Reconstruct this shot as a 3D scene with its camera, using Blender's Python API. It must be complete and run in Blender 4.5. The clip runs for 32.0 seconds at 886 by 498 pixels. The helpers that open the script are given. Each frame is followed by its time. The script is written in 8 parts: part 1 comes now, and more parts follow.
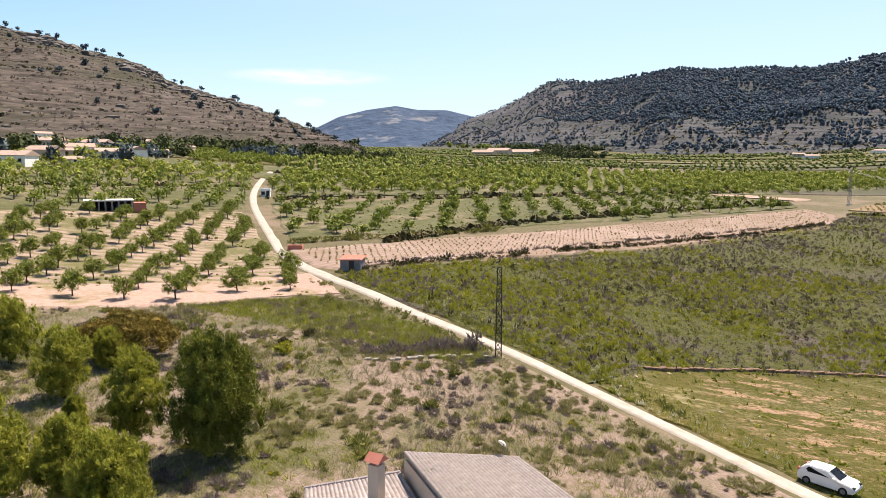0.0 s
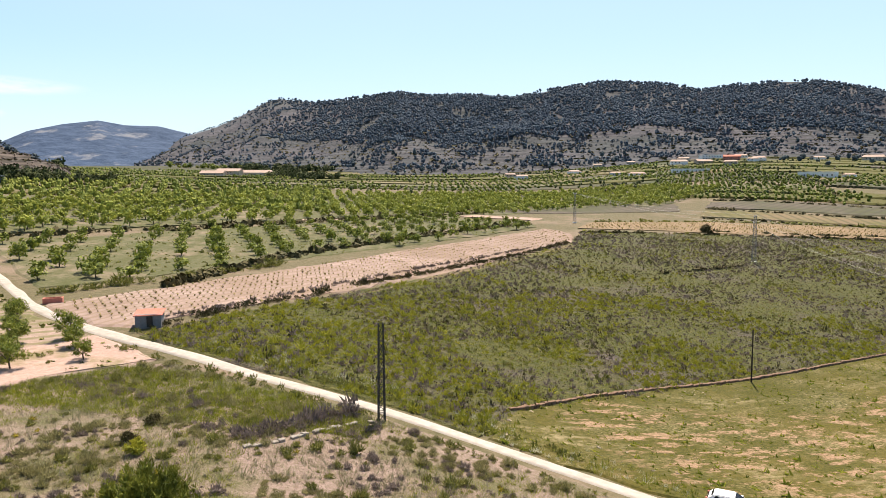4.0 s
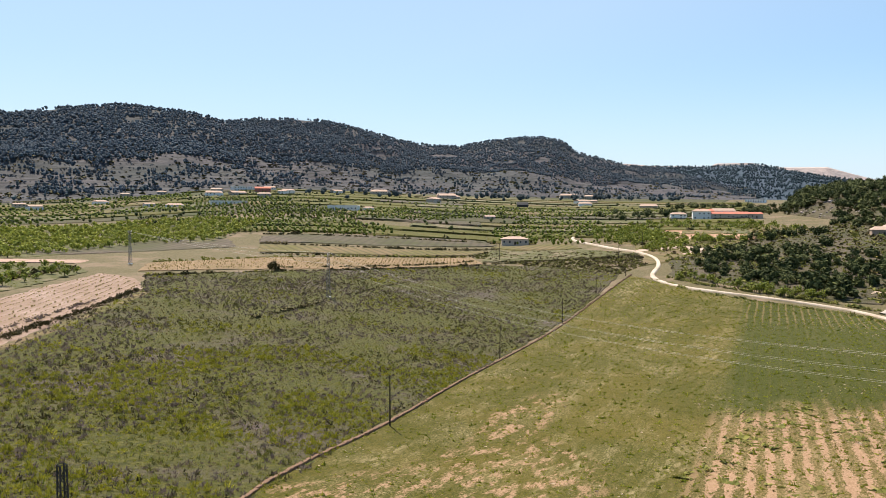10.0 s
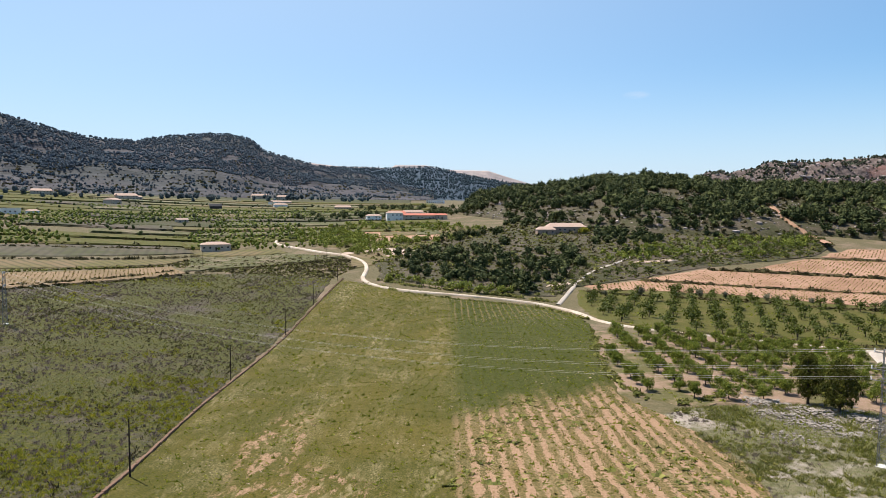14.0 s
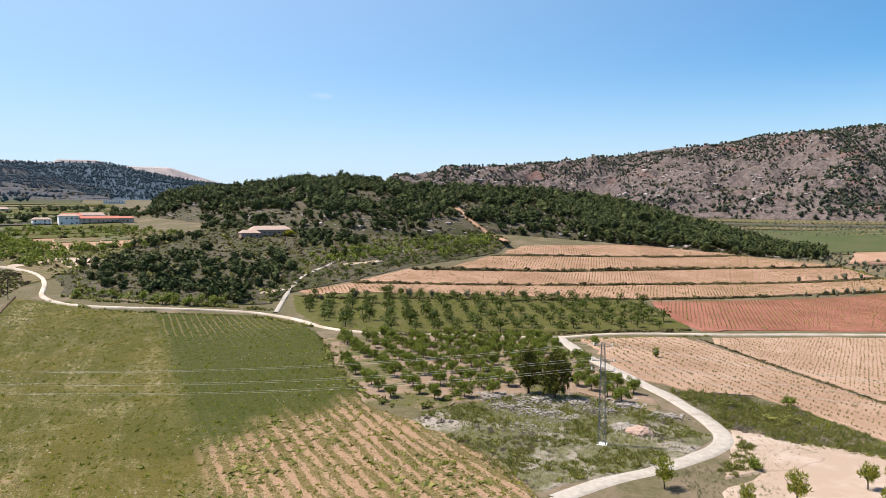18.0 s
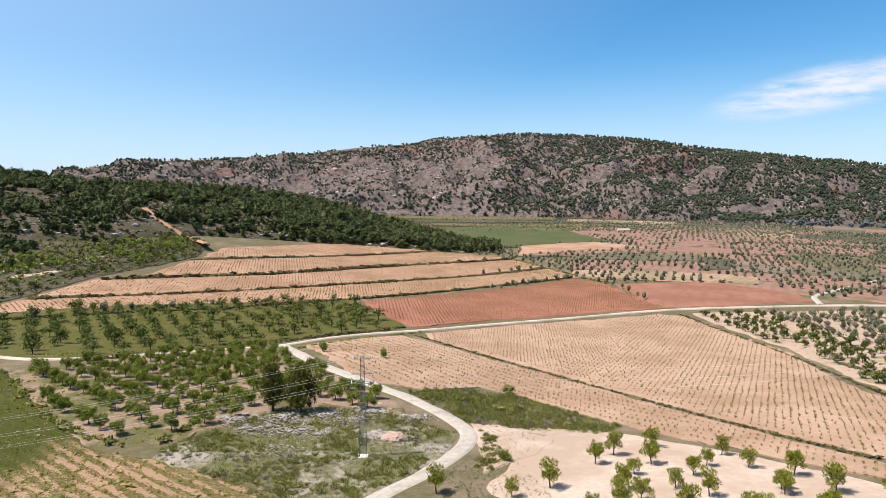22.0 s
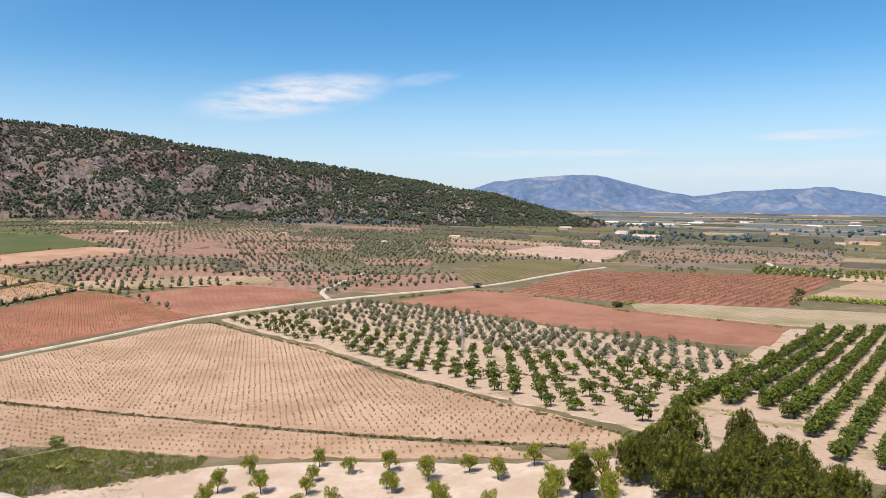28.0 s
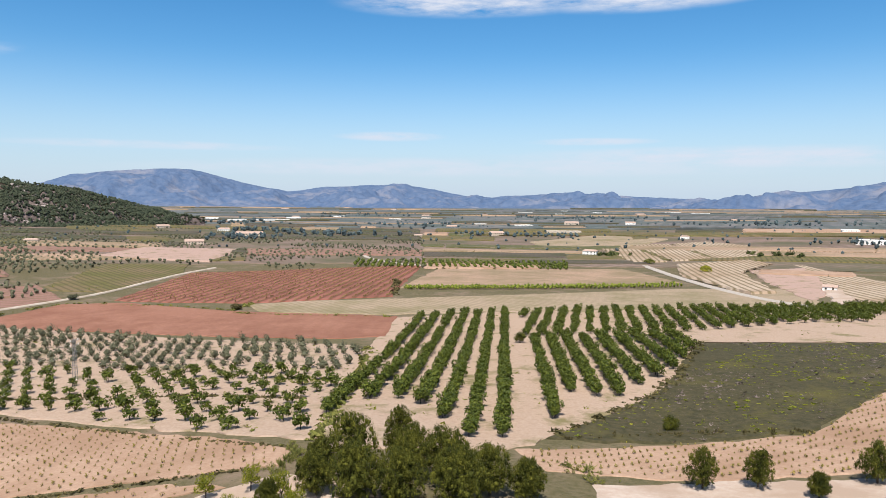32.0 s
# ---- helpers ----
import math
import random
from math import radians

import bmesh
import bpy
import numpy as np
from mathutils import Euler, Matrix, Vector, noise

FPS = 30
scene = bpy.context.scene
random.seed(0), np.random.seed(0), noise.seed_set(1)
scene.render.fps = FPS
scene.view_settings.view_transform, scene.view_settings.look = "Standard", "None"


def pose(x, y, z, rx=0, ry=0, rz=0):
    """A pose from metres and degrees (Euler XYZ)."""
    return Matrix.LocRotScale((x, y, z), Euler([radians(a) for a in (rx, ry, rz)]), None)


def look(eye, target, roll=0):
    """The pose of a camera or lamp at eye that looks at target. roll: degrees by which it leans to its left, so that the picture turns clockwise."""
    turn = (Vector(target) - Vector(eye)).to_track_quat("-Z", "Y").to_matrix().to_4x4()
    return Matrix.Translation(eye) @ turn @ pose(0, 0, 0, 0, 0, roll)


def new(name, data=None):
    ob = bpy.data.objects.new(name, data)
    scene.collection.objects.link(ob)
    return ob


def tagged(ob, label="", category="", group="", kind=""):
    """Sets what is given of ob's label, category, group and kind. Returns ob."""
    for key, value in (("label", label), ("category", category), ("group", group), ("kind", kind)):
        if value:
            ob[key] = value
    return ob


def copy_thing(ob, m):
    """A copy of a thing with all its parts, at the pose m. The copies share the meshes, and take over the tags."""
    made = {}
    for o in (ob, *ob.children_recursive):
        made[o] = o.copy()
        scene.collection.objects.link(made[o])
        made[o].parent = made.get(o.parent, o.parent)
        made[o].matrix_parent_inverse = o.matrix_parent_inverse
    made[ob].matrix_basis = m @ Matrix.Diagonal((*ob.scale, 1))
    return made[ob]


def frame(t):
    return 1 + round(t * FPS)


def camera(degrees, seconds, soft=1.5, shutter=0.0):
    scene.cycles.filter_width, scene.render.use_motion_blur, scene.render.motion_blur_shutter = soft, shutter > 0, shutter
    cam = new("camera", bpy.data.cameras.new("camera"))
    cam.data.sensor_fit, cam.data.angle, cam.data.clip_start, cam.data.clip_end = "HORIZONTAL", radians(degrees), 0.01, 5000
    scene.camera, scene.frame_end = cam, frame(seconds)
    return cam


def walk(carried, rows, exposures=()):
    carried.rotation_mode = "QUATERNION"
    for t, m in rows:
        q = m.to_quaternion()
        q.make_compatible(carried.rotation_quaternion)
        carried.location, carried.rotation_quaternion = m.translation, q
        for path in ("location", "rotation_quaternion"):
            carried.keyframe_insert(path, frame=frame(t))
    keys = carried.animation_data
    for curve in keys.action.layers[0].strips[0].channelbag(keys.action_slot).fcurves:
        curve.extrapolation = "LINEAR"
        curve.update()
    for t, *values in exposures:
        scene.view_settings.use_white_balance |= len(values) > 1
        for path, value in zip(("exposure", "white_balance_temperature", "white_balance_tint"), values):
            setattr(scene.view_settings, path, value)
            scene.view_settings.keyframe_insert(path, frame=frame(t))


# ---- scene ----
cam = camera(64.0, 32.0, soft=0.35)
PATH = [
    (0.0, pose(21.26, -1.54, 21.47, 83.02, -0.30, 31.47)),
    (1.0, pose(16.88, -1.18, 22.02, 83.53, -0.23, 27.67)),
    (2.0, pose(12.79, -1.25, 22.69, 83.94, -0.17, 21.75)),
    (3.0, pose(8.99, -1.31, 23.37, 84.21, -0.01, 15.51)),
    (3.5, pose(7.10, -1.33, 23.77, 84.31, 0.01, 12.40)),
    (5.5, pose(0.00, 0.00, 25.00, 85.47, 0.09, 0.00)),
    (6.0, pose(-1.55, 0.94, 25.17, 86.11, 0.03, -3.12)),
    (7.0, pose(-4.42, 2.76, 25.39, 86.83, -0.09, -9.35)),
    (8.0, pose(-6.90, 4.58, 25.89, 86.89, -0.15, -15.55)),
    (9.0, pose(-8.98, 6.79, 26.78, 86.89, -0.25, -21.81)),
    (10.0, pose(-10.64, 9.47, 28.00, 86.80, -0.21, -28.05)),
    (11.0, pose(-12.38, 11.74, 28.69, 86.81, -0.11, -34.28)),
    (12.0, pose(-14.34, 13.78, 29.21, 86.83, -0.12, -40.51)),
    (13.0, pose(-15.89, 16.03, 30.07, 86.79, -0.10, -46.74)),
    (14.0, pose(-17.08, 18.20, 31.11, 86.74, -0.06, -52.94)),
    (14.5, pose(-17.63, 19.26, 31.62, 86.70, 0.00, -56.08)),
    (16.5, pose(-17.93, 24.68, 32.44, 86.71, -0.05, -68.49)),
    (17.0, pose(-17.91, 26.05, 32.70, 86.70, 0.05, -71.60)),
    (18.0, pose(-17.82, 28.96, 33.41, 86.65, 0.08, -77.63)),
    (19.0, pose(-17.57, 31.93, 34.21, 86.55, 0.13, -83.88)),
    (20.0, pose(-17.18, 34.69, 34.92, 86.46, 0.14, -90.11)),
    (21.0, pose(-16.48, 37.43, 35.70, 86.38, 0.12, -96.34)),
    (22.0, pose(-15.44, 40.08, 36.38, 86.28, 0.12, -102.54)),
    (23.0, pose(-14.14, 42.71, 37.06, 86.17, -0.01, -108.76)),
    (24.0, pose(-12.67, 45.22, 37.93, 86.08, -0.11, -114.95)),
    (25.0, pose(-11.12, 47.49, 38.83, 86.05, -0.10, -121.19)),
    (25.5, pose(-10.27, 48.56, 39.34, 86.02, -0.11, -124.34)),
    (27.5, pose(-5.98, 52.16, 41.04, 85.94, -0.24, -138.63)),
    (28.0, pose(-4.49, 52.69, 41.47, 85.93, -0.18, -142.43)),
    (29.0, pose(-1.37, 53.77, 42.39, 85.88, -0.25, -150.47)),
    (30.0, pose(1.03, 54.62, 43.39, 85.81, -0.21, -159.03)),
    (31.0, pose(2.91, 55.40, 44.19, 85.71, -0.24, -167.52)),
    (32.0, pose(4.93, 55.86, 44.88, 85.62, -0.31, -174.23)),
]
walk(cam, PATH, exposures=[(0.0, 1.08, 6650, 14), (8.0, 0.98, 6650, 11), (14.0, 0.74, 6150, 11), (20.0, 0.80, 6050, 11), (26.0, 0.74, 6150, 11), (32.0, 0.58, 6000, 11)])

# ---- world and sun ----
SUN_ELEVATION, SUN_BEARING = 60.0, 3.0     # degrees; bearings run from +y towards +x
SUN_DIR = Vector((math.sin(radians(SUN_BEARING)) * math.cos(radians(SUN_ELEVATION)),
                  math.cos(radians(SUN_BEARING)) * math.cos(radians(SUN_ELEVATION)),
                  math.sin(radians(SUN_ELEVATION))))
sun = new("sun", bpy.data.lights.new("sun", "SUN"))
sun.data.energy, sun.data.angle, sun.data.color = 5.0, radians(0.53), (1.0, 0.905, 0.765)
sun.matrix_world = look(SUN_DIR * 500, (0, 0, 0))


def bearing_vec(bearing, elevation):
    b, e = radians(bearing), radians(elevation)
    return (math.sin(b) * math.cos(e), math.cos(b) * math.cos(e), math.sin(e))


def build_sky():
    world = bpy.data.worlds.new("sky")
    world.use_nodes = True
    scene.world = world
    nt = world.node_tree
    nt.nodes.clear()
    N, L = nt.nodes.new, nt.links.new
    out, bg, sky = N("ShaderNodeOutputWorld"), N("ShaderNodeBackground"), N("ShaderNodeTexSky")
    sky.sky_type, sky.sun_disc = "NISHITA", False
    sky.sun_elevation, sky.sun_rotation = radians(SUN_ELEVATION), radians(SUN_BEARING)
    sky.altitude, sky.air_density, sky.dust_density, sky.ozone_density = 600, 1.0, 0.4, 2.0
    bg.inputs[1].default_value = 0.085
    coord = N("ShaderNodeTexCoord")
    hsv = N("ShaderNodeHueSaturation")
    hsv.inputs["Saturation"].default_value = 1.35
    hsv.inputs["Hue"].default_value = 0.494
    L(sky.outputs[0], hsv.inputs["Color"])
    sky_split = N("ShaderNodeSeparateXYZ")
    L(coord.outputs["Generated"], sky_split.inputs[0])
    for key, low, high in (("Saturation", 1.35, 0.95), ("Value", 1.0, 0.72)):
        climb = N("ShaderNodeMapRange")
        climb.interpolation_type = "SMOOTHSTEP"
        for name, value in (("From Min", 0.34), ("From Max", 0.7), ("To Min", low), ("To Max", high)):
            climb.inputs[name].default_value = value
        L(sky_split.outputs["Z"], climb.inputs["Value"])
        L(climb.outputs[0], hsv.inputs[key])
    # pale haze towards the horizon
    split, ease, haze = N("ShaderNodeSeparateXYZ"), N("ShaderNodeMapRange"), N("ShaderNodeMix")
    L(coord.outputs["Generated"], split.inputs[0])
    ease.interpolation_type = "SMOOTHSTEP"
    for key, value in (("From Min", -0.02), ("From Max", 0.20), ("To Min", 0.85), ("To Max", 0.0)):
        ease.inputs[key].default_value = value
    L(split.outputs["Z"], ease.inputs["Value"])
    haze.data_type = "RGBA"
    L(ease.outputs[0], haze.inputs[0])
    L(hsv.outputs[0], haze.inputs[6])
    haze.inputs[7].default_value = (4.3, 5.2, 6.1, 1)
    glare, facing, pale = N("ShaderNodeVectorMath"), N("ShaderNodeMapRange"), N("ShaderNodeMix")
    glare.operation = "DOT_PRODUCT"
    L(coord.outputs["Generated"], glare.inputs[0])
    glare.inputs[1].default_value = SUN_DIR
    for key, value in (("From Min", 0.0), ("From Max", 0.62), ("To Min", 0.0), ("To Max", 0.62)):
        facing.inputs[key].default_value = value
    L(glare.outputs["Value"], facing.inputs["Value"])
    pale.data_type = "RGBA"
    lower, both = N("ShaderNodeMapRange"), N("ShaderNodeMath")
    lower.interpolation_type = "SMOOTHSTEP"
    for key, value in (("From Min", 0.28), ("From Max", 0.6), ("To Min", 1.0), ("To Max", 0.15)):
        lower.inputs[key].default_value = value
    L(split.outputs["Z"], lower.inputs["Value"])
    both.operation = "MULTIPLY"
    L(facing.outputs[0], both.inputs[0])
    L(lower.outputs[0], both.inputs[1])
    L(both.outputs[0], pale.inputs[0])
    L(haze.outputs[2], pale.inputs[6])
    pale.inputs[7].default_value = (4.6, 5.6, 6.6, 1)
    colour = pale.outputs[2]
    # thin fair-weather clouds: bearing, elevation, half-length, half-height, density, tilt
    clouds = [(-42, 6.5, 7.0, 0.75, 0.8, 0), (-42, 4.6, 1.6, 0.5, 0.5, 0),
              (130.5, 7.9, 9.0, 1.9, 1.0, 9), (141, 9.4, 3.5, 0.6, 0.35, 8),
              (176, 15.0, 11.0, 1.5, 1.0, 0), (190, 14.9, 10.0, 1.4, 1.0, 0),
              (170, 4.6, 5.0, 0.45, 0.8, 0), (186, 4.2, 6.0, 0.35, 0.7, 0),
              (152, 3.6, 12.0, 0.4, 0.6, 0), (196, 2.9, 22.0, 1.0, 0.8, 0),
              (175, 2.2, 30.0, 0.9, 0.6, 0), (68, 8.7, 1.2, 0.35, 0.3, 0)]
    mapping = N("ShaderNodeMapping")
    mapping.inputs["Scale"].default_value = (9, 9, 45)
    L(coord.outputs["Generated"], mapping.inputs[0])
    noise_a = N("ShaderNodeTexNoise")
    noise_a.inputs["Scale"].default_value, noise_a.inputs["Detail"].default_value, noise_a.inputs["Roughness"].default_value = 1.6, 7, 0.62
    L(mapping.outputs[0], noise_a.inputs["Vector"])
    total = None
    for b, e, hw, hh, dens, tilt in clouds:
        c = Vector(bearing_vec(b, e))
        side = Vector((math.cos(radians(b)), -math.sin(radians(b)), 0))
        up = side.cross(c).normalized()
        if up.z < 0:
            up = -up
        side, up = (side * math.cos(radians(tilt)) + up * math.sin(radians(tilt))), (up * math.cos(radians(tilt)) - side * math.sin(radians(tilt)))
        acc = None
        for axis, half in ((side, math.sin(radians(hw))), (up, math.sin(radians(hh)))):
            dot = N("ShaderNodeVectorMath")
            dot.operation = "DOT_PRODUCT"
            sub = N("ShaderNodeVectorMath")
            sub.operation = "SUBTRACT"
            L(coord.outputs["Generated"], sub.inputs[0])
            sub.inputs[1].default_value = c
            L(sub.outputs[0], dot.inputs[0])
            dot.inputs[1].default_value = axis / half
            sq = N("ShaderNodeMath")
            sq.operation = "MULTIPLY"
            L(dot.outputs["Value"], sq.inputs[0])
            L(dot.outputs["Value"], sq.inputs[1])
            if acc is None:
                acc = sq
            else:
                add = N("ShaderNodeMath")
                L(acc.outputs[0], add.inputs[0])
                L(sq.outputs[0], add.inputs[1])
                acc = add
        fall = N("ShaderNodeMapRange")
        fall.interpolation_type = "SMOOTHSTEP"
        fall.inputs["From Min"].default_value, fall.inputs["From Max"].default_value = 1.0, 0.0
        fall.inputs["To Min"].default_value, fall.inputs["To Max"].default_value = 0.0, dens
        L(acc.outputs[0], fall.inputs["Value"])
        if total is None:
            total = fall
        else:
            mx = N("ShaderNodeMath")
            mx.operation = "MAXIMUM"
            L(total.outputs[0], mx.inputs[0])
            L(fall.outputs[0], mx.inputs[1])
            total = mx
    wisp = N("ShaderNodeMapRange")
    wisp.inputs["From Min"].default_value, wisp.inputs["From Max"].default_value = 0.30, 0.60
    L(noise_a.outputs["Fac"], wisp.inputs["Value"])
    mul = N("ShaderNodeMath")
    mul.operation = "MULTIPLY"
    L(total.outputs[0], mul.inputs[0])
    L(wisp.outputs[0], mul.inputs[1])
    mix = N("ShaderNodeMix")
    mix.data_type = "RGBA"
    L(mul.outputs[0], mix.inputs[0])
    L(colour, mix.inputs[6])
    mix.inputs[7].default_value = (6.0, 6.1, 6.4, 1)
    L(mix.outputs[2], bg.inputs[0])
    L(bg.outputs[0], out.inputs[0])


build_sky()


# ---- materials ----
def material(name, colours, scale=0.5, detail=6, rough=0.95, large=0.02, bump=0.0, bump_scale=None, island=0.0, obj=0.0, stretch=None, metal=0.0, patch=(0.42, 0.6), translucent=0.0, rows=None, tone=0.62, bands=None):
    """colours: two tones mixed by fine grain, an optional third laid over them in large patches."""
    m = bpy.data.materials.new(name)
    m.use_nodes = True
    nt = m.node_tree
    N, L = nt.nodes.new, nt.links.new
    if translucent:
        tone = 0.95
    tint = (1.03, 0.955, 1.04) if name in ("soil_rose", "soil_rust", "soil_red", "soil_rows") else (1, 1, 1)
    colours = [tuple(c * tone * k for c, k in zip(q, tint)) for q in colours]
    b = nt.nodes["Principled BSDF"]
    b.inputs["Roughness"].default_value = rough
    b.inputs["Metallic"].default_value = metal
    b.inputs["Specular IOR Level"].default_value = 0.25
    coord = N("ShaderNodeTexCoord")
    vec = coord.outputs["Object"]
    if stretch:
        for kind, value in (("Rotation", (0, 0, -radians(stretch[3]))), ("Scale", stretch[:3])):
            mp = N("ShaderNodeMapping")
            mp.inputs[kind].default_value = value
            L(vec, mp.inputs[0])
            vec = mp.outputs[0]

    def noise_of(s, d=detail, r=0.6):
        n = N("ShaderNodeTexNoise")
        n.inputs["Scale"].default_value, n.inputs["Detail"].default_value, n.inputs["Roughness"].default_value = s, d, r
        L(vec, n.inputs["Vector"])
        return n.outputs["Fac"]

    def spread(src, a, c, lo=0.0, hi=1.0):
        r = N("ShaderNodeMapRange")
        r.inputs["From Min"].default_value, r.inputs["From Max"].default_value = a, c
        r.inputs["To Min"].default_value, r.inputs["To Max"].default_value = lo, hi
        L(src, r.inputs["Value"])
        return r.outputs[0]

    def blend(fac, a, c):
        x = N("ShaderNodeMix")
        x.data_type = "RGBA"
        if isinstance(fac, float):
            x.inputs[0].default_value = fac
        else:
            L(fac, x.inputs[0])
        for k, v in ((6, a), (7, c)):
            if isinstance(v, tuple):
                x.inputs[k].default_value = (*v, 1)
            else:
                L(v, x.inputs[k])
        return x.outputs[2]

    grain = noise_of(scale)
    col = blend(spread(grain, 0.36, 0.64), colours[0], colours[1])
    if len(colours) > 2:
        col = blend(spread(noise_of(large, 8, 0.68), *patch), col, colours[2])
    if len(colours) > 3:
        col = blend(spread(noise_of(scale * 2.7, 3), 0.62, 0.72), col, colours[3])
    if rows:
        # furrows or planted rows: period, direction (None: a way of its own for each field), tone, strength
        wheel = N("ShaderNodeVectorRotate")
        wheel.rotation_type = "Z_AXIS"
        L(coord.outputs["Object"], wheel.inputs["Vector"])
        if rows[1] is None:
            L(spread(N("ShaderNodeObjectInfo").outputs["Random"], 0, 1, 0.0, 3.14), wheel.inputs["Angle"])
        else:
            wheel.inputs["Angle"].default_value = -radians(rows[1])
        sp = N("ShaderNodeSeparateXYZ")
        L(wheel.outputs[0], sp.inputs[0])
        ma, ms, mb = N("ShaderNodeMath"), N("ShaderNodeMath"), N("ShaderNodeMath")
        ma.operation, ms.operation, mb.operation = "MULTIPLY", "SINE", "MULTIPLY_ADD"
        L(sp.outputs["Y"], ma.inputs[0])
        ma.inputs[1].default_value = 2 * math.pi / rows[0]
        L(ma.outputs[0], ms.inputs[0])
        L(noise_of(1.5 / rows[0], 3), mb.inputs[0])
        mb.inputs[1].default_value = 2.0
        L(ms.outputs[0], mb.inputs[2])
        col = blend(spread(mb.outputs[0], 0.9, 1.9, 0.0, rows[3]), col, tuple(c * tone for c in rows[2]))
    if bands:
        # terrace edges: thin lines that follow the contours; rise, tone, strength
        sp, wob, fr = N("ShaderNodeSeparateXYZ"), N("ShaderNodeMath"), N("ShaderNodeMath")
        L(coord.outputs["Object"], sp.inputs[0])
        wob.operation, fr.operation = "MULTIPLY_ADD", "PINGPONG"
        broad = N("ShaderNodeTexNoise")
        broad.inputs["Scale"].default_value, broad.inputs["Detail"].default_value = 0.012, 4
        L(coord.outputs["Object"], broad.inputs["Vector"])
        L(broad.outputs["Fac"], wob.inputs[0])
        wob.inputs[1].default_value = bands[0] * 5
        L(sp.outputs["Z"], wob.inputs[2])
        L(wob.outputs[0], fr.inputs[0])
        fr.inputs[1].default_value = bands[0] * 0.5
        line = spread(fr.outputs[0], bands[0] * 0.14, bands[0] * 0.05, 0.0, bands[2])
        gate = N("ShaderNodeMath")
        gate.operation = "MULTIPLY"
        L(line, gate.inputs[0])
        L(spread(noise_of(0.06, 4), 0.38, 0.55), gate.inputs[1])
        col = blend(gate.outputs[0], col, tuple(c * tone for c in bands[1]))
    if island or obj:
        src = N("ShaderNodeNewGeometry").outputs["Random Per Island"] if island else N("ShaderNodeObjectInfo").outputs["Random"]
        hsv = N("ShaderNodeHueSaturation")
        k = island or obj
        L(spread(src, 0, 1, 1 - k, 1 + k), hsv.inputs["Value"])
        L(spread(src, 0, 1, 0.5 + 0.035 * k, 0.5 - 0.035 * k), hsv.inputs["Hue"])
        L(col, hsv.inputs["Color"])
        col = hsv.outputs[0]
    L(col, b.inputs["Base Color"])
    if bump:
        bp = N("ShaderNodeBump")
        bp.inputs["Strength"].default_value, bp.inputs["Distance"].default_value = 1.0, bump
        L(noise_of(bump_scale or scale * 1.5, 4), bp.inputs["Height"])
        L(bp.outputs[0], b.inputs["Normal"])
    if translucent:
        tr, ms = N("ShaderNodeBsdfTranslucent"), N("ShaderNodeMixShader")
        L(col, tr.inputs[0])
        ms.inputs[0].default_value = translucent
        L(b.outputs[0], ms.inputs[1])
        L(tr.outputs[0], ms.inputs[2])
        L(ms.outputs[0], nt.nodes["Material Output"].inputs[0])
    return m


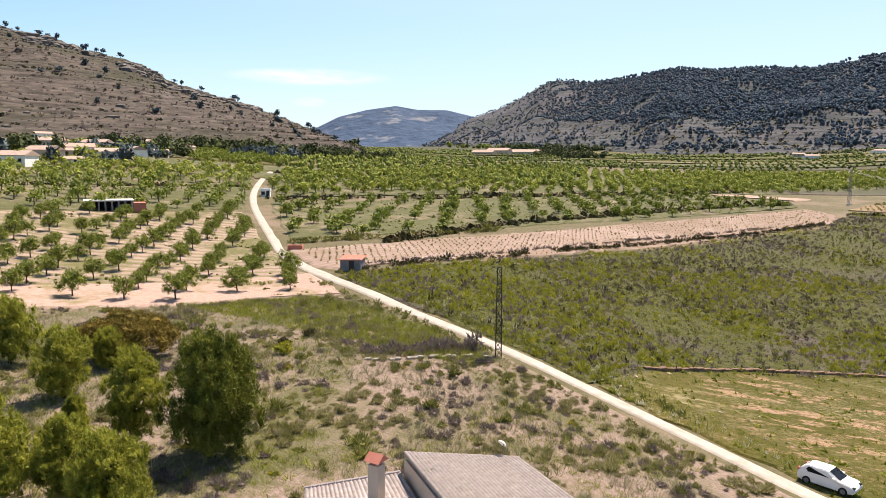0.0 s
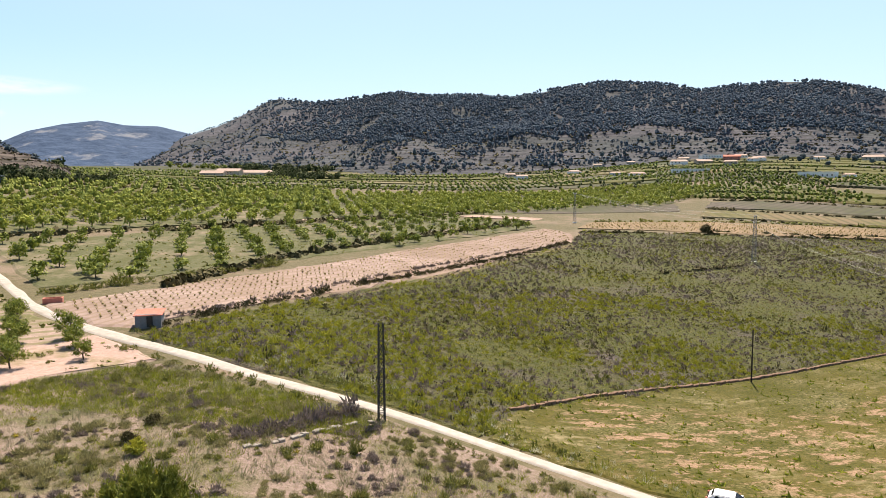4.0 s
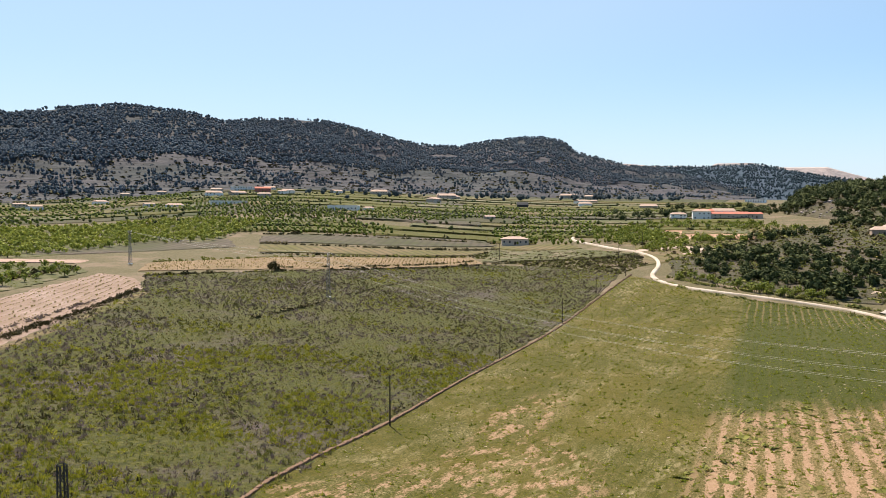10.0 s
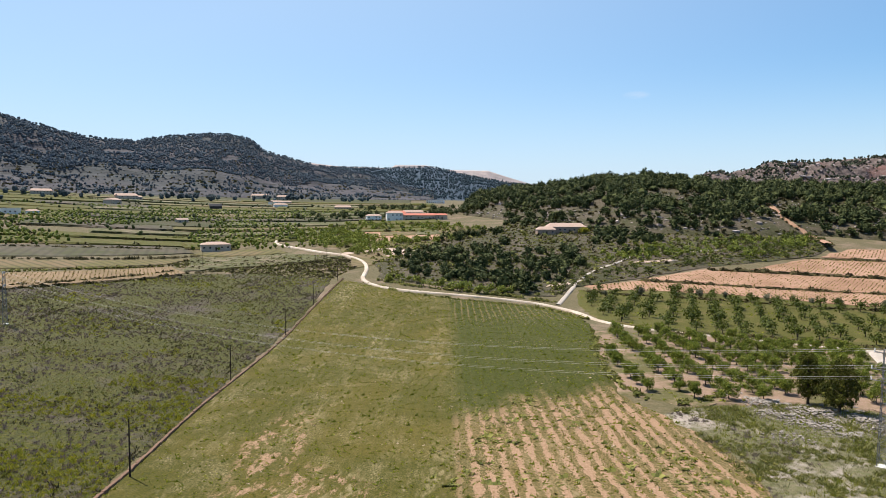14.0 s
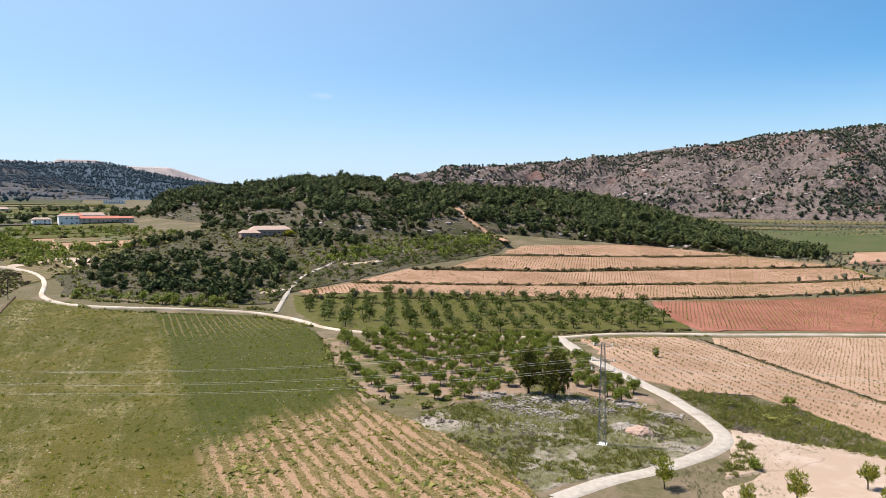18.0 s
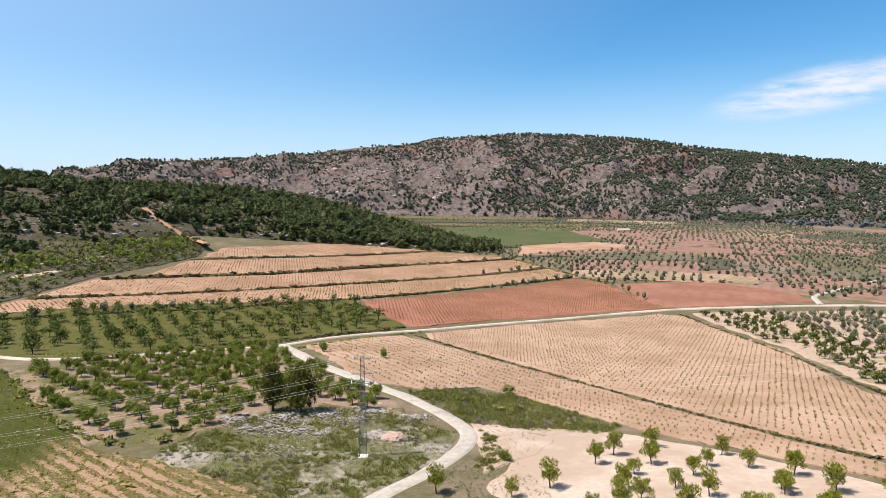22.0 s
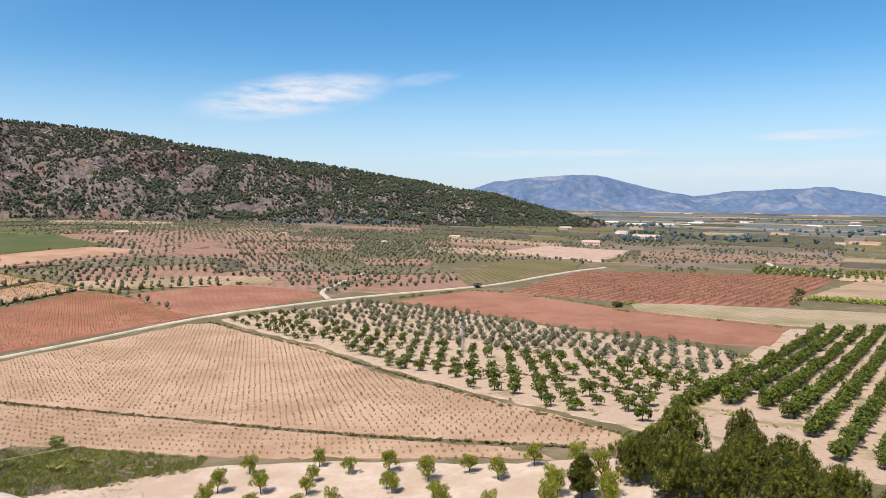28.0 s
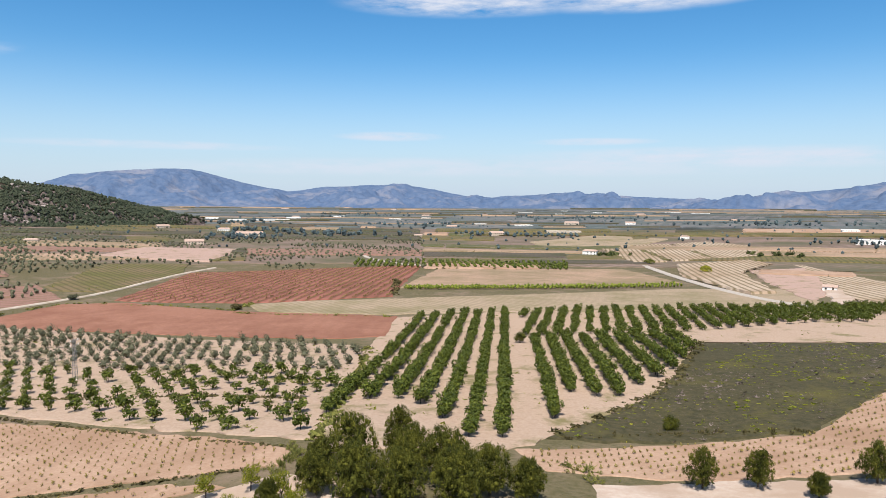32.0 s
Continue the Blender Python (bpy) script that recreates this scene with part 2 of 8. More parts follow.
M = {
    "scrub": material("scrub", [(0.056, 0.065, 0.010), (0.145, 0.134, 0.028), (0.138, 0.106, 0.096), (0.032, 0.036, 0.011)], 1.3, detail=9, large=0.05, bump=0.45, patch=(0.5, 0.66), rows=(2.4, 38, (0.045, 0.047, 0.01), 0.35)),
    "verge": material("verge", [(0.13, 0.116, 0.05), (0.205, 0.165, 0.09), (0.285, 0.21, 0.145), (0.08, 0.08, 0.03)], 0.9, detail=8, large=0.05, bump=0.25, patch=(0.5, 0.64)),
    "fallow_green": material("fallow_green", [(0.056, 0.052, 0.02), (0.108, 0.09, 0.044), (0.125, 0.108, 0.032), (0.044, 0.038, 0.021)], 0.7, detail=8, large=0.05, bump=0.25, patch=(0.52, 0.66)),
    "dry": material("dry", [(0.42, 0.30, 0.255), (0.26, 0.20, 0.135), (0.15, 0.14, 0.055), (0.54, 0.43, 0.385)], 2.6, detail=9, large=0.09, bump=0.2, patch=(0.46, 0.6)),
    "soil_tan": material("soil_tan", [(0.51, 0.33, 0.22), (0.62, 0.43, 0.31), (0.43, 0.27, 0.175)], 1.4, detail=8, large=0.04, bump=0.12),
    "soil_terrace": material("soil_terrace", [(0.49, 0.29, 0.185), (0.60, 0.38, 0.26), (0.40, 0.23, 0.14)], 1.4, detail=8, large=0.04, bump=0.12),
    "soil_pale": material("soil_pale", [(0.64, 0.49, 0.395), (0.73, 0.60, 0.50), (0.54, 0.40, 0.30)], 0.9, detail=8, large=0.06, bump=0.1),
    "soil_pink": material("soil_pink", [(0.50, 0.335, 0.265), (0.61, 0.43, 0.355), (0.28, 0.23, 0.105)], 1.3, detail=8, large=0.09, bump=0.12, patch=(0.53, 0.66)),
    "soil_cream": material("soil_cream", [(0.50, 0.355, 0.255), (0.60, 0.45, 0.34), (0.27, 0.225, 0.105)], 1.3, detail=8, large=0.09, bump=0.12, patch=(0.53, 0.66)),
    "soil_strip": material("soil_strip", [(0.42, 0.30, 0.25), (0.52, 0.39, 0.335), (0.34, 0.235, 0.18)], 1.2, detail=8, large=0.05, bump=0.1, rows=(2.6, 70, (0.30, 0.21, 0.13), 0.6)),
    "soil_vines": material("soil_vines", [(0.56, 0.43, 0.31), (0.68, 0.55, 0.43), (0.46, 0.33, 0.22)], 0.5, detail=8, large=0.02, bump=0.1, rows=(5.0, 84.5, (0.23, 0.175, 0.09), 0.95)),
    "soil_red": material("soil_red", [(0.37, 0.185, 0.11), (0.46, 0.25, 0.155), (0.32, 0.155, 0.09)], 0.8, detail=8, large=0.04, bump=0.1, rows=(2.6, None, (0.215, 0.088, 0.048), 0.45)),
    "soil_rust": material("soil_rust", [(0.36, 0.15, 0.088), (0.45, 0.21, 0.132), (0.30, 0.125, 0.07)], 0.5, detail=8, large=0.03, bump=0.1),
    "grass": material("grass", [(0.078, 0.086, 0.010), (0.14, 0.128, 0.022), (0.20, 0.15, 0.06)], 2.0, detail=8, large=0.15, bump=0.1, patch=(0.52, 0.7)),
    "grass_far": material("grass_far", [(0.10, 0.108, 0.034), (0.18, 0.165, 0.08), (0.31, 0.24, 0.165)], 0.8, detail=8, large=0.05, bump=0.1, patch=(0.5, 0.66), rows=(7.0, None, (0.09, 0.10, 0.02), 0.5)),
    "crop": material("crop", [(0.075, 0.10, 0.026), (0.095, 0.118, 0.032), (0.12, 0.12, 0.045)], 0.4, large=0.03),
    "olive_ground": material("olive_ground", [(0.14, 0.13, 0.035), (0.20, 0.175, 0.058), (0.25, 0.18, 0.095)], 0.7, detail=8, large=0.04, rows=(5.0, None, (0.085, 0.08, 0.03), 0.6)),
    "straw": material("straw", [(0.53, 0.40, 0.285), (0.42, 0.325, 0.215), (0.28, 0.24, 0.12)], 0.7, detail=8, large=0.03, patch=(0.46, 0.66), rows=(4.0, None, (0.25, 0.19, 0.10), 0.4)),
    "soil_rose": material("soil_rose", [(0.38, 0.215, 0.155), (0.48, 0.30, 0.22), (0.25, 0.185, 0.10)], 0.9, detail=8, large=0.06, bump=0.1, patch=(0.54, 0.66), rows=(6.5, None, (0.28, 0.20, 0.10), 0.55), tone=0.52),
    "plain_ground": material("plain_ground", [(0.18, 0.125, 0.098), (0.29, 0.20, 0.165), (0.115, 0.105, 0.055)], 0.03, detail=9, large=0.008, bump=0.3, rows=(11.0, 40, (0.10, 0.09, 0.055), 0.5), tone=0.8),
    # Farmland colour for the far plain, with haze painted in as bluish grey.
    "plain_hazed": material("plain_hazed", [(0.13, 0.13, 0.135), (0.20, 0.185, 0.175), (0.10, 0.12, 0.115)], 0.015, detail=9, large=0.004, bump=0.3, rows=(40.0, 70, (0.085, 0.10, 0.095), 0.5), tone=0.8),
    "valley_ground": material("valley_ground", [(0.07, 0.068, 0.028), (0.12, 0.10, 0.055), (0.065, 0.075, 0.02)], 0.25, detail=8, large=0.012, bump=0.2),
    "greypink": material("greypink", [(0.45, 0.305, 0.215), (0.37, 0.25, 0.17), (0.25, 0.19, 0.11)], 0.4, detail=8, large=0.02, rows=(4.5, None, (0.21, 0.15, 0.085), 0.5), tone=0.8),
    "track": material("track", [(0.54, 0.47, 0.40), (0.66, 0.59, 0.52), (0.44, 0.37, 0.30)], 1.1, detail=8, large=0.22, bump=0.04, patch=(0.54, 0.7), tone=0.6),
    "asphalt_pale": material("asphalt_pale", [(0.52, 0.44, 0.36), (0.62, 0.54, 0.455), (0.44, 0.36, 0.28)], 1.0, detail=8, large=0.08, bump=0.03, tone=0.85),
    "grey_field": material("grey_field", [(0.12, 0.095, 0.07), (0.185, 0.145, 0.11), (0.095, 0.098, 0.038)], 0.4, detail=8, large=0.02, rows=(5.0, None, (0.075, 0.068, 0.042), 0.6), tone=0.6),
    # Ridge ground; its blue-mauve cast is painted haze.
    "hill_scrub_hazed": material("hill_scrub_hazed", [(0.085, 0.085, 0.098), (0.14, 0.128, 0.143), (0.075, 0.085, 0.09)], 0.35, detail=6, large=0.02, bump=1.5, bump_scale=0.3, stretch=(0.12, 0.12, 1.0, 0), bands=(7.0, (0.035, 0.04, 0.03), 0.75)),
    "hill_bare": material("hill_bare", [(0.052, 0.042, 0.032), (0.165, 0.128, 0.108), (0.065, 0.06, 0.034), (0.24, 0.20, 0.175)], 0.5, detail=6, large=0.03, bump=1.4, bump_scale=0.4, patch=(0.5, 0.62), stretch=(0.12, 0.12, 1.0, 0), bands=(5.0, (0.05, 0.045, 0.035), 0.8)),
    "hill_rock": material("hill_rock", [(0.105, 0.084, 0.074), (0.25, 0.19, 0.175), (0.22, 0.125, 0.108), (0.48, 0.40, 0.38)], 0.14, detail=9, large=0.009, bump=4.0, bump_scale=0.1, patch=(0.56, 0.63)),
    "hill_pine": material("hill_pine", [(0.085, 0.072, 0.04), (0.165, 0.13, 0.095), (0.065, 0.065, 0.022), (0.33, 0.27, 0.24)], 0.6, detail=8, large=0.04, bump=0.7, bump_scale=0.3),
    # Distance haze is painted into the mountains' base colour as this blue.
    "far_haze_blue": material("far_haze_blue", [(0.06, 0.10, 0.185), (0.095, 0.135, 0.22), (0.17, 0.185, 0.24)], 0.03, detail=10, large=0.004, bump=16.0, bump_scale=0.01, patch=(0.5, 0.64), stretch=(1.0, 1.0, 0.5, 0), tone=0.95),
    # Two far wooded hills; the blue in both colours is painted haze.
    "far_hill_hazed": material("far_hill_hazed", [(0.022, 0.05, 0.105), (0.05, 0.085, 0.155), (0.17, 0.185, 0.22)], 0.03, detail=9, large=0.008, bump=9.0, bump_scale=0.025, patch=(0.58, 0.66), tone=0.8),
    "far_wood_hazed": material("far_wood_hazed", [(0.032, 0.055, 0.085), (0.052, 0.08, 0.112)], 0.03, detail=8, bump=6.0, bump_scale=0.03, tone=0.8),
    "mesa": material("mesa", [(0.60, 0.50, 0.47), (0.50, 0.41, 0.39), (0.40, 0.36, 0.35)], 0.02, detail=9, large=0.006, bump=12.0, bump_scale=0.015, tone=0.8, bands=(26.0, (0.36, 0.31, 0.31), 0.6)),
    "almond": material("almond", [(0.11, 0.145, 0.018), (0.235, 0.265, 0.042)], 1.5, rough=0.7, island=0.45, translucent=0.3),
    "almond_dark": material("almond_dark", [(0.038, 0.054, 0.006), (0.105, 0.128, 0.013)], 1.5, rough=0.7, island=0.45, translucent=0.15),
    "almond_young": material("almond_young", [(0.115, 0.14, 0.010), (0.29, 0.29, 0.026)], 1.5, rough=0.7, island=0.4, translucent=0.3),
    "soil_orchard": material("soil_orchard", [(0.50, 0.355, 0.30), (0.37, 0.28, 0.20), (0.18, 0.165, 0.065), (0.60, 0.45, 0.40)], 0.9, detail=9, large=0.07, bump=0.15, patch=(0.5, 0.6), rows=(3.4, 34, (0.19, 0.18, 0.06), 0.7)),
    "soil_weedy": material("soil_weedy", [(0.40, 0.27, 0.20), (0.30, 0.215, 0.135), (0.14, 0.13, 0.045), (0.52, 0.38, 0.31)], 0.9, detail=9, large=0.08, bump=0.15, patch=(0.49, 0.58)),
    "soil_brown": material("soil_brown", [(0.34, 0.225, 0.13), (0.42, 0.29, 0.175), (0.27, 0.19, 0.10)], 0.9, detail=8, large=0.05, bump=0.1, rows=(3.0, None, (0.20, 0.15, 0.07), 0.5)),
    "soil_rows": material("soil_rows", [(0.33, 0.135, 0.088), (0.42, 0.19, 0.128), (0.28, 0.12, 0.075)], 0.5, detail=8, large=0.03, bump=0.1, rows=(6.0, 89, (0.17, 0.075, 0.04), 0.85)),
    "stony": material("stony", [(0.145, 0.145, 0.05), (0.25, 0.22, 0.13), (0.48, 0.41, 0.35), (0.10, 0.105, 0.035)], 1.2, detail=9, large=0.09, bump=0.25, patch=(0.5, 0.6)),
    "almond_mid": material("almond_mid", [(0.11, 0.148, 0.016), (0.23, 0.262, 0.036)], 1.5, rough=0.7, island=0.45, translucent=0.25),
    "almond_far": material("almond_far", [(0.17, 0.21, 0.03), (0.32, 0.34, 0.06)], 0.5, rough=0.8, island=0.35, translucent=0.25),
    "olive": material("olive", [(0.075, 0.08, 0.045), (0.16, 0.158, 0.095)], 1.0, rough=0.75, island=0.3, translucent=0.15),
    "vine": material("vine", [(0.20, 0.165, 0.045), (0.30, 0.25, 0.07)], 1.5, rough=0.7, island=0.35, translucent=0.2),
    "pine": material("pine", [(0.028, 0.036, 0.003), (0.12, 0.12, 0.013)], 0.5, rough=0.85, island=0.3, translucent=0.08),
    "pine_light": material("pine_light", [(0.16, 0.18, 0.02), (0.40, 0.395, 0.06)], 0.6, rough=0.8, island=0.28, translucent=0.45),
    "pine_mid": material("pine_mid", [(0.075, 0.095, 0.012), (0.23, 0.24, 0.034)], 0.6, rough=0.8, island=0.28, translucent=0.2),
    "pine_grove": material("pine_grove", [(0.028, 0.044, 0.012), (0.098, 0.112, 0.034)], 0.15, rough=0.9, island=0.45, tone=0.95),
    "pine_hill": material("pine_hill", [(0.026, 0.037, 0.022), (0.066, 0.076, 0.044)], 0.15, rough=0.9, island=0.4, tone=0.9),
    # The next three foliage colours are blued to paint in the haze of distance.
    "forest_hazed": material("forest_hazed", [(0.045, 0.066, 0.072), (0.082, 0.108, 0.114)], 0.2, rough=0.95, island=0.35, tone=0.9),
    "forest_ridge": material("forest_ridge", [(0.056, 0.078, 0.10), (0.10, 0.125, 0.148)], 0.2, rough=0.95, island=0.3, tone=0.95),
    "forest_blue_hazed": material("forest_blue_hazed", [(0.035, 0.06, 0.075), (0.06, 0.088, 0.10)], 0.2, rough=0.95, island=0.3, tone=0.9),
    "shrub": material("shrub", [(0.14, 0.15, 0.032), (0.225, 0.22, 0.06)], 0.8, rough=0.9, island=0.45, translucent=0.25),
    "shrub_grey": material("shrub_grey", [(0.145, 0.115, 0.10), (0.23, 0.185, 0.165)], 0.8, rough=0.95, island=0.4, translucent=0.25),
    "shrub_sage": material("shrub_sage", [(0.19, 0.18, 0.07), (0.30, 0.27, 0.125)], 0.8, rough=0.9, island=0.45, translucent=0.35),
    "shrub_yellow": material("shrub_yellow", [(0.34, 0.32, 0.03), (0.25, 0.26, 0.03)], 1.2, rough=0.9, island=0.3, translucent=0.3),
    "shrub_dark": material("shrub_dark", [(0.095, 0.085, 0.028), (0.17, 0.14, 0.055)], 1.2, rough=0.9, island=0.4),
    "bark": material("bark", [(0.075, 0.06, 0.045), (0.13, 0.105, 0.08)], 5.0, bump=0.02),
    "rock": material("rock", [(0.30, 0.25, 0.235), (0.43, 0.37, 0.35)], 2.0, bump=0.05, island=0.3, tone=0.85),
    "rock_grey": material("rock_grey", [(0.15, 0.13, 0.115), (0.23, 0.205, 0.185)], 0.3, bump=0.3, island=0.25),
    "rubble": material("rubble", [(0.36, 0.31, 0.265), (0.47, 0.42, 0.37)], 2.0, bump=0.05, island=0.3),
    "wall_stone": material("wall_stone", [(0.22, 0.125, 0.08), (0.33, 0.215, 0.15)], 2.0, bump=0.05, island=0.3),
    "steel": material("steel", [(0.05, 0.048, 0.048), (0.09, 0.085, 0.082)], 3.0, rough=0.7),
    "galvanised": material("galvanised", [(0.26, 0.26, 0.265), (0.36, 0.36, 0.365)], 3.0, rough=0.6, metal=0.3),
    "wood_pole": material("wood_pole", [(0.05, 0.038, 0.03), (0.08, 0.06, 0.05)], 4.0),
    "plaster_white": material("plaster_white", [(0.80, 0.78, 0.74), (0.86, 0.84, 0.80)], 0.8, tone=1.0),
    "plaster_cream": material("plaster_cream", [(0.56, 0.46, 0.36), (0.62, 0.52, 0.42)], 0.8, tone=0.85),
    "plaster_tan": material("plaster_tan", [(0.38, 0.28, 0.215), (0.45, 0.34, 0.27)], 0.8, tone=0.85),
    "block_grey": material("block_grey", [(0.27, 0.27, 0.28), (0.34, 0.34, 0.36)], 2.0),
    "roof_tile": material("roof_tile", [(0.46, 0.32, 0.26), (0.56, 0.42, 0.35)], 1.2, island=0.18, tone=0.8),
    "roof_pale": material("roof_pale", [(0.40, 0.335, 0.315), (0.48, 0.41, 0.39)], 2.0, island=0.12, tone=0.8),
    "roof_red": material("roof_red", [(0.48, 0.17, 0.12), (0.56, 0.22, 0.16)], 1.2, tone=0.85),
    "opening": material("opening", [(0.03, 0.03, 0.035), (0.05, 0.05, 0.055)], 1.0, rough=0.3),
}


def meadow_material():
    """Mown grass: two greens, straw bleached in drifts, and bare soil showing between old rows."""
    m = bpy.data.materials.new("meadow")
    m.use_nodes = True
    nt = m.node_tree
    N, L = nt.nodes.new, nt.links.new
    b = nt.nodes["Principled BSDF"]
    b.inputs["Roughness"].default_value, b.inputs["Specular IOR Level"].default_value = 0.95, 0.2
    coord = N("ShaderNodeTexCoord").outputs["Object"]
    turn = N("ShaderNodeMapping")
    turn.inputs["Rotation"].default_value = (0, 0, -radians(37))
    L(coord, turn.inputs[0])
    along = turn.outputs[0]

    def scaled(scale):
        mp = N("ShaderNodeMapping")
        mp.inputs["Scale"].default_value = scale
        L(along, mp.inputs[0])
        return mp.outputs[0]

    def noise_of(s, vec, d=6, r=0.62):
        n = N("ShaderNodeTexNoise")
        n.inputs["Scale"].default_value, n.inputs["Detail"].default_value, n.inputs["Roughness"].default_value = s, d, r
        L(vec, n.inputs["Vector"])
        return n.outputs["Fac"]

    def op(kind, a, c=0.0, e=0.0):
        x = N("ShaderNodeMath")
        x.operation = kind
        for k, v in enumerate((a, c, e)):
            if isinstance(v, (int, float)):
                x.inputs[k].default_value = v
            else:
                L(v, x.inputs[k])
        return x.outputs[0]

    def ramp(src, lo, hi):
        r = N("ShaderNodeMapRange")
        r.interpolation_type = "SMOOTHSTEP"
        r.inputs["From Min"].default_value, r.inputs["From Max"].default_value = lo, hi
        L(src, r.inputs["Value"])
        return r.outputs[0]

    def mix(fac, a, c):
        x = N("ShaderNodeMix")
        x.data_type = "RGBA"
        L(fac, x.inputs[0])
        for k, v in ((6, a), (7, c)):
            if isinstance(v, tuple):
                x.inputs[k].default_value = (*(c * 0.56 for c in v), 1)
            else:
                L(v, x.inputs[k])
        return x.outputs[2]

    split = N("ShaderNodeSeparateXYZ")
    L(along, split.inputs[0])
    u, v = split.outputs["X"], split.outputs["Y"]
    broad = noise_of(0.045, coord, 5)
    ragged = noise_of(0.16, scaled((0.6, 1, 1)), 8, 0.7)
    fine = noise_of(3.4, scaled((0.6, 1, 1)), 9, 0.74)

    def patch(cx, cy, half_u, half_v, soft=0.9):
        a = radians(37)
        pu, pv = cx * math.cos(a) + cy * math.sin(a), -cx * math.sin(a) + cy * math.cos(a)
        du, dv = op("DIVIDE", op("SUBTRACT", u, pu), half_u), op("DIVIDE", op("SUBTRACT", v, pv), half_v)
        d = op("ADD", op("MULTIPLY", du, du), op("MULTIPLY", dv, dv))
        d = op("ADD", d, op("MULTIPLY_ADD", ragged, 2.2, -1.1))
        return ramp(d, 1.0 + soft * 0.5, 1.0 - soft * 0.5)

    green = mix(ramp(fine, 0.3, 0.7), (0.05, 0.058, 0.004), (0.15, 0.13, 0.013))
    green = mix(ramp(broad, 0.42, 0.62), green, mix(ramp(fine, 0.3, 0.7), (0.075, 0.072, 0.006), (0.195, 0.155, 0.024)))
    # the sown strip on the lane side: darker, with a straight edge along the rows and a ragged lower end
    edge = op("MULTIPLY_ADD", ragged, 3.0, v)
    strip = ramp(op("MULTIPLY_ADD", fine, 6.0, edge), 30.0, 24.0)
    low_end = op("ADD", op("MULTIPLY_ADD", v, 0.35, u), op("MULTIPLY_ADD", ragged, -34.0, 17.0))
    grown = ramp(low_end, 128.0, 146.0)
    lush = op("MULTIPLY", strip, grown)
    green = mix(lush, green, mix(ramp(fine, 0.3, 0.7), (0.036, 0.05, 0.003), (0.10, 0.105, 0.008)))
    # drills: thin seams along the rows
    seam_v = op("MULTIPLY_ADD", noise_of(0.3, scaled((0.2, 1, 1)), 4), 1.2, v)
    seam = ramp(op("ADD", op("SINE", op("MULTIPLY", seam_v, 2 * math.pi / 2.3)), op("MULTIPLY_ADD", fine, 2.4, -1.2)), 0.45, 1.1)
    # bleached straw in drifts, thinner on the lush strip
    drift = op("MULTIPLY", ramp(ragged, 0.46, 0.7), ramp(fine, 0.42, 0.66))
    swath = op("MULTIPLY", ramp(noise_of(0.10, scaled((0.25, 1, 1)), 7, 0.72), 0.5, 0.66), ramp(noise_of(1.1, scaled((0.35, 1, 1)), 6, 0.7), 0.44, 0.62))
    drift = op("MAXIMUM", drift, op("MULTIPLY", swath, 0.9))
    drift = op("MULTIPLY", drift, op("MULTIPLY_ADD", lush, -0.88, 1.0))
    col = mix(drift, green, (0.46, 0.37, 0.205))
    top = op("MULTIPLY", strip, ramp(op("MULTIPLY_ADD", ragged, -30.0, u), 206.0, 226.0))
    col = mix(op("MULTIPLY", seam, op("MULTIPLY_ADD", top, 0.42, 0.05)), col, (0.44, 0.30, 0.16))
    # bare rows
    wob = op("MULTIPLY_ADD", noise_of(0.4, scaled((0.3, 1, 1)), 7, 0.7), 2.0, v)
    rows = op("SINE", op("MULTIPLY", wob, 2 * math.pi / 2.3))
    rows = op("ADD", op("MULTIPLY", rows, 1.0), op("MULTIPLY_ADD", fine, 6.0, -3.0))
    gaps = op("MULTIPLY_ADD", noise_of(0.22, scaled((0.5, 1, 1)), 6, 0.7), 7.0, -3.7)
    stripe = ramp(op("ADD", rows, gaps), -0.25, 0.35)
    area = op("MULTIPLY", strip, op("SUBTRACT", 1.0, grown))
    blotch = op("MULTIPLY", ramp(noise_of(0.5, scaled((0.4, 1, 1)), 8, 0.75), 0.5, 0.58), ramp(fine, 0.34, 0.52))
    worn = None
    for spot in ((34, 82, 26, 13), (17, 83, 12, 8), (60, 112, 22, 5), (132, 68, 26, 7), (160, 90, 30, 5)):
        worn = patch(*spot) if worn is None else op("MAXIMUM", worn, patch(*spot))
    bare = op("MULTIPLY", area, op("MAXIMUM", stripe, op("MULTIPLY", ramp(fine, 0.36, 0.62), 0.4)))
    bare = op("MAXIMUM", bare, op("MULTIPLY", worn, blotch))
    col = mix(bare, col, mix(ramp(fine, 0.3, 0.7), (0.36, 0.215, 0.12), (0.58, 0.385, 0.25)))
    L(col, b.inputs["Base Color"])
    bp = N("ShaderNodeBump")
    bp.inputs["Strength"].default_value, bp.inputs["Distance"].default_value = 1.0, 0.12
    L(fine, bp.inputs["Height"])
    L(bp.outputs[0], b.inputs["Normal"])
    return m


M["meadow"] = meadow_material()
FLOWER = material("flower", [(0.45, 0.36, 0.02), (0.55, 0.45, 0.03)], 2.0, island=0.2)


# ---- terrain ----
VALLEY = [(145, -289, -13.9), (-27, -86, -2.4), (-28, 48, 2.7), (220, 41, -10.6), (188, 112, -4.5), (244, -5, -11.4), (238, 147, -7.2), (131, 39, -6.6), (35, 114, -7.4), (130, 192, -8.9), (-80, 107, 3.7), (-52, 90, 4.3), (143, -11, -8.9), (-46, -152, -2.7), (-11, 63, 1.4), (66, 234, -1.2), (101, 28, -5.9), (-50, 76, 3.1), (9, 249, 3.7), (42, -61, 1.1), (264, -128, -12.9), (0, 77, -1.8), (2, -196, -8), (196, 30, -7.6)]
